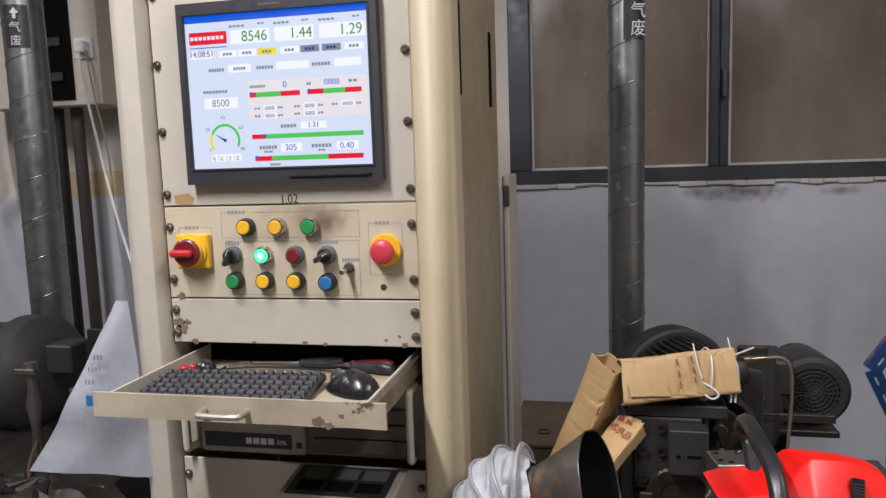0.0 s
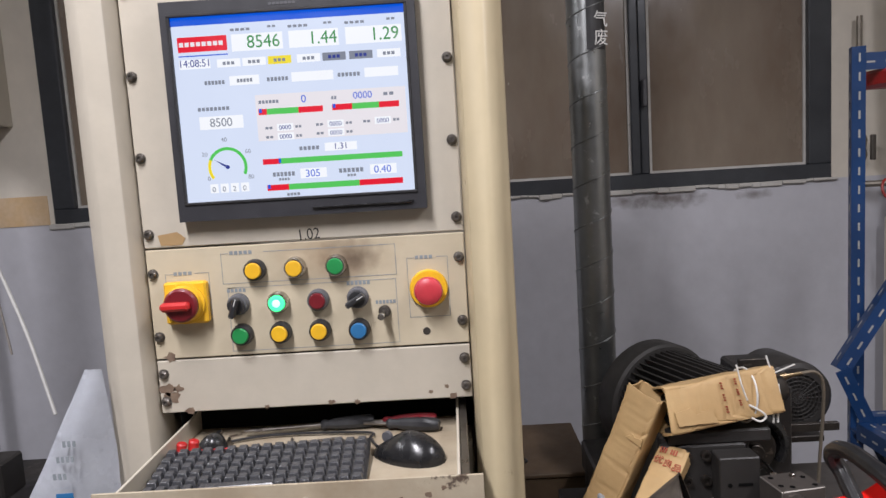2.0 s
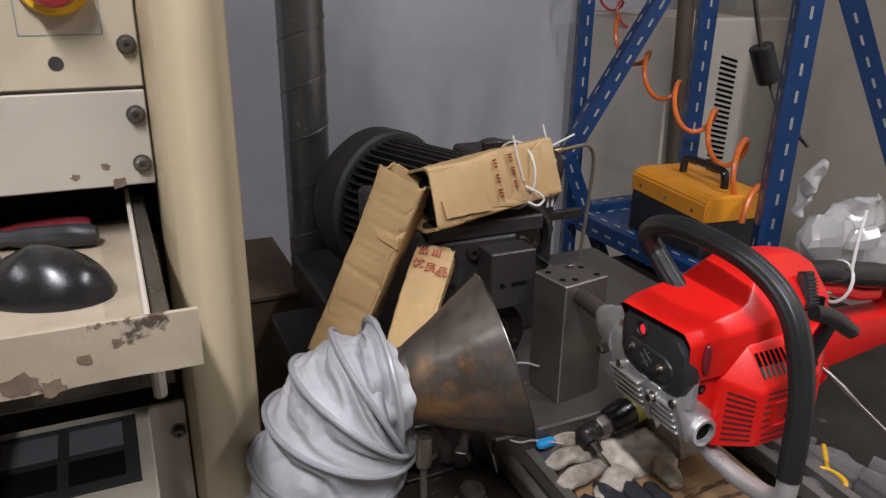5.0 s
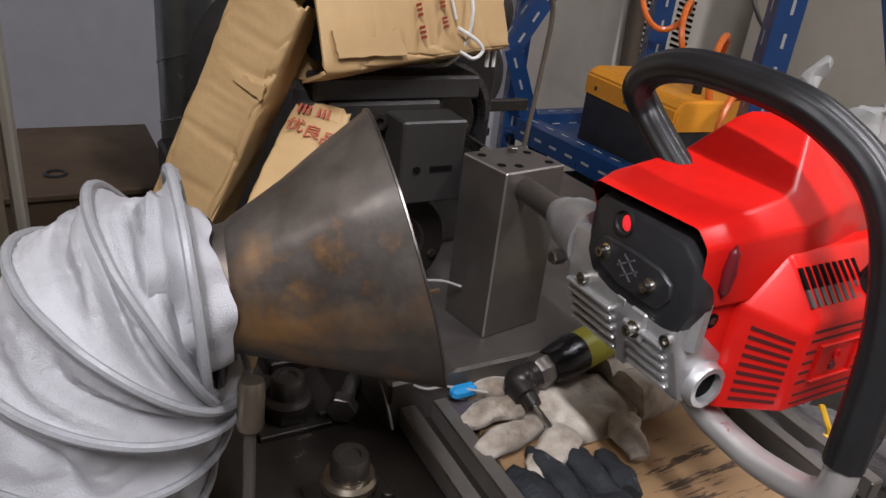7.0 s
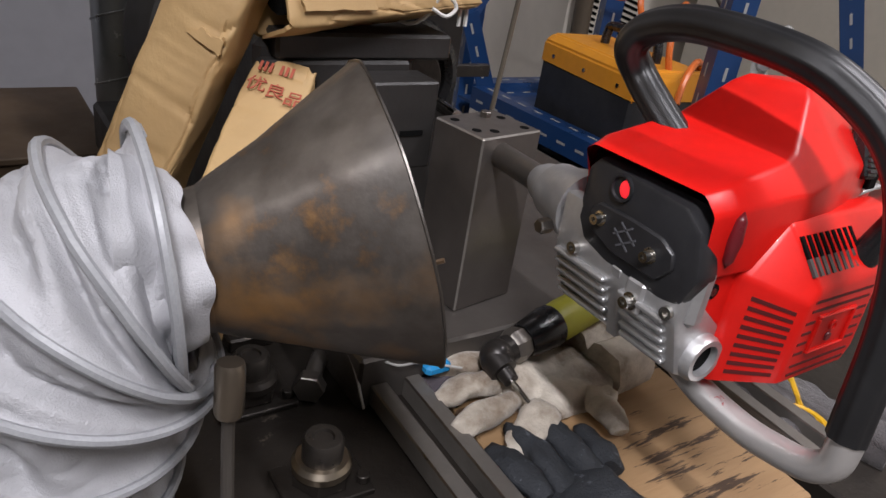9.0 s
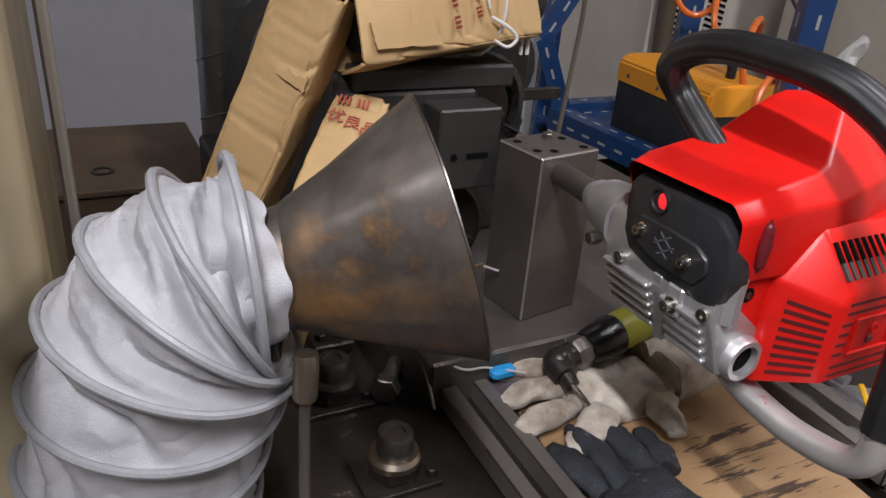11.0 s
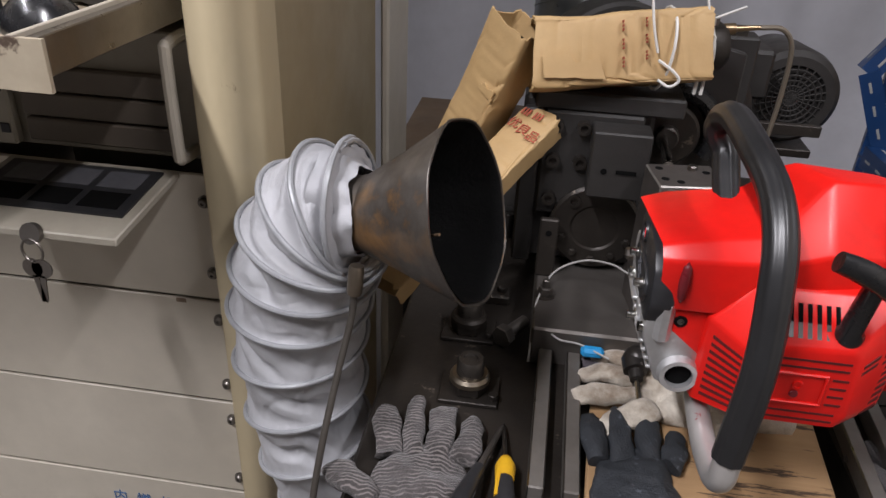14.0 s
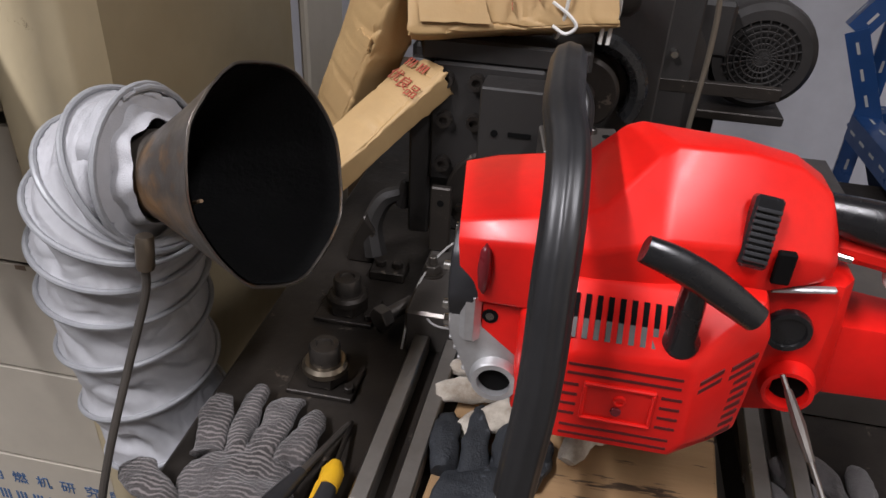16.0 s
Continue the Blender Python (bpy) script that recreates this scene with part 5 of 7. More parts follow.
# red printed characters on the sleeves
for i, ch in enumerate("优良品"):
    letters("red_print", ch, in_m @ pose(-0.026 + i * 0.0175, in_l * 0.86 - 0.004 * i, 0.0205), 0.0185, PRINT_RED, inner)
for i in range(2):
    part("red_print", merge(None, bars(3, -0.007, 0.007, 0, 0.012, 0, 0.45), in_m @ pose(-0.014 + i * 0.019, in_l * 0.955, 0.0205, -90, 0, 0)), PRINT_RED, inner)
for i in range(3):
    part("red_print", merge(None, bars(3, -0.007, 0.007, 0, 0.010, 0, 0.4), up_m @ pose(-0.024 + i * 0.021, up_l * 0.50, 0.0425)), PRINT_RED, up)
    part("red_print", merge(None, bars(3, -0.006, 0.006, 0, 0.009, 0, 0.4), up_m @ pose(-0.027 + i * 0.019, up_l * 0.63, 0.0425)), PRINT_RED, up)
torn_flap(up, up_m, [(0.030, 0.012), (0.036, 0.085), (0.010, 0.078), (0.016, 0.050), (0.002, 0.040), (0.006, 0.010)], 0.0425)
torn_flap(lean, lean_m, [(0.000, lean_l * 0.70), (0.031, lean_l * 0.68), (0.030, lean_l * 0.73), (0.018, lean_l * 0.72), (0.010, lean_l * 0.735)], 0.0305)
TIE = mat("white_nylon_cord", (0.75, 0.74, 0.70), 0.5)


def ring_about(c, d, ra, rb, n=22, tilt=0.0):
    d = Vector(d).normalized()
    s = d.cross(Vector((0, 0, 1))).normalized()
    u = s.cross(d)
    return [Vector(c) + s * (ra * math.cos(a)) + u * (rb * math.sin(a)) + d * (tilt * math.sin(a)) for a in np.linspace(0, 2 * math.pi, n, endpoint=False)]


ax_up = Vector((0.206, 0.03, 0.022)).normalized()
cord = thing("cord_tie", (0.22, 1.52, 0.96), "white cord tied round the cardboard", "cord")
part("loop", tube(ring_about((0.222, 1.528, 0.961), ax_up, 0.049, 0.049, tilt=0.010), 0.0019, 6, True), TIE, cord)
part("bow", tube(smooth_path([(0.214, 1.480, 0.958), (0.232, 1.472, 0.948), (0.240, 1.470, 0.938), (0.230, 1.470, 0.930), (0.216, 1.474, 0.936)], 5), 0.0019, 6), TIE, cord)
part("tail", tube(smooth_path([(0.212, 1.482, 0.966), (0.203, 1.485, 0.995), (0.196, 1.49, 1.030)], 5), 0.0016, 6), TIE, cord)
for dx, tip in ((0.268, (0.262, 1.52, 1.035)), (0.276, (0.305, 1.50, 1.022))):
    z = thing("cable_tie", (dx, 1.53, 0.96), "white nylon cable tie with a loose tail", "cable tie", "cable ties")
    part("loop", tube(ring_about((dx, 1.535, 0.966), ax_up, 0.030, 0.032), 0.0020, 6, True), TIE, z)
    part("tail", tube([(dx, 1.515, 0.996), (dx, 1.512, 1.005), tip], 0.0016, 6), TIE, z)
    part("end", tube([(dx + 0.002, 1.506, 0.985), (dx - 0.002, 1.500, 0.915)], 0.0022, 6), TIE, z)
hp_ = thing("heat_probe", (0.3, 1.53, 0.98), "steel probe with a bent lead", "probe")
part("probe_body", turned((0.262, 1.532, 0.985), (0.335, 1.540, 0.992), [(0, 0), (0, 0.005), (0.4, 0.005), (0.42, 0.007), (0.6, 0.007), (0.62, 0.004), (1, 0.003), (1, 0)], 14), mat("tarnished_brass", (0.30, 0.22, 0.13), 0.35, 0.9), hp_)
part("lead", tube(smooth_path([(0.335, 1.540, 0.992), (0.365, 1.548, 0.990), (0.383, 1.555, 0.965), (0.388, 1.565, 0.90), (0.385, 1.57, 0.82), (0.383, 1.58, 0.70)], 6), 0.0032, 8), mat("braided_lead", (0.20, 0.17, 0.13), 0.5, 0.4), hp_)
part("clamp", bx(0.270, 0.284, 1.525, 1.541, 0.985, 1.004, 0.002), STEEL_DARK, hp_)
part("end_cap", turned((0.270, 1.535, 0.965), (0.298, 1.539, 0.968), [(0, 0), (0, 0.030), (0.7, 0.030), (1, 0.024), (1, 0)], 24), IRON, hp_)

# ---- exhaust hood (cone) ----
RIM, NECK = Vector((0.0271, 1.1956, 0.8727)), Vector((-0.071, 1.212, 0.853))
n_rim = Vector((0.93, -0.227, 0.290)).normalized()
hood = thing("exhaust_hood", NECK, "heat-stained conical sheet-steel exhaust hood", "hood")


def hood_shell(r_off, material, name, cap=False):
    t = bmesh.new()
    rings = []
    seg = 96
    n_neck = Vector((0.96, -0.2, 0.12)).normalized()
    for k, (u, r) in enumerate(((-0.42, 0.0370), (-0.10, 0.0375), (-0.02, 0.0385), (0.03, 0.0415), (0.35, 0.0560), (0.7, 0.0735), (1.0, 0.0880))):
        c = NECK.lerp(RIM, u)
        nn = n_neck.lerp(n_rim, max(0, min(1, u))).normalized()
        s = nn.cross(Vector((0, 0, 1))).normalized()
        w = s.cross(nn)
        ring = []
        for i in range(seg):
            a = 2 * math.pi * i / seg + 0.3
            f8 = (a / (math.pi / 4)) % 1.0
            fac = 1 + max(0, min(1, u * 3)) * (0.024 * (2 * abs(f8 - 0.5)) ** 2 - 0.006) + 0.026 * noise.noise(Vector((math.cos(a) * 2, math.sin(a) * 2, u * 2))) + 0.007 * noise.noise(Vector((math.cos(a) * 7, math.sin(a) * 7, u * 5)))
            ring.append(t.verts.new(c + (s * math.cos(a) + w * math.sin(a)) * (r + r_off) * fac))
        rings.append(ring)
    for a, b in zip(rings, rings[1:]):
        for i in range(seg):
            t.faces.new((a[i], a[(i + 1) % seg], b[(i + 1) % seg], b[i]))
    edge = [v.co.copy() for v in rings[-1]]
    if cap:
        t.faces.new(rings[0])
    bmesh.ops.recalc_face_normals(t, faces=t.faces[:])
    if not cap:
        bmesh.ops.solidify(t, geom=t.faces[:], thickness=0.0012)
    return part(name, t, material, hood, sharp=12), edge


rim_ring = hood_shell(0.0, RUST, "cone")[1]
part("rim_edge", tube(rim_ring, 0.0009, 5, True), STEEL, hood, "bright bare edge of the sheet")
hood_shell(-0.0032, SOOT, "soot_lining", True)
part("weld_seam", tube(smooth_path([NECK + Vector((0.004, -0.043, -0.006)), NECK.lerp(RIM, 0.5) + Vector((0.0, -0.0645, 0.006)), RIM + Vector((-0.018, -0.080, 0.016))], 6), 0.0014, 6), RUST, hood)

# ---- fabric exhaust hose with spiral ribs ----
hose = thing("exhaust_hose", (-0.16, 1.22, 0.4), "silver-grey coated fabric hose with spiral ribs", "hose")
HP = smooth_path([(-0.090, 1.220, 0.853), (-0.106, 1.222, 0.850), (-0.124, 1.226, 0.834), (-0.142, 1.232, 0.798), (-0.156, 1.240, 0.750), (-0.166, 1.248, 0.690), (-0.168, 1.254, 0.610), (-0.162, 1.256, 0.530), (-0.152, 1.262, 0.450), (-0.140, 1.285, 0.36), (-0.135, 1.32, 0.25)], 14)


def hose_r(u):
    return 0.065 + 0.013 * min(1, u / 0.25) - 0.014 * max(0, (u - 0.5) / 0.5)


TURNS = 10.6


def winding(u):
    """Turns of the wire spiral up to a share of the length: packed close at the mouth."""
    return TURNS * u + 0.95 * (1 - math.exp(-u / 0.06))




def hose_shape(th, u):
    ph = (winding(u) - th / (2 * math.pi)) % 1.0
    span = math.sin(math.pi * ph)
    mouth = max(0.0, 1 - u / 0.13)
    dip = (0.075 + 0.26 * mouth) * span ** 0.7
    wob = noise.noise(Vector((math.cos(th) * 1.3, math.sin(th) * 1.3, u * 9)))
    # slack cloth: slanting folds that run from one rib down to the next
    k = 6.0 * th / (2 * math.pi) + 1.15 * ph + 0.9 * wob + winding(u) * 0.37
    saw = abs((k % 1.0) * 2 - 1)
    fold = (0.115 + 0.06 * wob) * max(0.0, 1 - saw / 0.75) * span
    k2 = 11.0 * th / (2 * math.pi) - 0.8 * ph + 2.1 * noise.noise(Vector((math.cos(th) * 2, math.sin(th) * 2, u * 14 + 4)))
    fold += 0.022 * max(0.0, 1 - abs((k2 % 1.0) * 2 - 1) / 0.4) * span
    pucker = 0.012 * math.sin(46 * th + 5 * wob) * max(0.0, 1 - min(ph, 1 - ph) / 0.16)
    return 1.0 - dip - fold + pucker + 0.02 * wob * span


fine_path = []
for a, b in zip(HP, HP[1:]):
    fine_path += [a, a.lerp(b, 0.34), a.lerp(b, 0.67)]
fine_path.append(HP[-1])
part("fabric", tube(fine_path, hose_r, 144, shape=hose_shape, caps=False), FABRIC, hose, sharp=80)


def rib(offset, r, grow=1.005, pucker=False):
    # walk the same frame as the fabric tube
    ref = None
    frames = []
    for i, p in enumerate(fine_path):
        a = fine_path[max(i - 1, 0)]
        b = fine_path[min(i + 1, len(fine_path) - 1)]
        d = (b - a).normalized()
        if ref is None:
            ref = Vector((0, 0, 1)) if abs(d.z) < 0.9 else Vector((1, 0, 0))
        ref = (ref - d * ref.dot(d)).normalized()
        frames.append((p, ref.copy(), d.cross(ref)))
    pts = []
    n = int(TURNS * 56)
    for k in range(n + 1):
        u = k / n
        th = 2 * math.pi * winding(u) + offset
        f = u * (len(frames) - 1)
        i = min(int(f), len(frames) - 2)
        w = f - i
        p = frames[i][0].lerp(frames[i + 1][0], w)
        e = frames[i][1].lerp(frames[i + 1][1], w)
        s = frames[i][2].lerp(frames[i + 1][2], w)
        rr = hose_r(u) * grow + 0.001
        if pucker:
            rr += 0.0016 * noise.noise(Vector((th * 2.6, 1, 0)))
        pts.append(p + e * (rr * math.cos(th)) + s * (rr * math.sin(th)))
    return tube(pts, r, 8)


part("spiral_rib", rib(0.0, 0.0030), FABRIC_RIB, hose, "grey piping over the wire spiral")
part("stitched_hem", rib(-0.20, 0.0022, 0.993, True), FABRIC, hose, "puckered hem along the piping")


def collar_shape(th, u):
    # loose cloth end, gathered and torn back over the top
    return 1 + 0.07 * math.sin(3 * th + 2 * u) * (1 - u) + 0.035 * math.sin(8 * th + 3 * u) + 0.04 * noise.noise(Vector((math.cos(th) * 4, math.sin(th) * 4, u * 4)))


cb = tube([(-0.115 + 0.0034 * i, 1.2215 - 0.0006 * i, 0.8525) for i in range(13)], lambda u: 0.060 - 0.0165 * u ** 0.8, 96, shape=collar_shape, caps=False)
for v in cb.verts:
    back = max(0.0, (v.co.x + 0.097) / 0.025)
    v.co.x -= back * (0.012 * max(0.0, (v.co.z - 0.863) / 0.03) + 0.006 * noise.noise(v.co * 55))
part("collar", cb, FABRIC, hose, "loose cloth end gathered round the hood's neck", sharp=80)
pr = thing("sampling_rod", (-0.07, 1.13, 0.5), "thin steel sampling rod with a brass fitting", "rod")
part("fitting", turned((-0.077, 1.160, 0.790), (-0.075, 1.164, 0.820), [(0, 0), (0, 0.0068), (0.1, 0.0078), (0.9, 0.0078), (1, 0.0068), (1, 0)], 16), mat("brass_fitting", (0.24, 0.20, 0.155), 0.32, 0.9), pr)
part("rod", tube(smooth_path([(-0.077, 1.160, 0.792), (-0.079, 1.155, 0.766), (-0.087, 1.128, 0.715), (-0.095, 1.090, 0.650), (-0.099, 1.062, 0.590), (-0.102, 1.045, 0.50), (-0.102, 1.04, 0.0)], 6), 0.0036, 10), mat("grey_rod", (0.085, 0.075, 0.065), 0.42, 0.5), pr)

# ---- chainsaw engine ----
en = thing("chainsaw_engine", (0.31, 1.15, 0.76), "glossy red chainsaw engine held on the drive shaft", "engine")
part("core", bx(0.202, 0.400, 1.140, 1.222, 0.775, 0.897, 0.006), BLACK_PL, en)


def loft(rings, material, name, parent, sharp=40, cap0=True, cap1=True, bevel=0.0):
    t = bmesh.new()
    R = [[t.verts.new(p) for p in r] for r in rings]
    k = len(R[0])
    for a, b in zip(R, R[1:]):
        for i in range(k):
            t.faces.new((a[i], a[(i + 1) % k], b[(i + 1) % k], b[i]))
    if cap0:
        t.faces.new(R[0])
    if cap1:
        t.faces.new(R[-1])
    bmesh.ops.recalc_face_normals(t, faces=t.faces[:])
    if bevel:
        bmesh.ops.bevel(t, geom=[e for e in t.edges if e.calc_face_angle(0) > 0.35], offset=bevel, segments=2, affect="EDGES", profile=0.6)
    return part(name, t, material, parent, sharp=sharp)


def sec(x, y0, y1, z0, z1, ch, lean=0.0, skew=0.0):
    # cross-section of the cover: open box with chamfered shoulders
    return [(x + skew * 1.3, y0, z0), (x + skew, y0, z1 - ch), (x + skew * 0.9, y0 + ch, z1), (x, y1 - ch, z1), (x, y1, z1 - ch), (x + skew * 0.3, y1, z0)]


cover = loft([[(0.194, 1.104, 0.850), (0.190, 1.104, 0.893), (0.189, 1.114, 0.903), (0.178, 1.198, 0.905), (0.183, 1.210, 0.898), (0.204, 1.214, 0.866)], sec(0.200, 1.100, 1.220, 0.850, 0.908, 0.012, skew=0.006), sec(0.256, 1.098, 1.226, 0.851, 0.917, 0.016, skew=0.006),
              sec(0.264, 1.098, 1.226, 0.852, 0.921, 0.020, skew=0.012), sec(0.285, 1.101, 1.226, 0.858, 0.951, 0.040, skew=0.024), sec(0.294, 1.103, 1.226, 0.862, 0.956, 0.044, skew=0.024),
              sec(0.356, 1.114, 1.226, 0.874, 0.952, 0.044, skew=0.006), sec(0.394, 1.122, 1.224, 0.880, 0.944, 0.040), sec(0.415, 1.128, 1.220, 0.884, 0.930, 0.030), sec(0.422, 1.134, 1.214, 0.885, 0.908, 0.012)],
             RED, "top_cover", en, 40, False, True, 0.003)
# dark red bulge stands in for the dimple's shade
part("cover_dimple", turned((0.2085, 1.0985, 0.8585), (0.2085, 1.0985, 0.8975), [(0, 0), (0.15, 0.0035), (0.5, 0.0048), (0.85, 0.0035), (1, 0)], 12), MAROON, cover)
part("grey_strip", prism([(0.386, 0.8735), (0.424, 0.8790), (0.424, 0.8825), (0.386, 0.8770)], "y", 1.1245, 1.130, 0.001), ALU, en)
la = part("cover_latch", merge(None, bx(-0.0085, 0.0085, -0.006, 0.006, -0.022, 0.022, 0.002), pose(0.368, 1.122, 0.917, -24, 7, 0)), BLACK_SHINE, en, "ribbed black cover latch")
for i in range(9):
    part("rib", merge(None, bx(-0.0075, 0.0075, -0.0085, -0.0058, -0.0012, 0.0012, 0.0005), pose(0.368, 1.122, 0.917, -24, 7, 0) @ pose(0, 0, -0.017 + i * 0.0038)), BLACK_PL, la)
part("cover_notch", bx(0.381, 0.392, 1.1150, 1.121, 0.886, 0.908, 0.001), DARK_HOLE, en)

# silver crankcase with exhaust port
cc = part("crankcase", prism([(0.185, 0.862), (0.198, 0.862), (0.206, 0.834), (0.240, 0.806), (0.240, 0.772), (0.220, 0.768), (0.203, 0.774), (0.186, 0.818)], "y", 1.104, 1.222, 0.004, seg=2), ALU, en, "cast aluminium crankcase with ribs")
for i in range(5):
    z = 0.780 + i * 0.0088
    xf = 0.1845 + (0.820 - z) * 0.38
    part("rib", bx(xf - 0.004, xf + 0.004, 1.166, 1.218, z, z + 0.004, 0.0012), ALU, cc)
    part("rib", bx(xf - 0.004, xf + 0.004, 1.112, 1.152, z, z + 0.004, 0.0012), ALU, cc)
part("rib_post", prism([(0.184, 0.832), (0.192, 0.832), (0.206, 0.774), (0.197, 0.774)], "y", 1.154, 1.164, 0.0015), ALU, cc)
part("boss", bx(0.1835, 0.194, 1.132, 1.148, 0.808, 0.832, 0.002), ALU, cc)
part("side_flange", bx(0.194, 0.208, 1.099, 1.108, 0.815, 0.858, 0.004), ALU, cc)
part("side_flange", bx(0.194, 0.208, 1.210, 1.220, 0.805, 0.842, 0.004), ALU, cc)
part("port_ring", turned((0.221, 1.112, 0.7870), (0.221, 1.0965, 0.7870), [(0, 0.0125), (0, 0.0175), (0.75, 0.0175), (1, 0.0158), (1, 0.0118), (0.2, 0.0112), (0.2, 0)], 32), ALU, cc)
part("port_bore", cyl((0.221, 1.1036, 0.7870), (0.221, 1.1018, 0.7870), 0.0112, seg=24), DARK_HOLE, cc)


def socket_screw(parent, p, d, r=0.005):
    p, d = Vector(p), Vector(d).normalized()
    part("socket_screw", turned(p, p + d * 0.008, [(0, 0), (0, r * 1.5), (0.2, r * 1.5), (0.22, r), (1, r), (1, r * 0.5), (0.6, r * 0.5), (0.6, 0)], 14), CHROME, parent)


socket_screw(en, (0.184, 1.140, 0.8165), (-1, 0, 0), 0.0042)
socket_screw(en, (0.190, 1.112, 0.824), (-1, -0.1, 0), 0.0046)
socket_screw(en, (0.189, 1.200, 0.826), (-1, 0, 0), 0.0046)
# muffler cover
mc = part("muffler_cover", prism([(1.098, 0.852), (1.106, 0.830), (1.120, 0.827), (1.172, 0.828), (1.196, 0.834), (1.206, 0.848), (1.206, 0.886), (1.198, 0.896), (1.120, 0.893), (1.106, 0.882)], "x", 0.1850, 0.206, 0.004, seg=2), BLACK_PL, en, "matt black muffler cover")
part("raised_panel", prism([(1.116, 0.852), (1.126, 0.839), (1.165, 0.839), (1.188, 0.846), (1.194, 0.860), (1.186, 0.868), (1.158, 0.869), (1.130, 0.868), (1.118, 0.862)], "x", 0.1825, 0.187, 0.0015), BLACK_PL, mc)
part("exhaust_eye", turned((0.1855, 1.172, 0.8835), (0.1830, 1.172, 0.8835), [(0, 0), (0, 0.0098), (1, 0.0092), (1, 0.0078), (0.3, 0.0072), (0.3, 0)], 24), BLACK_PL, mc)
part("red_lens", ball((0.1843, 1.169, 0.884), 0.001, 0.0050, 0.0060), mat("glowing_red_eye", (0.6, 0.02, 0.03), 0.3, emit=(1.0, 0.03, 0.04), power=0.7), mc)
socket_screw(mc, (0.1840, 1.182, 0.8575), (-1, 0, 0), 0.0036)
socket_screw(mc, (0.1840, 1.135, 0.8530), (-1, 0, 0), 0.0036)
mk = bmesh.new()
for a in (35, -35):
    for o in (-0.004, 0.004):
        merge(mk, bx(-0.0004, 0.0004, -0.009, 0.009, o - 0.0007, o + 0.0007), pose(0.1823, 1.158, 0.855, a, 0, 0))
part("moulded_mark", mk, GREY_PL, mc)
# near side red flank
fk = part("side_flank", prism([(0.206, 0.850), (0.206, 0.802), (0.232, 0.772), (0.262, 0.762), (0.262, 0.852)], "y", 1.1045, 1.118, 0.003), RED, en)
part("flank_hole", cyl((0.214, 1.1038, 0.8380), (0.214, 1.1044, 0.8380), 0.0055, seg=16), DARK_HOLE, en)
part("flank_screw", cyl((0.214, 1.1032, 0.8380), (0.214, 1.1037, 0.8380), 0.0030, seg=8), STEEL, en)

# starter housing with grille
GX0, GX1, GZ0, GZ1, GY = 0.262, 0.350, 0.778, 0.848, 1.066
st = loft([[(0.232, 1.112, 0.764), (0.232, 1.112, 0.850), (0.262, 1.112, 0.8845), (0.380, 1.112, 0.8845), (0.388, 1.112, 0.860), (0.384, 1.112, 0.780), (0.370, 1.112, 0.766)],
           [(0.234, 1.098, 0.766), (0.234, 1.098, 0.848), (0.264, 1.098, 0.8835), (0.378, 1.098, 0.8835), (0.386, 1.098, 0.858), (0.382, 1.098, 0.782), (0.369, 1.098, 0.767)],
           [(GX0, GY, GZ0), (GX0, GY, 0.840), (0.270, GY, GZ1), (0.334, GY, GZ1 + 0.004), (0.341, GY, 0.846), (0.345, GY, 0.790), (0.338, GY, GZ0)]],
          RED, "starter_housing", en, 30, True, True, 0.003)


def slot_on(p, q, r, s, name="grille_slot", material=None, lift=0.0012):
    """A thin strip between four points on a face, coloured to read as a shaded slot."""
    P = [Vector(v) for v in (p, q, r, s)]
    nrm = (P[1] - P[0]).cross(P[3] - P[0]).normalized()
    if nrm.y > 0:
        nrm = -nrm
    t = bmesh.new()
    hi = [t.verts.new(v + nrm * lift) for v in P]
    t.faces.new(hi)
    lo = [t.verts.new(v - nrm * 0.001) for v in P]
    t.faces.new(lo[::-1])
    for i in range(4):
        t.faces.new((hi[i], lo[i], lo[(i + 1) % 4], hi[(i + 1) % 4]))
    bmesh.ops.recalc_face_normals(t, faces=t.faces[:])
    part(name, t, material or RED_SHADED, st)


def bil(A, B, C, D, u, v):
    A, B, C, D = (Vector(x) for x in (A, B, C, D))
    return A.lerp(B, u).lerp(D.lerp(C, u), v)


# slots on the slanted end (towards the crankcase)
fa = ((0.234, 1.098, 0.766), (GX0, GY, GZ0), (GX0, GY, 0.840), (0.234, 1.098, 0.848))
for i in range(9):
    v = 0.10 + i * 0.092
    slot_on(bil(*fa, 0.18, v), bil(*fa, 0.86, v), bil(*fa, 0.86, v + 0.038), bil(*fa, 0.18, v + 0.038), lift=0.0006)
# slots on the shoulder above: black strips for shade, grey for the flywheel behind
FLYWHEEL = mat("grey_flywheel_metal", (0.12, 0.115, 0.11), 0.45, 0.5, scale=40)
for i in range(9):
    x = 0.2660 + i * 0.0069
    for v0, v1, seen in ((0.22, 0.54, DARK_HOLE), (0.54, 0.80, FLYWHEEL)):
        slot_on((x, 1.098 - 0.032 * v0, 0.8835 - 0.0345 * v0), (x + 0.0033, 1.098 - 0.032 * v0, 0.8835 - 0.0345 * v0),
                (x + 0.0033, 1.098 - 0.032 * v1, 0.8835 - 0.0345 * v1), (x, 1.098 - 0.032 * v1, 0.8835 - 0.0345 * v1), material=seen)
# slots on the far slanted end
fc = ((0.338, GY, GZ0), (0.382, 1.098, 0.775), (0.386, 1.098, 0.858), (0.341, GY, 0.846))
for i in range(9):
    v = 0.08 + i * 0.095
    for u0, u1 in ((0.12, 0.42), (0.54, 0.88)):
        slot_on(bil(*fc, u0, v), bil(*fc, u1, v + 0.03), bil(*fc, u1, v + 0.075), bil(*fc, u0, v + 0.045))
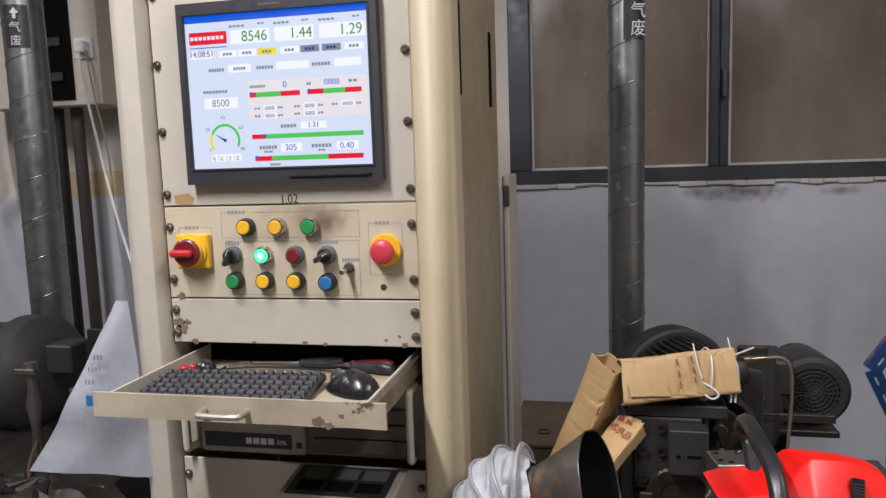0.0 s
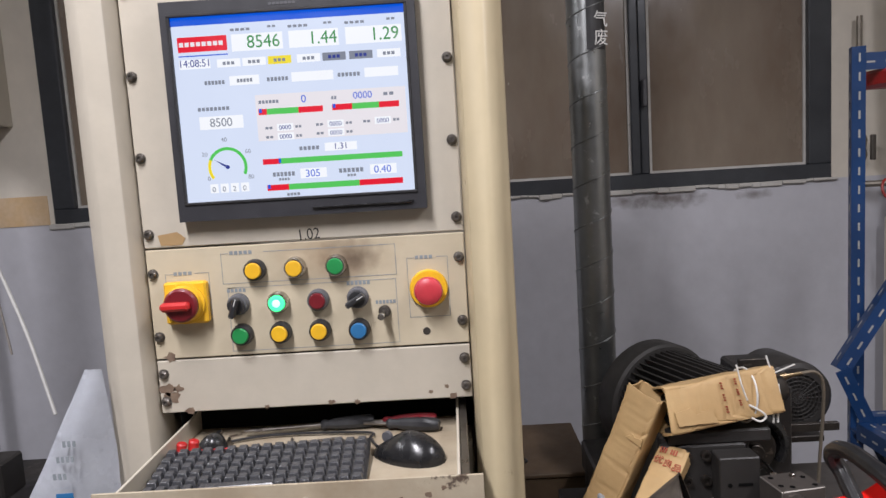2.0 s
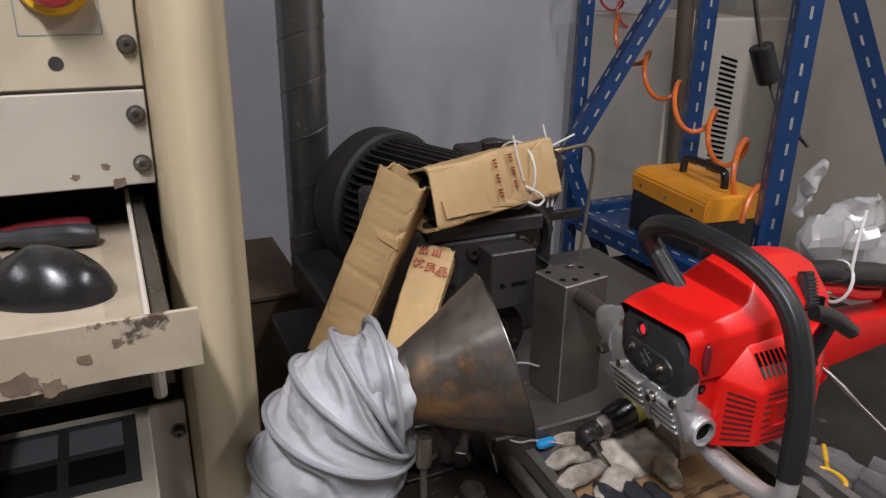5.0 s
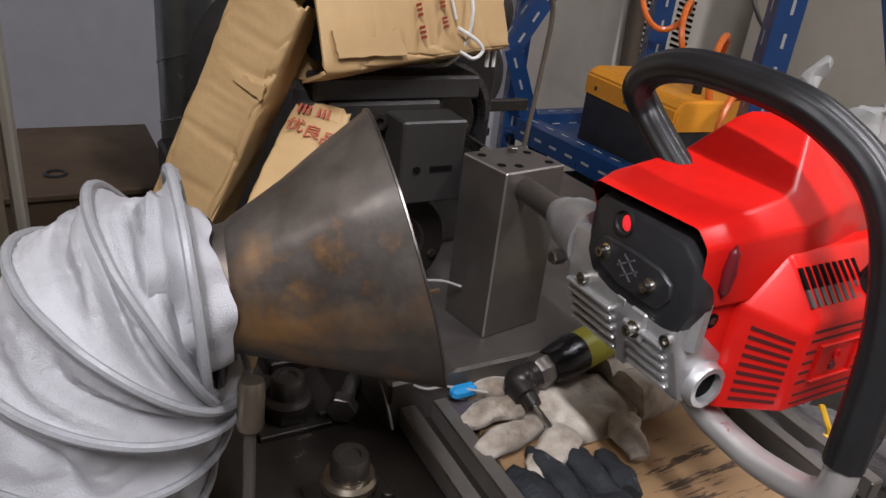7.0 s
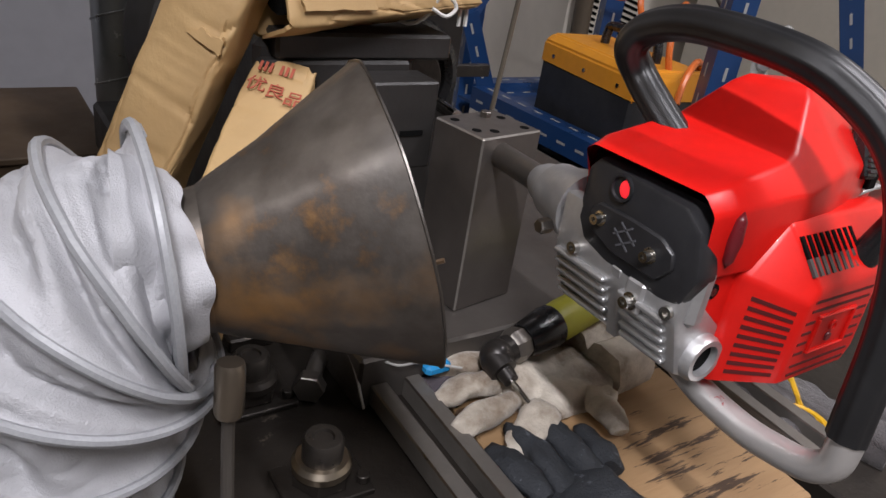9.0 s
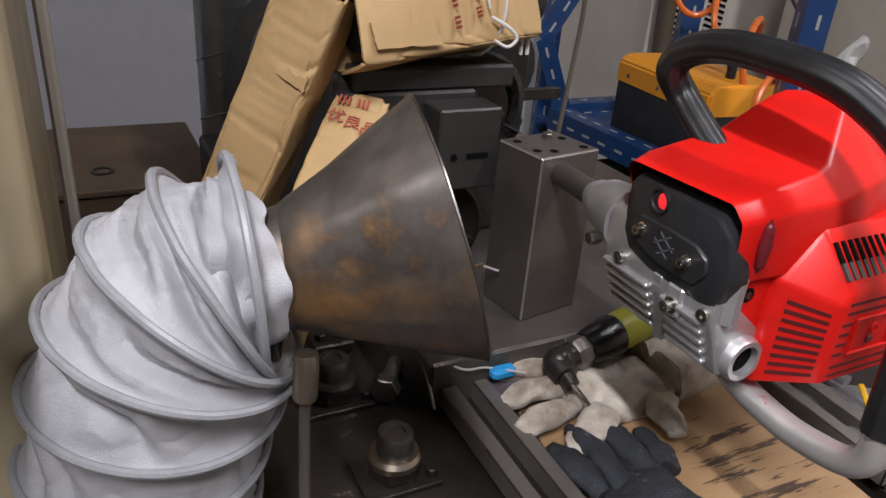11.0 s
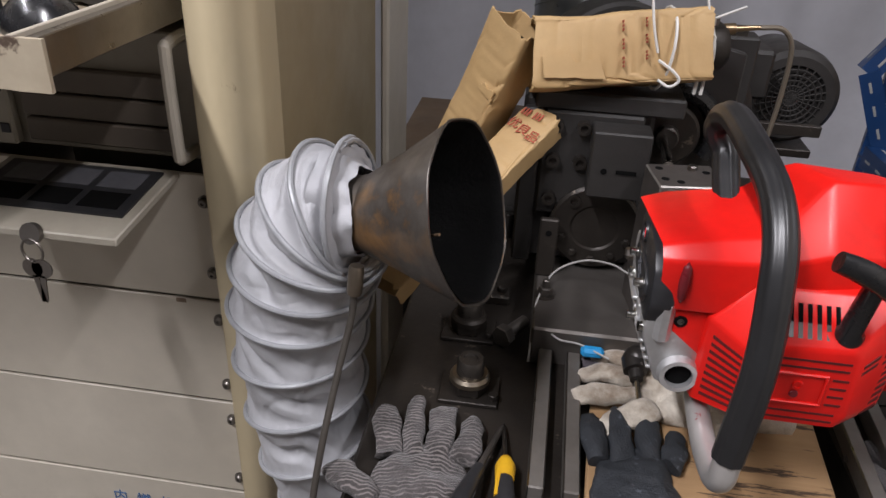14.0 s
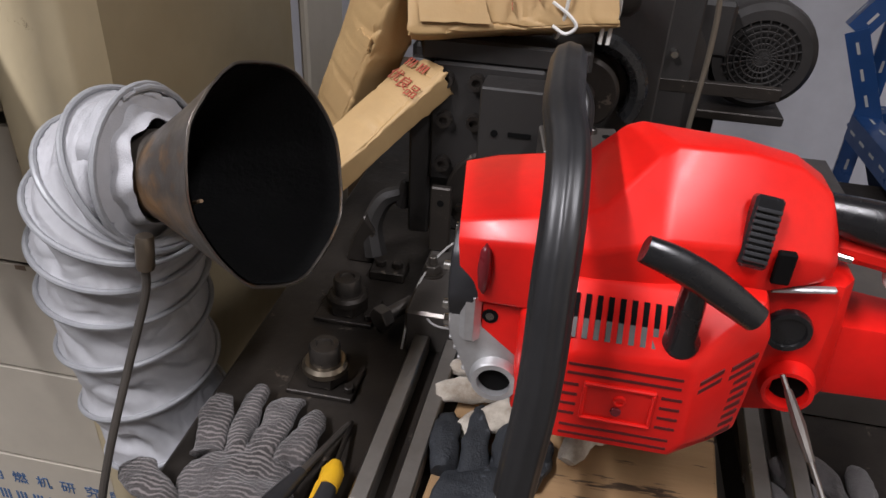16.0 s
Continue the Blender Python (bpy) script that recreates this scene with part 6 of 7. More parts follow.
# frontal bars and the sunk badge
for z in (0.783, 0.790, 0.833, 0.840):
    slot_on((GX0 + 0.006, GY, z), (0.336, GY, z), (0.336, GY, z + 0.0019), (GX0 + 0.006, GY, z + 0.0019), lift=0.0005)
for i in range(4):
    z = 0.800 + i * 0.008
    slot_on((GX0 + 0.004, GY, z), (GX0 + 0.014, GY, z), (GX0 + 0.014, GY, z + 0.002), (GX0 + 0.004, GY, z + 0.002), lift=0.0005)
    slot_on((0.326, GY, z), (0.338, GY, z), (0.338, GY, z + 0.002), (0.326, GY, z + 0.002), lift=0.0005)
fr4 = bmesh.new()
for a, b, c, d in ((0.279, 0.323, 0.799, 0.8013), (0.279, 0.323, 0.8265, 0.829), (0.279, 0.2813, 0.8013, 0.8265), (0.3207, 0.323, 0.8013, 0.8265)):
    bx(a, b, GY - 0.0022, GY + 0.001, c, d, 0.0008, fr4)
part("badge_frame", fr4, RED, st)
part("badge_dot", turned((0.302, GY, 0.817), (0.302, GY - 0.0016, 0.817), [(0, 0.0042), (1, 0.0038), (1, 0.0026), (0.2, 0.0024), (0.2, 0)], 14), RED, st)
part("badge_dot", turned((0.301, GY, 0.808), (0.301, GY - 0.0014, 0.808), [(0, 0.0036), (1, 0.003), (1, 0)], 14), MAROON, st)

# pull-start handle
ph = part("pull_start", turned((0.3310, 1.080, 0.856), (0.3270, 1.058, 0.918), [(0, 0.0115), (0.1, 0.0115), (0.18, 0.0085), (0.9, 0.0075), (1, 0.0085), (1, 0)], 20), BLACK_SHINE, en, "black pull-start grip")
part("grip", tube(smooth_path([(0.296, 1.056, 0.933), (0.311, 1.056, 0.928), (0.328, 1.056, 0.920), (0.346, 1.056, 0.909), (0.361, 1.056, 0.899)], 5), lambda u: 0.0066 + 0.0012 * math.sin(math.pi * u), 18, shape=lambda th, u: 1.0 + 0.22 * abs(math.cos(th)) ** 3 + 0.1 * abs(math.sin(th)) ** 6), BLACK_SHINE, ph)

# rear tank with cap and filler
tk = loft([[(0.384, 1.134, 0.766), (0.384, 1.134, 0.876), (0.384, 1.22, 0.876), (0.384, 1.22, 0.766)],
           [(0.432, 1.134, 0.774), (0.432, 1.134, 0.880), (0.432, 1.22, 0.880), (0.432, 1.22, 0.774)],
           [(0.450, 1.150, 0.784), (0.442, 1.150, 0.878), (0.442, 1.21, 0.878), (0.450, 1.21, 0.784)]], RED, "fuel_tank", en, 30, True, True, 0.004)
# black strip set in as the shade between housing and tank
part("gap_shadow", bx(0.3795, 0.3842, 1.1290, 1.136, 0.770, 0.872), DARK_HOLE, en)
part("tank_cap", turned((0.4060, 1.134, 0.8430), (0.4060, 1.128, 0.8430), [(0, 0.0155), (0.6, 0.0155), (1, 0.0145), (1, 0.0115), (0.7, 0.011), (0.7, 0)], 28), BLACK_SHINE, tk)
part("filler_rim", turned((0.4175, 1.135, 0.7990), (0.4160, 1.122, 0.7990), [(0, 0.0185), (0.5, 0.0180), (1, 0.0165), (1, 0.0135), (0.1, 0.0125), (0.1, 0)], 30), RED, tk)
part("filler_bore", cyl((0.4173, 1.1325, 0.7990), (0.4170, 1.1315, 0.7990), 0.0126, seg=24), DARK_HOLE, tk)
# rear handle: red lower loop, black trigger grip above
loft([[(0.442, 1.150, 0.780), (0.442, 1.150, 0.840), (0.442, 1.205, 0.840), (0.442, 1.205, 0.780)], [(0.50, 1.155, 0.778), (0.50, 1.155, 0.836), (0.50, 1.20, 0.836), (0.50, 1.20, 0.778)],
      [(0.60, 1.16, 0.785), (0.60, 1.16, 0.830), (0.60, 1.20, 0.830), (0.60, 1.20, 0.785)], [(0.645, 1.165, 0.825), (0.632, 1.165, 0.865), (0.632, 1.195, 0.865), (0.645, 1.195, 0.825)]], RED, "rear_guard", en, 30, True, True, 0.005)
part("rear_grip", tube(smooth_path([(0.412, 1.165, 0.915), (0.450, 1.165, 0.910), (0.500, 1.168, 0.898), (0.560, 1.17, 0.885), (0.62, 1.175, 0.865), (0.645, 1.175, 0.84)], 6), lambda u: 0.013 + 0.004 * math.sin(u * 3), 14), BLACK_SHINE, en, "black rear grip")
part("throttle_lever", tube(smooth_path([(0.425, 1.165, 0.893), (0.47, 1.165, 0.885), (0.52, 1.168, 0.868), (0.56, 1.17, 0.862)], 5), 0.009, 10), RED, en)
part("throttle_pin", cyl((0.416, 1.142, 0.898), (0.431, 1.140, 0.896), 0.0025, seg=10), CHROME, en)
wire_tie = part("tie_wrap", tube(ring_about((0.475, 1.166, 0.893), (0.95, 0, -0.25), 0.020, 0.026), 0.0022, 6, True), TIE, en, "white cable tie on the grip")
part("tie_tail", tube(smooth_path([(0.475, 1.15, 0.915), (0.482, 1.155, 0.95), (0.492, 1.16, 0.985)], 4), 0.0020, 6), TIE, wire_tie)

# wrap-round front handle: black grip over a bent tube
HX = 0.246
loop = [(1.192, 0.905), (1.215, 0.920), (1.240, 0.938), (1.246, 0.957), (1.232, 0.974), (1.190, 0.985), (1.120, 0.983), (1.082, 0.970), (1.052, 0.950), (1.032, 0.918), (1.017, 0.860), (1.009, 0.784)]
part("handle_grip", tube(smooth_path([(HX - 0.010 * max(0.0, min(1.0, (y - 1.07) / 0.06)) * (z > 0.95) + 0.006 * max(0.0, min(1.0, (z - 0.784) / 0.05)), y, z) for y, z in loop], 8), 0.0120, 72, shape=lambda th, u: 1.0 + 0.030 * math.cos(9 * th)), GRIP, en, "ribbed black rubber handle grip", sharp=60)
low = [(1.0098, 0.794), (1.0082, 0.777), (1.0100, 0.763), (1.0220, 0.7515), (1.045, 0.746), (1.070, 0.744), (1.105, 0.748), (1.130, 0.757), (1.145, 0.772)]
part("handle_tube", tube(smooth_path([(HX, y, z) for y, z in low], 8), 0.0104, 20), mat("scuffed_white_tube", (0.62, 0.60, 0.58), 0.35, 0.6, wear=(0.45, 0.12, 0.12), wear_at=0.66, wear_scale=40), en, "bent aluminium handle tube")
# clutch side: silver coupling to the shaft
cp = part("coupling", turned((0.216, 1.220, 0.840), (0.240, 1.306, 0.829), [(0, 0), (0, 0.030), (0.25, 0.028), (0.45, 0.0245), (0.62, 0.0235), (0.66, 0.020), (0.88, 0.0175), (1, 0.0135), (1, 0)], 28), ALU, en, "cast silver clutch coupling")
part("coupling_bolt", cyl((0.192, 1.236, 0.826), (0.180, 1.236, 0.826), 0.006, seg=6, ch=0.001), STEEL, cp)

# ---- things on the bench ----
board = thing("plywood_board", (0.29, 1.17, BZ), "oil-stained plywood board under the engine", "board")
part("sheet", merge(None, bx(-0.125, 0.125, -0.125, 0.125, 0, 0.012, 0.002), pose(0.297, 1.200, BZ, 0, 0, -4)), WOOD, board)
part("strip", merge(None, bx(-0.125, 0.125, -0.012, 0.012, 0, 0.012, 0.002), pose(0.290, 1.058, BZ, 0, 0, -4)), WOOD, board)


def finger(bm, base, ang, length, w, z, curl=0.0):
    d = Vector((math.cos(radians(ang)), math.sin(radians(ang)), 0))
    pts = [Vector(base) + d * (length * i / 6) + Vector((0, 0, z + 0.004 * math.sin(i / 6 * 3.1) + curl * (i / 6) ** 2)) for i in range(7)]
    tube(pts, lambda u: w * (1.0 if u < 0.7 else 0.92 if u < 0.9 else 0.62), 14, bm=bm, shape=lambda th, u: 1.0 - 0.5 * abs(math.cos(th)))
    return bm


def glove(m, label, material, spread=1.0, cuff=None, seed=1.0, scale=1.0, puff=1.0, thumb=True):
    g = thing("work_glove", m, label, "glove", "work gloves on the bench")
    t = bmesh.new()
    bmesh.ops.create_uvsphere(t, u_segments=28, v_segments=14, radius=1)
    for v in t.verts:
        x, y, z = v.co
        v.co = Vector((x * 0.046 * (1 - 0.08 * y), y * 0.058, max(z, -0.15) * 0.013 + 0.003))
    f = bmesh.new()
    for bx_, a, ln in ((-0.034, 90 + 16 * spread, 0.062), (-0.012, 90 + 4 * spread, 0.075), (0.012, 90 - 5 * spread, 0.072), (0.034, 90 - 17 * spread, 0.055)):
        finger(f, (bx_, 0.034, 0), a, ln, 0.0128, 0.007)
    if thumb:
        finger(f, (-0.036, -0.02, 0), 150, 0.055, 0.0135, 0.010)
    merge(t, f)
    bmesh.ops.subdivide_edges(t, edges=t.edges[:], cuts=1, use_grid_fill=True)
    rough_up(t, 0.0065 * puff, 30, seed)
    rough_up(t, 0.0022 * puff, 90, seed)
    for v in t.verts:
        v.co.z = max(0.0, v.co.z * puff)
    t.transform(Matrix.Scale(scale, 4))
    part("palm", t, material, g, local=True, sharp=80)
    c = tube([(0, -0.045, 0.010), (0, -0.065, 0.010), (0, -0.092, 0.010)], 0.042, 24, shape=lambda th, u: (0.26 + 0.74 * abs(math.sin(th)) ** 0.8) * (1 + 0.03 * math.sin(14 * th)))
    rough_up(c, 0.003, 40, seed + 2)
    c.transform(Matrix.Scale(scale, 4))
    part("cuff", c, cuff or material, g, local=True, sharp=80)
    return g


# striped knit: pale ridges across the yarn
KNIT_STRIPE = add_stripes(mat("striped_grey_knit", (0.075, 0.066, 0.064), 0.95, col2=(0.022, 0.018, 0.016), scale=30, amount=0.5, bump=1.0, bump_scale=400, sheen=0.2), (0.27, 0.24, 0.23), 64, 6.0, "Y", 0.6)
glove(pose(0.004, 1.098, BZ, 0, 0, 4), "striped grey knitted work glove with soiled fingers", KNIT_STRIPE, 0.55, seed=3.0, scale=1.16, puff=1.15)
glove(pose(0.218, 1.126, BZ + 0.012, 0, 0, 0), "black rubber-coated work glove lying flat", NITRILE, 0.75, seed=7.0, scale=1.06, puff=1.1, thumb=False)
glove(pose(0.284, 1.286, BZ + 0.012, 0, 0, 96), "soiled cream cotton glove under the grinder", COTTON, 1.25, seed=12.0, scale=1.2, puff=1.2)
rag = bx(0.16, 0.34, 1.325, 1.345, BZ, BZ + 0.022)
bmesh.ops.subdivide_edges(rag, edges=rag.edges[:], cuts=8, use_grid_fill=True)
rough_up(rag, 0.012, 28, 4.0)
for v in rag.verts:
    v.co.z = max(v.co.z, BZ)
    v.co.y = min(v.co.y, 1.334)
solo("shop_rag", rag, RAG, "crumpled purple-grey rag against the base plate", "rag", sharp=80)
glove(pose(0.535, 1.16, BZ, 0, 0, 20), "dark soiled knitted glove beside the rail", KNIT, 1.0, seed=15.0)

# angle air grinder
gr = thing("die_grinder", (0.24, 1.29, BZ + 0.03), "black and yellow right-angle air grinder on a glove", "grinder")
g0, g1 = Vector((0.222, 1.300, BZ + 0.052)), Vector((0.350, 1.319, BZ + 0.070))
dg = (g1 - g0)
GRIND_HEAD = mat("rubbed_black_casting", (0.05, 0.045, 0.042), 0.35, 0.6, col2=(0.02, 0.018, 0.017), scale=30, amount=0.7, wear=(0.30, 0.27, 0.24), wear_at=0.60, wear_scale=60, wear_soft=0.1)
part("barrel", turned(g0 + dg * 0.30, g0 + dg * 0.62, [(0, 0), (0, 0.0165), (0.12, 0.0185), (0.85, 0.0222), (1, 0.0215), (1, 0)], 28), BLACK_SHINE, gr)
part("yellow_sleeve", turned(g0 + dg * 0.62, g0 + dg * 1.25, [(0, 0), (0, 0.0205), (0.2, 0.0212), (1, 0.020), (1, 0)], 24), mat("olive_yellow_rubber", (0.42, 0.40, 0.04), 0.5), gr)
part("collar", turned(g0 + dg * 0.16, g0 + dg * 0.30, [(0, 0), (0, 0.0155), (0.2, 0.0178), (0.8, 0.0178), (1, 0.0155), (1, 0)], 8), STEEL_DARK, gr)
part("head", ball(g0 + Vector((0.004, 0, 0)), 0.0175, 0.0165, 0.0175, 24, 14, turned(g0, g0 + dg * 0.2, [(0, 0), (0, 0.015), (1, 0.0145), (1, 0)], 20)), GRIND_HEAD, gr)
tip = Vector((0.229, 1.205, BZ + 0.024))
dt = (tip - g0)
part("collet", turned(g0, g0 + dt * 0.30, [(0, 0), (0, 0.0150), (0.6, 0.0140), (0.62, 0.009), (1, 0.0075), (1, 0)], 16), GRIND_HEAD, gr)
part("bit", turned(g0 + dt * 0.28, tip, [(0, 0), (0, 0.0032), (0.95, 0.0032), (1, 0.002), (1, 0)], 10), CHROME, gr)

# screwdriver and pliers lying on the striped glove
sdv = thing("screwdriver", (0.08, 1.15, BZ), "yellow and black screwdriver lying on the bench", "screwdriver")
a0, a1 = Vector((0.088, 1.060, BZ + 0.018)), Vector((0.085, 1.138, BZ + 0.018))
part("handle", turned(a0, a1, [(0, 0), (0, 0.009), (0.1, 0.0115), (0.5, 0.0105), (0.75, 0.0085), (0.9, 0.0095), (1, 0.008), (1, 0)], 12), BLACK_PL, sdv)
part("collar", turned(a1 - (a1 - a0) * 0.26, a1 + (a1 - a0) * 0.10, [(0, 0), (0, 0.0098), (0.6, 0.0108), (1, 0.006), (1, 0)], 12), YELLOW, sdv)
part("yellow_stripe", tube([a0 + Vector((-0.009, 0.03, 0.006)), a0.lerp(a1, 0.7) + Vector((-0.007, 0, 0.006)), a1 + Vector((-0.004, -0.01, 0.006))], 0.0025, 6), YELLOW, sdv)
part("shaft", turned(a1, a1 + Vector((-0.006, 0.072, -0.012)), [(0, 0), (0, 0.0024), (0.95, 0.0024), (1, 0.0015), (1, 0)], 8), STEEL, sdv)
pl = thing("screwdriver", (0.05, 1.1, BZ), "black-handled screwdriver lying across the glove", "screwdriver")
b0, b1 = Vector((0.040, 1.050, BZ + 0.032)), Vector((0.078, 1.205, BZ + 0.008))
part("handle", turned(b0, b0.lerp(b1, 0.5), [(0, 0), (0, 0.009), (0.2, 0.010), (0.6, 0.0085), (1, 0.006), (1, 0)], 12), BLACK_PL, pl)
part("shaft", turned(b0.lerp(b1, 0.48), b1, [(0, 0), (0, 0.0038), (0.9, 0.0034), (1, 0.002), (1, 0)], 10), STEEL_DARK, pl)
# thin white wire with a blue clip
ww = thing("signal_wire", (0.17, 1.36, BZ), "thin grey wire with a blue clip", "wire")
part("wire", tube(smooth_path([(0.216, 1.415, 0.700), (0.195, 1.430, 0.703), (0.160, 1.446, 0.695), (0.124, 1.447, 0.672), (0.104, 1.395, 0.656), (0.101, 1.350, 0.640), (0.100, 1.322, 0.612)], 6), 0.0014, 6), mat("pale_wire", (0.45, 0.44, 0.42), 0.5), ww)
part("branch", tube(smooth_path([(0.104, 1.378, 0.648), (0.130, 1.330, 0.648), (0.160, 1.330, 0.642), (0.195, 1.310, 0.640)], 6), 0.0013, 6), bpy.data.materials["pale_wire"], ww)
part("blue_clip", bx(0.162, 0.190, 1.318, 1.332, BZ + 0.030, BZ + 0.043, 0.004), mat("bright_blue_plastic", (0.02, 0.30, 0.65), 0.4), ww)
solo("steel_offcut", merge(None, bx(-0.03, 0.03, -0.02, 0.02, 0, 0.006, 0.001), pose(0.60, 1.10, BZ, 0, 0, 12)), STEEL_DARK, "flat steel offcut on the bench", "offcut")
ro = thing("dipstick_rod", (0.42, 1.09, 0.7), "thin steel rod poking into the tank filler", "rod")
part("rod", tube([(0.407, 1.116, 0.818), (0.440, 1.03, 0.760), (0.49, 0.92, 0.70)], 0.0018, 8), STEEL, ro)
part("sleeve", turned((0.410, 1.108, 0.813), (0.424, 1.072, 0.788), [(0, 0), (0, 0.0026), (0.5, 0.0042), (1, 0.0026), (1, 0)], 8), STEEL_DARK, ro)
yl = thing("yellow_ring_tool", (0.51, 1.13, BZ), "yellow-handled tool with a ring end", "tool")
part("ring", tube([(0.508 + 0.014 * math.cos(a), 1.135 + 0.02 * math.sin(a), BZ + 0.012) for a in np.linspace(0, 2 * math.pi, 18, endpoint=False)], 0.004, 8, True), YELLOW, yl)
part("stem", tube([(0.52, 1.15, BZ + 0.012), (0.56, 1.19, BZ + 0.012)], 0.004, 8), YELLOW, yl)

# ---- spiral duct behind the motor ----
def spiral_duct(x, y, r, z0, z1, label, pitch=0.115, lean=0.0):
    d = thing("spiral_duct", (x, y, z0), label, "duct")
    part("tube", tube([(x + lean * (z - z0), y, z) for z in np.linspace(z0, z1, 14)], r, 40, caps=False), GALV, d)
    n = int((z1 - z0) / pitch * 28)
    pts = []
    for i in range(n + 1):
        z = z0 + (z1 - z0) * i / n
        a = 2 * math.pi * (z - z0) / pitch
        pts.append((x + lean * (z - z0) + (r + 0.0006) * math.cos(a), y + (r + 0.0006) * math.sin(a), z))
    part("seam", tube(pts, 0.0018, 6), GALV, d)
    return d


dct = spiral_duct(0.098, 2.28, 0.052, 0.0, TOP, "galvanised spiral duct with a black flow label, beside the window")
lbl = part("flow_label", prism([(0.098 + 0.0535 * math.sin(a), 2.28 - 0.0535 * math.cos(a)) for a in np.linspace(-0.15, 1.0, 8)] + [(0.098 + 0.0525 * math.sin(a), 2.28 - 0.0525 * math.cos(a)) for a in np.linspace(1.0, -0.15, 8)], "z", 1.70, 1.86), BLACK_PL, dct, "black label with white characters")
for i, ch in enumerate("气废"):
    letters("lettering", ch, pose(0.109, 2.2243, 1.762 - i * 0.048, 90, 0, 24), 0.046, WHITE_PL, lbl)

# ---- wooden crate behind the hose ----
bxp = thing("plywood_box", (-0.09, 2.3, 0.2), "dark plywood box behind the hose, with a finger hole", "box")
PLY = mat("dark_plywood", (0.15, 0.10, 0.06), 0.6, col2=(0.09, 0.06, 0.035), scale=6, bump=0.2)
part("body", bx(-0.232, 0.038, 2.115, 2.485, 0.22, 0.553, 0.003), PLY, bxp)
part("lid", bx(-0.237, 0.043, 2.110, 2.490, 0.554, 0.566, 0.002), PLY, bxp)
part("finger_hole", tube([(-0.145 + 0.017 * math.cos(a), 2.206 + 0.017 * math.sin(a), 0.5665) for a in np.linspace(0, 2 * math.pi, 18, endpoint=False)], 0.0035, 6, True), BLACK_PL, bxp)
solo("box_stand", bx(-0.22, 0.03, 2.12, 2.48, 0.0, 0.22), IRON, "dark stand under the plywood box", "stand")

# ---- blue slotted-angle rack ----
rk = thing("slotted_rack", (1.1, 2.1, 0), "blue enamelled slotted-angle shelf rack", "rack")


def angle_bar(p0, p1, w, facing, name="post", slots=True, other=None):
    """Slotted angle from p0 to p1: one flange towards facing, one across it."""
    p0, p1 = Vector(p0), Vector(p1)
    d = (p1 - p0)
    ln = d.length
    d.normalize()
    f = Vector(facing)
    f = (f - d * f.dot(d)).normalized()
    s = d.cross(f).normalized()
    m = Matrix(((*s, 0), (*f, 0), (*d, 0), (0, 0, 0, 1))).transposed()
    m.translation = p0
    t = bx(-w / 2, w / 2, -0.001, 0.001, 0, ln)
    bx(-w / 2, -w / 2 + 0.002, -w, 0.0, 0, ln, bm=t)
    merge(None, t, m)
    b = part(name, t, BLUE_PAINT, rk)
    n = int(ln / 0.05)
    for i in range(n):
        z = 0.02 + i * 0.05
        q = bx(0.002 - 0.0024, 0.002 + 0.0024, 0.0008, 0.0016, z, z + 0.022)
        q2 = bx(-w / 2 - 0.0008, -w / 2 - 0.0002, -w * 0.55 - 0.0024, -w * 0.55 + 0.0024, z, z + 0.022)
        for sl in (q, q2):
            merge(None, sl, m)
            part("slot", sl, SLOT, b)
    return b


V = Vector
angle_bar((0.80, 2.20, 0.0), (0.80, 2.20, 1.66), 0.034, (-0.3, -1, 0))
angle_bar((0.706, 2.10, 0.812), (1.22, 2.10, 1.60), 0.038, (-0.2, -1, 0), "brace")
angle_bar((0.704, 2.094, 0.816), (0.884, 2.094, 0.429), 0.038, (-0.2, -1, 0), "brace")
angle_bar((1.03, 2.03, 0.0), (1.03, 2.03, 1.66), 0.040, (-0.5, -1, 0))
angle_bar((0.86, 1.60, 0.0), (0.86, 1.60, 1.66), 0.042, (-0.6, -1, 0))
angle_bar((0.80, 2.20, 1.62), (1.30, 2.20, 1.62), 0.045, (0, -1, 0), "beam")
angle_bar((0.745, 2.10, 0.645), (0.765, 1.62, 0.645), 0.045, (-1, 0, 0), "beam")
angle_bar((0.80, 2.20, 0.62), (1.10, 2.20, 0.62), 0.045, (0, -1, 0), "beam")
angle_bar((0.88, 1.58, 1.28), (1.24, 1.58, 0.78), 0.042, (-0.6, -1, 0), "brace")
part("shelf", bx(0.77, 1.05, 1.64, 2.18, 0.618, 0.624), BLUE_PAINT, rk)
solo("red_tray", bx(0.86, 1.2, 2.12, 2.3, 1.55, 1.60, 0.01), RED_DULL, "dark red tray hung under the rack's top", "tray")

# orange-topped case on the shelf
pm = pose(0.905, 1.855, 0.624, 0, 0, -6)
pump = thing("analyser_case", pm, "orange-topped black portable analyser with a carry handle", "instrument case")
part("base", bx(-0.085, 0.085, -0.142, 0.142, 0, 0.130, 0.006), BLACK_PL, pump, local=True)
lid = bmesh.new()
lr = [[(-0.087, -0.144, 0.122), (0.087, -0.144, 0.122), (0.087, 0.144, 0.122), (-0.087, 0.144, 0.122)], [(-0.087, -0.144, 0.165), (0.087, -0.144, 0.165), (0.087, 0.144, 0.165), (-0.087, 0.144, 0.165)], [(-0.070, -0.140, 0.180), (0.070, -0.140, 0.180), (0.070, 0.140, 0.180), (-0.070, 0.140, 0.180)]]
R = [[lid.verts.new(p) for p in r] for r in lr]
for a, b in zip(R, R[1:]):
    for i in range(4):
        lid.faces.new((a[i], a[(i + 1) % 4], b[(i + 1) % 4], b[i]))
lid.faces.new(R[-1])
lid.faces.new(R[0][::-1])
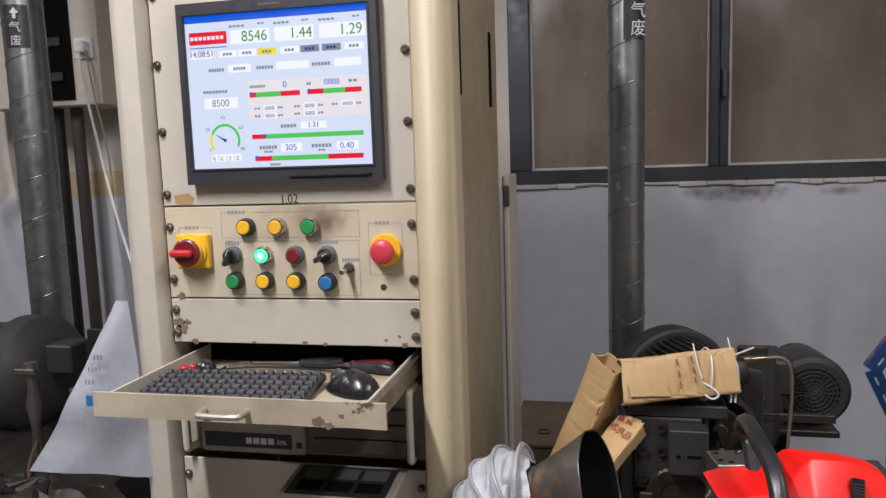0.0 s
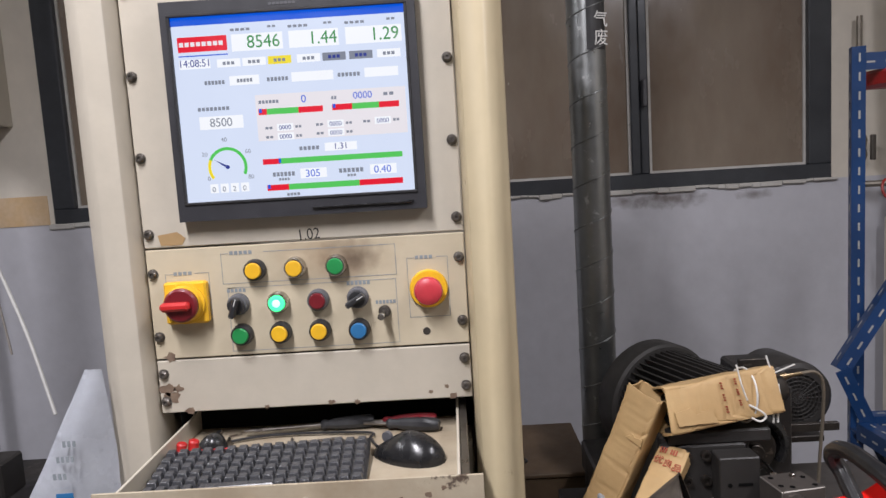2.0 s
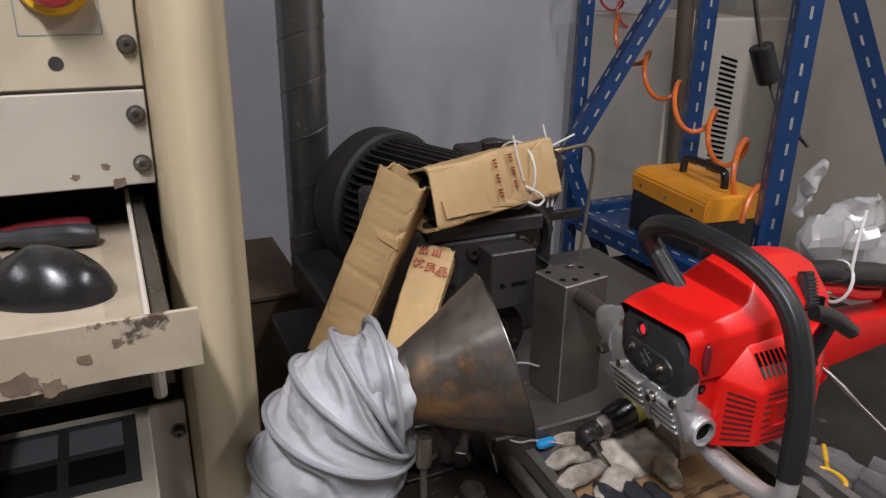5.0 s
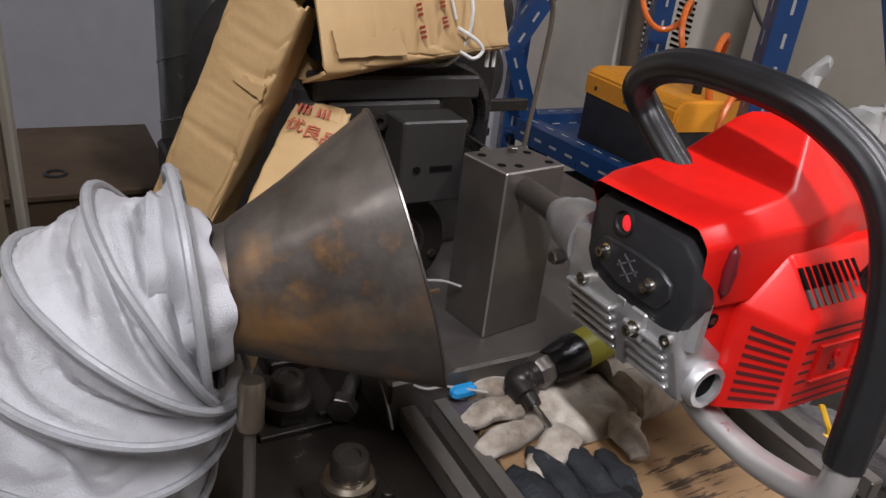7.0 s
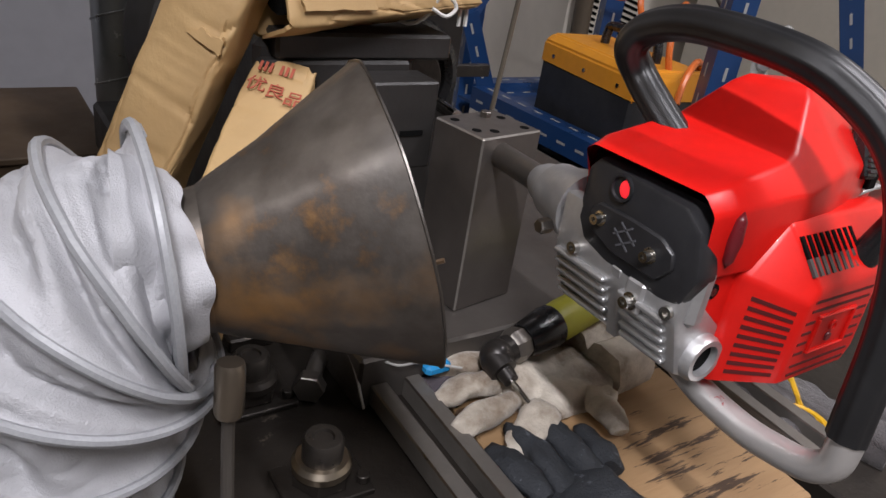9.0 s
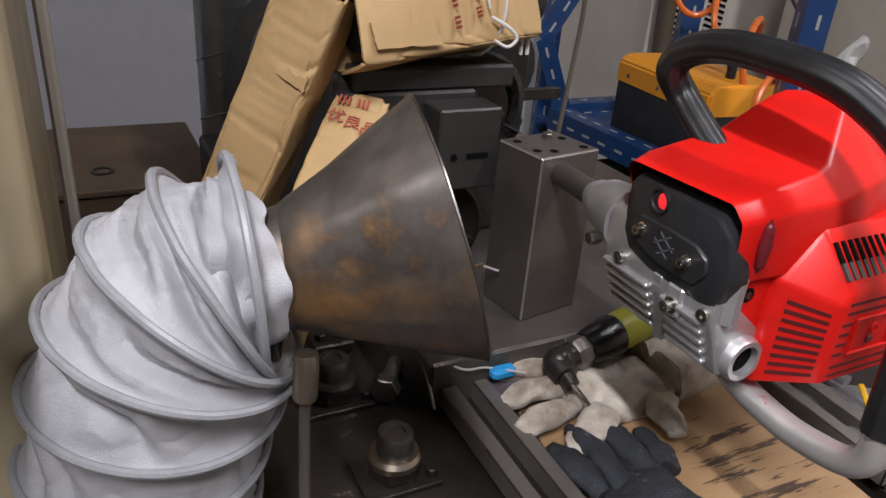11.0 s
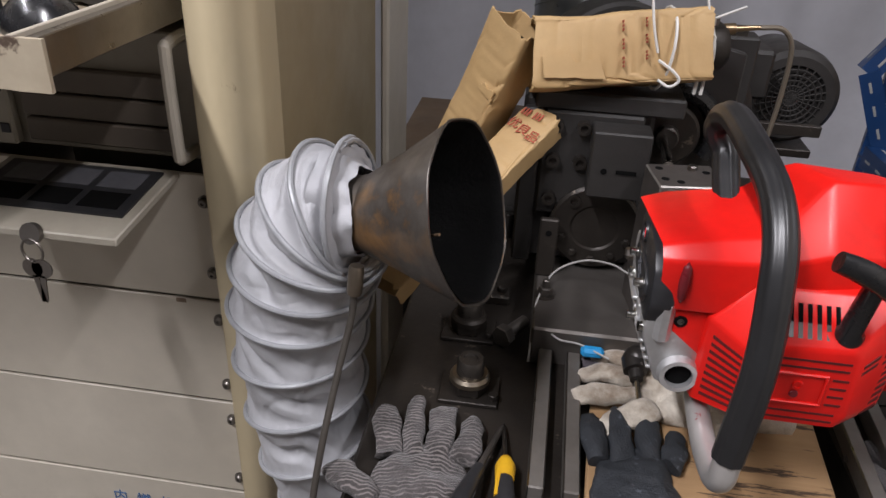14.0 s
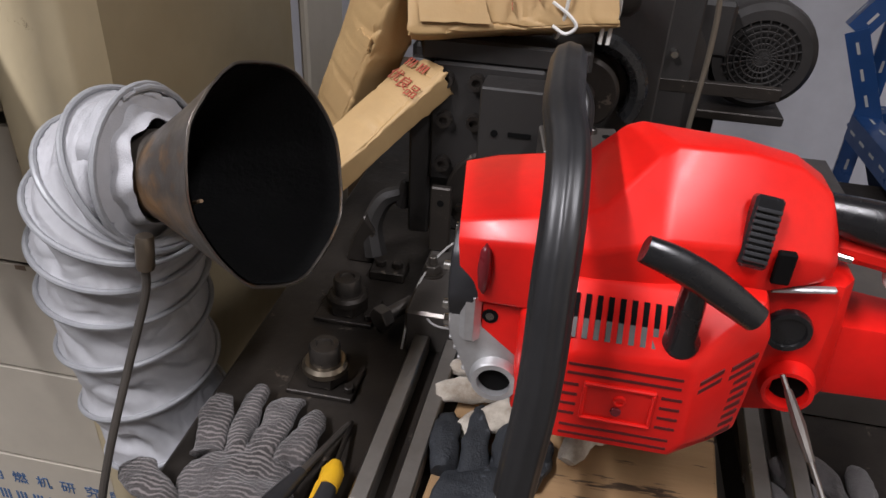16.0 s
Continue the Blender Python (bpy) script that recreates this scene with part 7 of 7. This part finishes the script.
bmesh.ops.bevel(lid, geom=lid.edges[:], offset=0.004, segments=2, affect="EDGES")
part("lid", lid, ORANGE, pump, local=True)
part("handle", tube(smooth_path([(0.0, -0.085, 0.178), (0.0, -0.082, 0.204), (0.0, -0.065, 0.216), (0.0, 0.045, 0.216), (0.0, 0.062, 0.204), (0.0, 0.065, 0.178)], 5), 0.009, 10), RUBBER, pump, local=True)
for y in (-0.10, 0.0, 0.10):
    part("screw", cyl((-0.0875, y, 0.142), (-0.0895, y, 0.142), 0.004, seg=10), CHROME, pump, local=True)

# coiled orange hose hanging over the case
ch = thing("coiled_air_hose", (1.08, 2.1, 0.8), "orange coiled air hose hanging over the analyser", "hose")
line = smooth_path([(0.98, 2.35, 1.12), (1.00, 2.22, 1.02), (1.00, 2.08, 0.95), (0.965, 1.90, 0.90), (0.93, 1.76, 0.85), (0.90, 1.68, 0.75)], 30)
pts = []
for i, p in enumerate(line):
    a = i / len(line) * 2 * math.pi * 5.5
    r = 0.032 + 0.02 * (i / len(line))
    pts.append(p + V((r * math.cos(a), 0.3 * r * math.cos(a), r * math.sin(a))))
part("coil", tube(pts, 0.0062, 8), ORANGE_HOSE, ch)
rh = thing("red_air_hose", (1.35, 3.1, 1.2), "thin red air hose curling from the wall valve", "hose")
pts = []
for i in range(90):
    u = i / 89
    a = u * 2 * math.pi * 4
    pts.append((1.37 + 0.12 * u + 0.03 * math.cos(a), 3.08 - 0.3 * u, 1.24 - 0.22 * u + 0.03 * math.sin(a)))
part("coil", tube(pts, 0.005, 6), mat("red_air_line", (0.55, 0.06, 0.05), 0.35), rh)

# wall valve and pipe
vp = thing("air_valve", (1.36, 3.2, 1.3), "grey air valve on a vertical pipe", "valve")
VM = mat("dull_valve_metal", (0.28, 0.25, 0.21), 0.45, 0.6)
part("pipe", tube([(1.36, 3.22, 1.24), (1.36, 3.22, 1.9)], 0.011, 10), VM, vp)
part("body", turned((1.36, 3.20, 1.33), (1.36, 3.20, 1.43), [(0, 0), (0, 0.016), (0.2, 0.022), (0.5, 0.016), (0.8, 0.022), (1, 0.016), (1, 0)], 14), VM, vp)
part("lever", bx(1.375, 1.392, 3.15, 3.17, 1.33, 1.43, 0.003), STEEL_DARK, vp)
part("elbow", tube(smooth_path([(1.36, 3.22, 1.26), (1.37, 3.20, 1.235), (1.42, 3.16, 1.235), (1.45, 3.14, 1.24)], 4), 0.013, 10), VM, vp)

# cream machine cabinet with louvres in the corner
lc = thing("louvred_cabinet", (1.72, 2.9, 0), "cream metal cabinet with rows of louvre slots", "cabinet")
part("body", bx(1.45, 2.20, 2.62, 3.20, 0, 1.10, 0.008), WALL_UP, lc)
for x in (1.50, 1.68):
    for i in range(26):
        z = 0.50 + i * 0.0185
        part("louvre", merge(None, bx(-0.040, 0.040, -0.0025, 0.0, -0.0045, 0.0045), pose(x + 0.03, 2.62, z, 0, 14, 0)), DARK_HOLE, lc)
cp_ = thing("tall_cabinet", (1.95, 2.2, 0), "tall cream metal cabinet beside the rack", "cabinet")
part("body", bx(1.75, 2.30, 1.35, 2.40, 0, 2.0, 0.006), CREAM, cp_)
part("door_gap", bx(1.7485, 1.7499, 1.90, 1.903, 0.05, 1.95), DARK_HOLE, cp_)
pb = thing("brown_pipe", (1.52, 2.7, 0), "dull brown conduit beside the cabinet", "pipe")
part("tube", tube([(1.50, 2.58, 0.3), (1.42, 2.62, 2.2)], 0.028, 14), mat("brown_conduit", (0.16, 0.125, 0.09), 0.5, 0.3), pb)
# gun-metal filter and line
ft = thing("inline_filter", (1.22, 2.05, 1.0), "black in-line filter on a steel line", "filter")
part("body", cyl((1.215, 2.03, 1.075), (1.255, 2.02, 0.985), 0.030, seg=16, ch=0.003), BLACK_PL, ft)
part("line", tube(smooth_path([(1.15, 2.05, 1.35), (1.18, 2.05, 1.22), (1.215, 2.03, 1.075)], 5), 0.006, 8), STEEL, ft)
part("lead", tube(smooth_path([(1.255, 2.02, 0.985), (1.27, 1.98, 0.91), (1.32, 1.92, 0.83)], 5), 0.006, 8), STEEL_DARK, ft)


def crumple(name, pts, material, label, cat, seed, amp=0.02):
    t = bmesh.new()
    for c, r in pts:
        ball(c, *r, seg=28, rings=18, bm=t)
    rough_up(t, amp, 14, seed)
    rough_up(t, amp * 0.5, 34, seed + 3)
    return solo(name, t, material, label, cat, sharp=25)


crumple("plastic_bag", [((0.95, 1.50, 0.765), (0.105, 0.05, 0.085)), ((1.05, 1.47, 0.735), (0.10, 0.04, 0.060)), ((0.885, 1.55, 0.86), (0.02, 0.02, 0.05))], mat("clear_plastic_film", (0.80, 0.80, 0.78), 0.16, col2=(0.66, 0.66, 0.64), scale=8, trans=0.55, bump=0.4, bump_scale=30), "crumpled clear plastic bag hanging by the rack", "bag", 2.0, 0.035)

# wall socket
so = thing("wall_socket", (0.60, WALL_Y, 0.6), "cream wall socket plate", "socket")
part("plate", bx(0.85, 0.95, WALL_Y - 0.010, WALL_Y, 0.36, 0.46, 0.003), WHITE_PL, so)

# ---- machinery left of the cabinet ----
DLX, DLY = -2.16, 2.60
ld = spiral_duct(DLX, DLY, 0.075, 0.0, TOP, "dusty spiral duct with a black flow label and white arrow", 0.155)
l2 = part("flow_label", prism([(DLX + 0.0765 * math.sin(a), DLY - 0.0765 * math.cos(a)) for a in np.linspace(-0.25, 0.95, 8)] + [(DLX + 0.0755 * math.sin(a), DLY - 0.0755 * math.cos(a)) for a in np.linspace(0.95, -0.25, 8)], "z", 1.86, 2.02), BLACK_PL, ld, "black label with a white arrow")
m_l = pose(DLX + 0.0765 * math.sin(0.35), DLY - 0.0765 * math.cos(0.35), 1.86, 90, 0, 20)
arw = prism([(-0.006, 0.108), (0.006, 0.108), (0.006, 0.128), (0.016, 0.128), (0.0, 0.150), (-0.016, 0.128), (-0.006, 0.128)], "z", 0.004, 0.0055)
merge(None, arw, m_l)
part("arrow", arw, WHITE_PL, l2)
for i, ch_ in enumerate("气废"):
    letters("lettering", ch_, m_l @ pose(-0.022, 0.062 - i * 0.05, 0.0045), 0.042, WHITE_PL, l2)
for x, r in ((-2.42, 0.03), (-2.315, 0.028)):
    p = thing("vertical_pipe", (x, 3.05, 0), "dull dark vertical pipe on the wall", "pipe")
    part("tube", tube([(x, 3.05, 0), (x, 3.05, 1.69)], r, 14), IRON_PAINT if x < -2.4 else mat("brown_pipe_paint", (0.09, 0.07, 0.06), 0.5, 0.3), p)
eb = thing("electrical_box", (-2.3, 3.0, 1.68), "cream electrical cabinet with a dark open front, on the wall", "electrical box")
part("body", bx(-2.72, -2.095, 2.94, WALL_Y, 1.675, 2.5, 0.004), CREAM, eb)
# black sheet on the closed body, as the shade inside the opening
part("open_front", bx(-2.52, -2.225, 2.934, 2.9395, 1.70, 2.45), DARK_HOLE, eb)
for z in (1.80, 1.95):
    part("terminal_row", bx(-2.48, -2.27, 2.922, 2.9335, z - 0.02, z + 0.02, 0.004), IRON_PAINT, eb)
sb = part("socket", bx(-2.205, -2.115, 2.925, 2.939, 1.87, 1.96, 0.004), WHITE_PL, eb, "cream plug socket")
part("plug", bx(-2.175, -2.125, 2.885, 2.924, 1.89, 1.94, 0.006), WHITE_PL, sb)
part("cord", tube(smooth_path([(-2.15, 2.885, 1.90), (-2.13, 2.87, 1.78), (-2.03, 2.80, 1.50), (-1.90, 2.70, 1.22), (-1.72, 2.55, 0.95), (-1.6, 2.45, 0.70)], 6), 0.006, 8), WHITE_PL, sb)
part("cord", tube(smooth_path([(-2.12, 2.89, 1.90), (-2.08, 2.87, 1.70), (-2.00, 2.82, 1.45), (-1.94, 2.75, 1.15), (-1.86, 2.68, 0.85)], 6), 0.004, 8), mat("grey_cord", (0.30, 0.27, 0.24), 0.5), sb)
solo("paint_patch", bx(-2.60, -1.99, WALL_Y - 0.004, WALL_Y, 1.262, 1.385), mat("ochre_wall_patch", (0.58, 0.40, 0.22), 0.7, col2=(0.62, 0.48, 0.33), scale=6), "ochre patch of old wall paint", "paint", kind="structure")
MD = V((-2.02, 2.30, 0.66))
mo2 = thing("left_motor", (MD.x, MD.y, 0.4), "large black finned motor on a stand beside the cabinet", "motor")
part("core", cyl(MD + V((-0.5, 0, 0)), MD, 0.165, seg=36), IRON_PAINT, mo2)
part("end_bell", turned(MD + V((-0.02, 0, 0)), MD + V((0.16, 0, 0)), [(0, 0.165), (0.05, 0.215), (0.5, 0.215), (0.75, 0.18), (1, 0.10), (1, 0)], 44), bpy.data.materials["dusty_black_casting"], mo2)
for i in range(24):
    a = radians(-40 + i * 9.5)
    dd = V((0, -math.cos(a), math.sin(a)))
    part("fin", tube([MD + dd * 0.18 + V((-0.48, 0, 0)), MD + dd * 0.18], 0.006, 4), IRON_PAINT, mo2)
part("terminal_box", bx(-1.84, -1.74, 2.18, 2.30, 0.70, 0.80, 0.006), IRON_PAINT, mo2)
brk = bx(-1.735, -1.67, 2.262, 2.268, 0.66, 0.84, 0.002)
part("bracket", brk, IRON, mo2)
part("coupling_block", bx(-1.74, -1.60, 2.15, 2.26, 0.55, 0.66, 0.006), IRON_PAINT, mo2)
part("skid", bx(-2.6, -1.35, 1.80, 2.6, 0.42, 0.50, 0.006), IRON, mo2)
part("stand", bx(-2.5, -1.4, 1.9, 2.55, 0, 0.42), IRON_PAINT, mo2)
fv = thing("fuel_valve", (-1.72, 1.95, 0.5), "small dark steel valve with a thin pipe", "valve")
part("valve_body", turned((-1.72, 1.98, 0.50), (-1.72, 1.98, 0.80), [(0, 0), (0, 0.02), (0.3, 0.014), (0.55, 0.024), (0.7, 0.014), (0.92, 0.014), (0.93, 0.024), (1, 0.02), (1, 0)], 12), STEEL_DARK, fv)
part("lever", bx(-1.76, -1.69, 1.955, 1.965, 0.765, 0.785, 0.003), STEEL_DARK, fv)
part("pipe", tube(smooth_path([(-1.72, 1.98, 0.55), (-1.64, 1.85, 0.52), (-1.50, 1.70, 0.50), (-1.38, 1.55, 0.42)], 6), 0.005, 8), mat("copper_pipe", (0.25, 0.16, 0.10), 0.4, 0.7), fv)
crumple("machine_parts", [((-1.55, 1.75, 0.44), (0.28, 0.16, 0.08)), ((-1.25, 1.65, 0.42), (0.18, 0.14, 0.07))], IRON, "dark oily machine parts on a low stand", "machine parts", 6.0, 0.05)
solo("parts_stand", bx(-1.85, -1.02, 1.45, 1.79, 0, 0.40, 0.005), IRON, "dark iron stand under the machine parts", "stand")
wp = thing("wall_pipe", (-2.95, 3.1, 1.3), "brown wall pipe with an elbow and a red hose", "pipe")
part("tube", tube(smooth_path([(-2.86, 3.1, 2.1), (-2.86, 3.1, 1.6), (-2.84, 3.1, 1.40), (-2.86, 3.08, 1.35), (-2.95, 3.05, 1.34)], 6), 0.022, 12), mat("brown_iron_pipe", (0.16, 0.10, 0.07), 0.5, 0.3), wp)
part("red_hose", tube(smooth_path([(-2.93, 3.0, 1.32), (-2.84, 2.95, 1.22), (-2.80, 2.9, 1.02), (-2.70, 2.85, 0.90)], 6), 0.010, 8), mat("red_hose_rubber", (0.6, 0.05, 0.04), 0.4), wp)

# milky bag hanging from the cabinet's side
bg = bmesh.new()
R2 = []
for i in range(15):
    u = i / 14
    row = []
    for j in range(17):
        v = j / 16
        x0 = -0.862 - 0.125 * u - 0.03 * max(0, u - 0.6)
        x1 = -0.835 + 0.02 * u
        x = x0 + (x1 - x0) * v
        z = 1.145 - 0.30 * u - 0.045 * u * v
        y = 1.272 - 0.03 * math.sin(math.pi * v) * math.sin(math.pi * min(1, u * 1.2)) + 0.012 * noise.noise(V((x * 12, z * 12, 1)))
        row.append(bg.verts.new((x, y - 0.10 * u * (1 - v), z)))
    R2.append(row)
for a, b in zip(R2, R2[1:]):
    for j in range(16):
        bg.faces.new((a[j], a[j + 1], b[j + 1], b[j]))
bmesh.ops.solidify(bg, geom=bg.faces[:], thickness=0.006)
pb2 = thing("plastic_bag", (-0.9, 1.26, 0.75), "milky plastic bag with faint print hanging from the cabinet post", "bag")
part("film", bg, BAG, pb2, sharp=60)
for i, (x, z, n, w) in enumerate(((-0.868, 1.050, 3, 0.022), (-0.872, 1.030, 4, 0.028), (-0.878, 1.008, 3, 0.022))):
    part("writing", bars(n, x - w / 2, x + w / 2, z, 0.009, 1.218 - 0.008 * i, 0.4), INK_GREY, pb2, kind="stuff")
part("printed_mark", bx(-0.885, -0.860, 1.196, 1.197, 0.965, 0.985), BLUE, pb2)
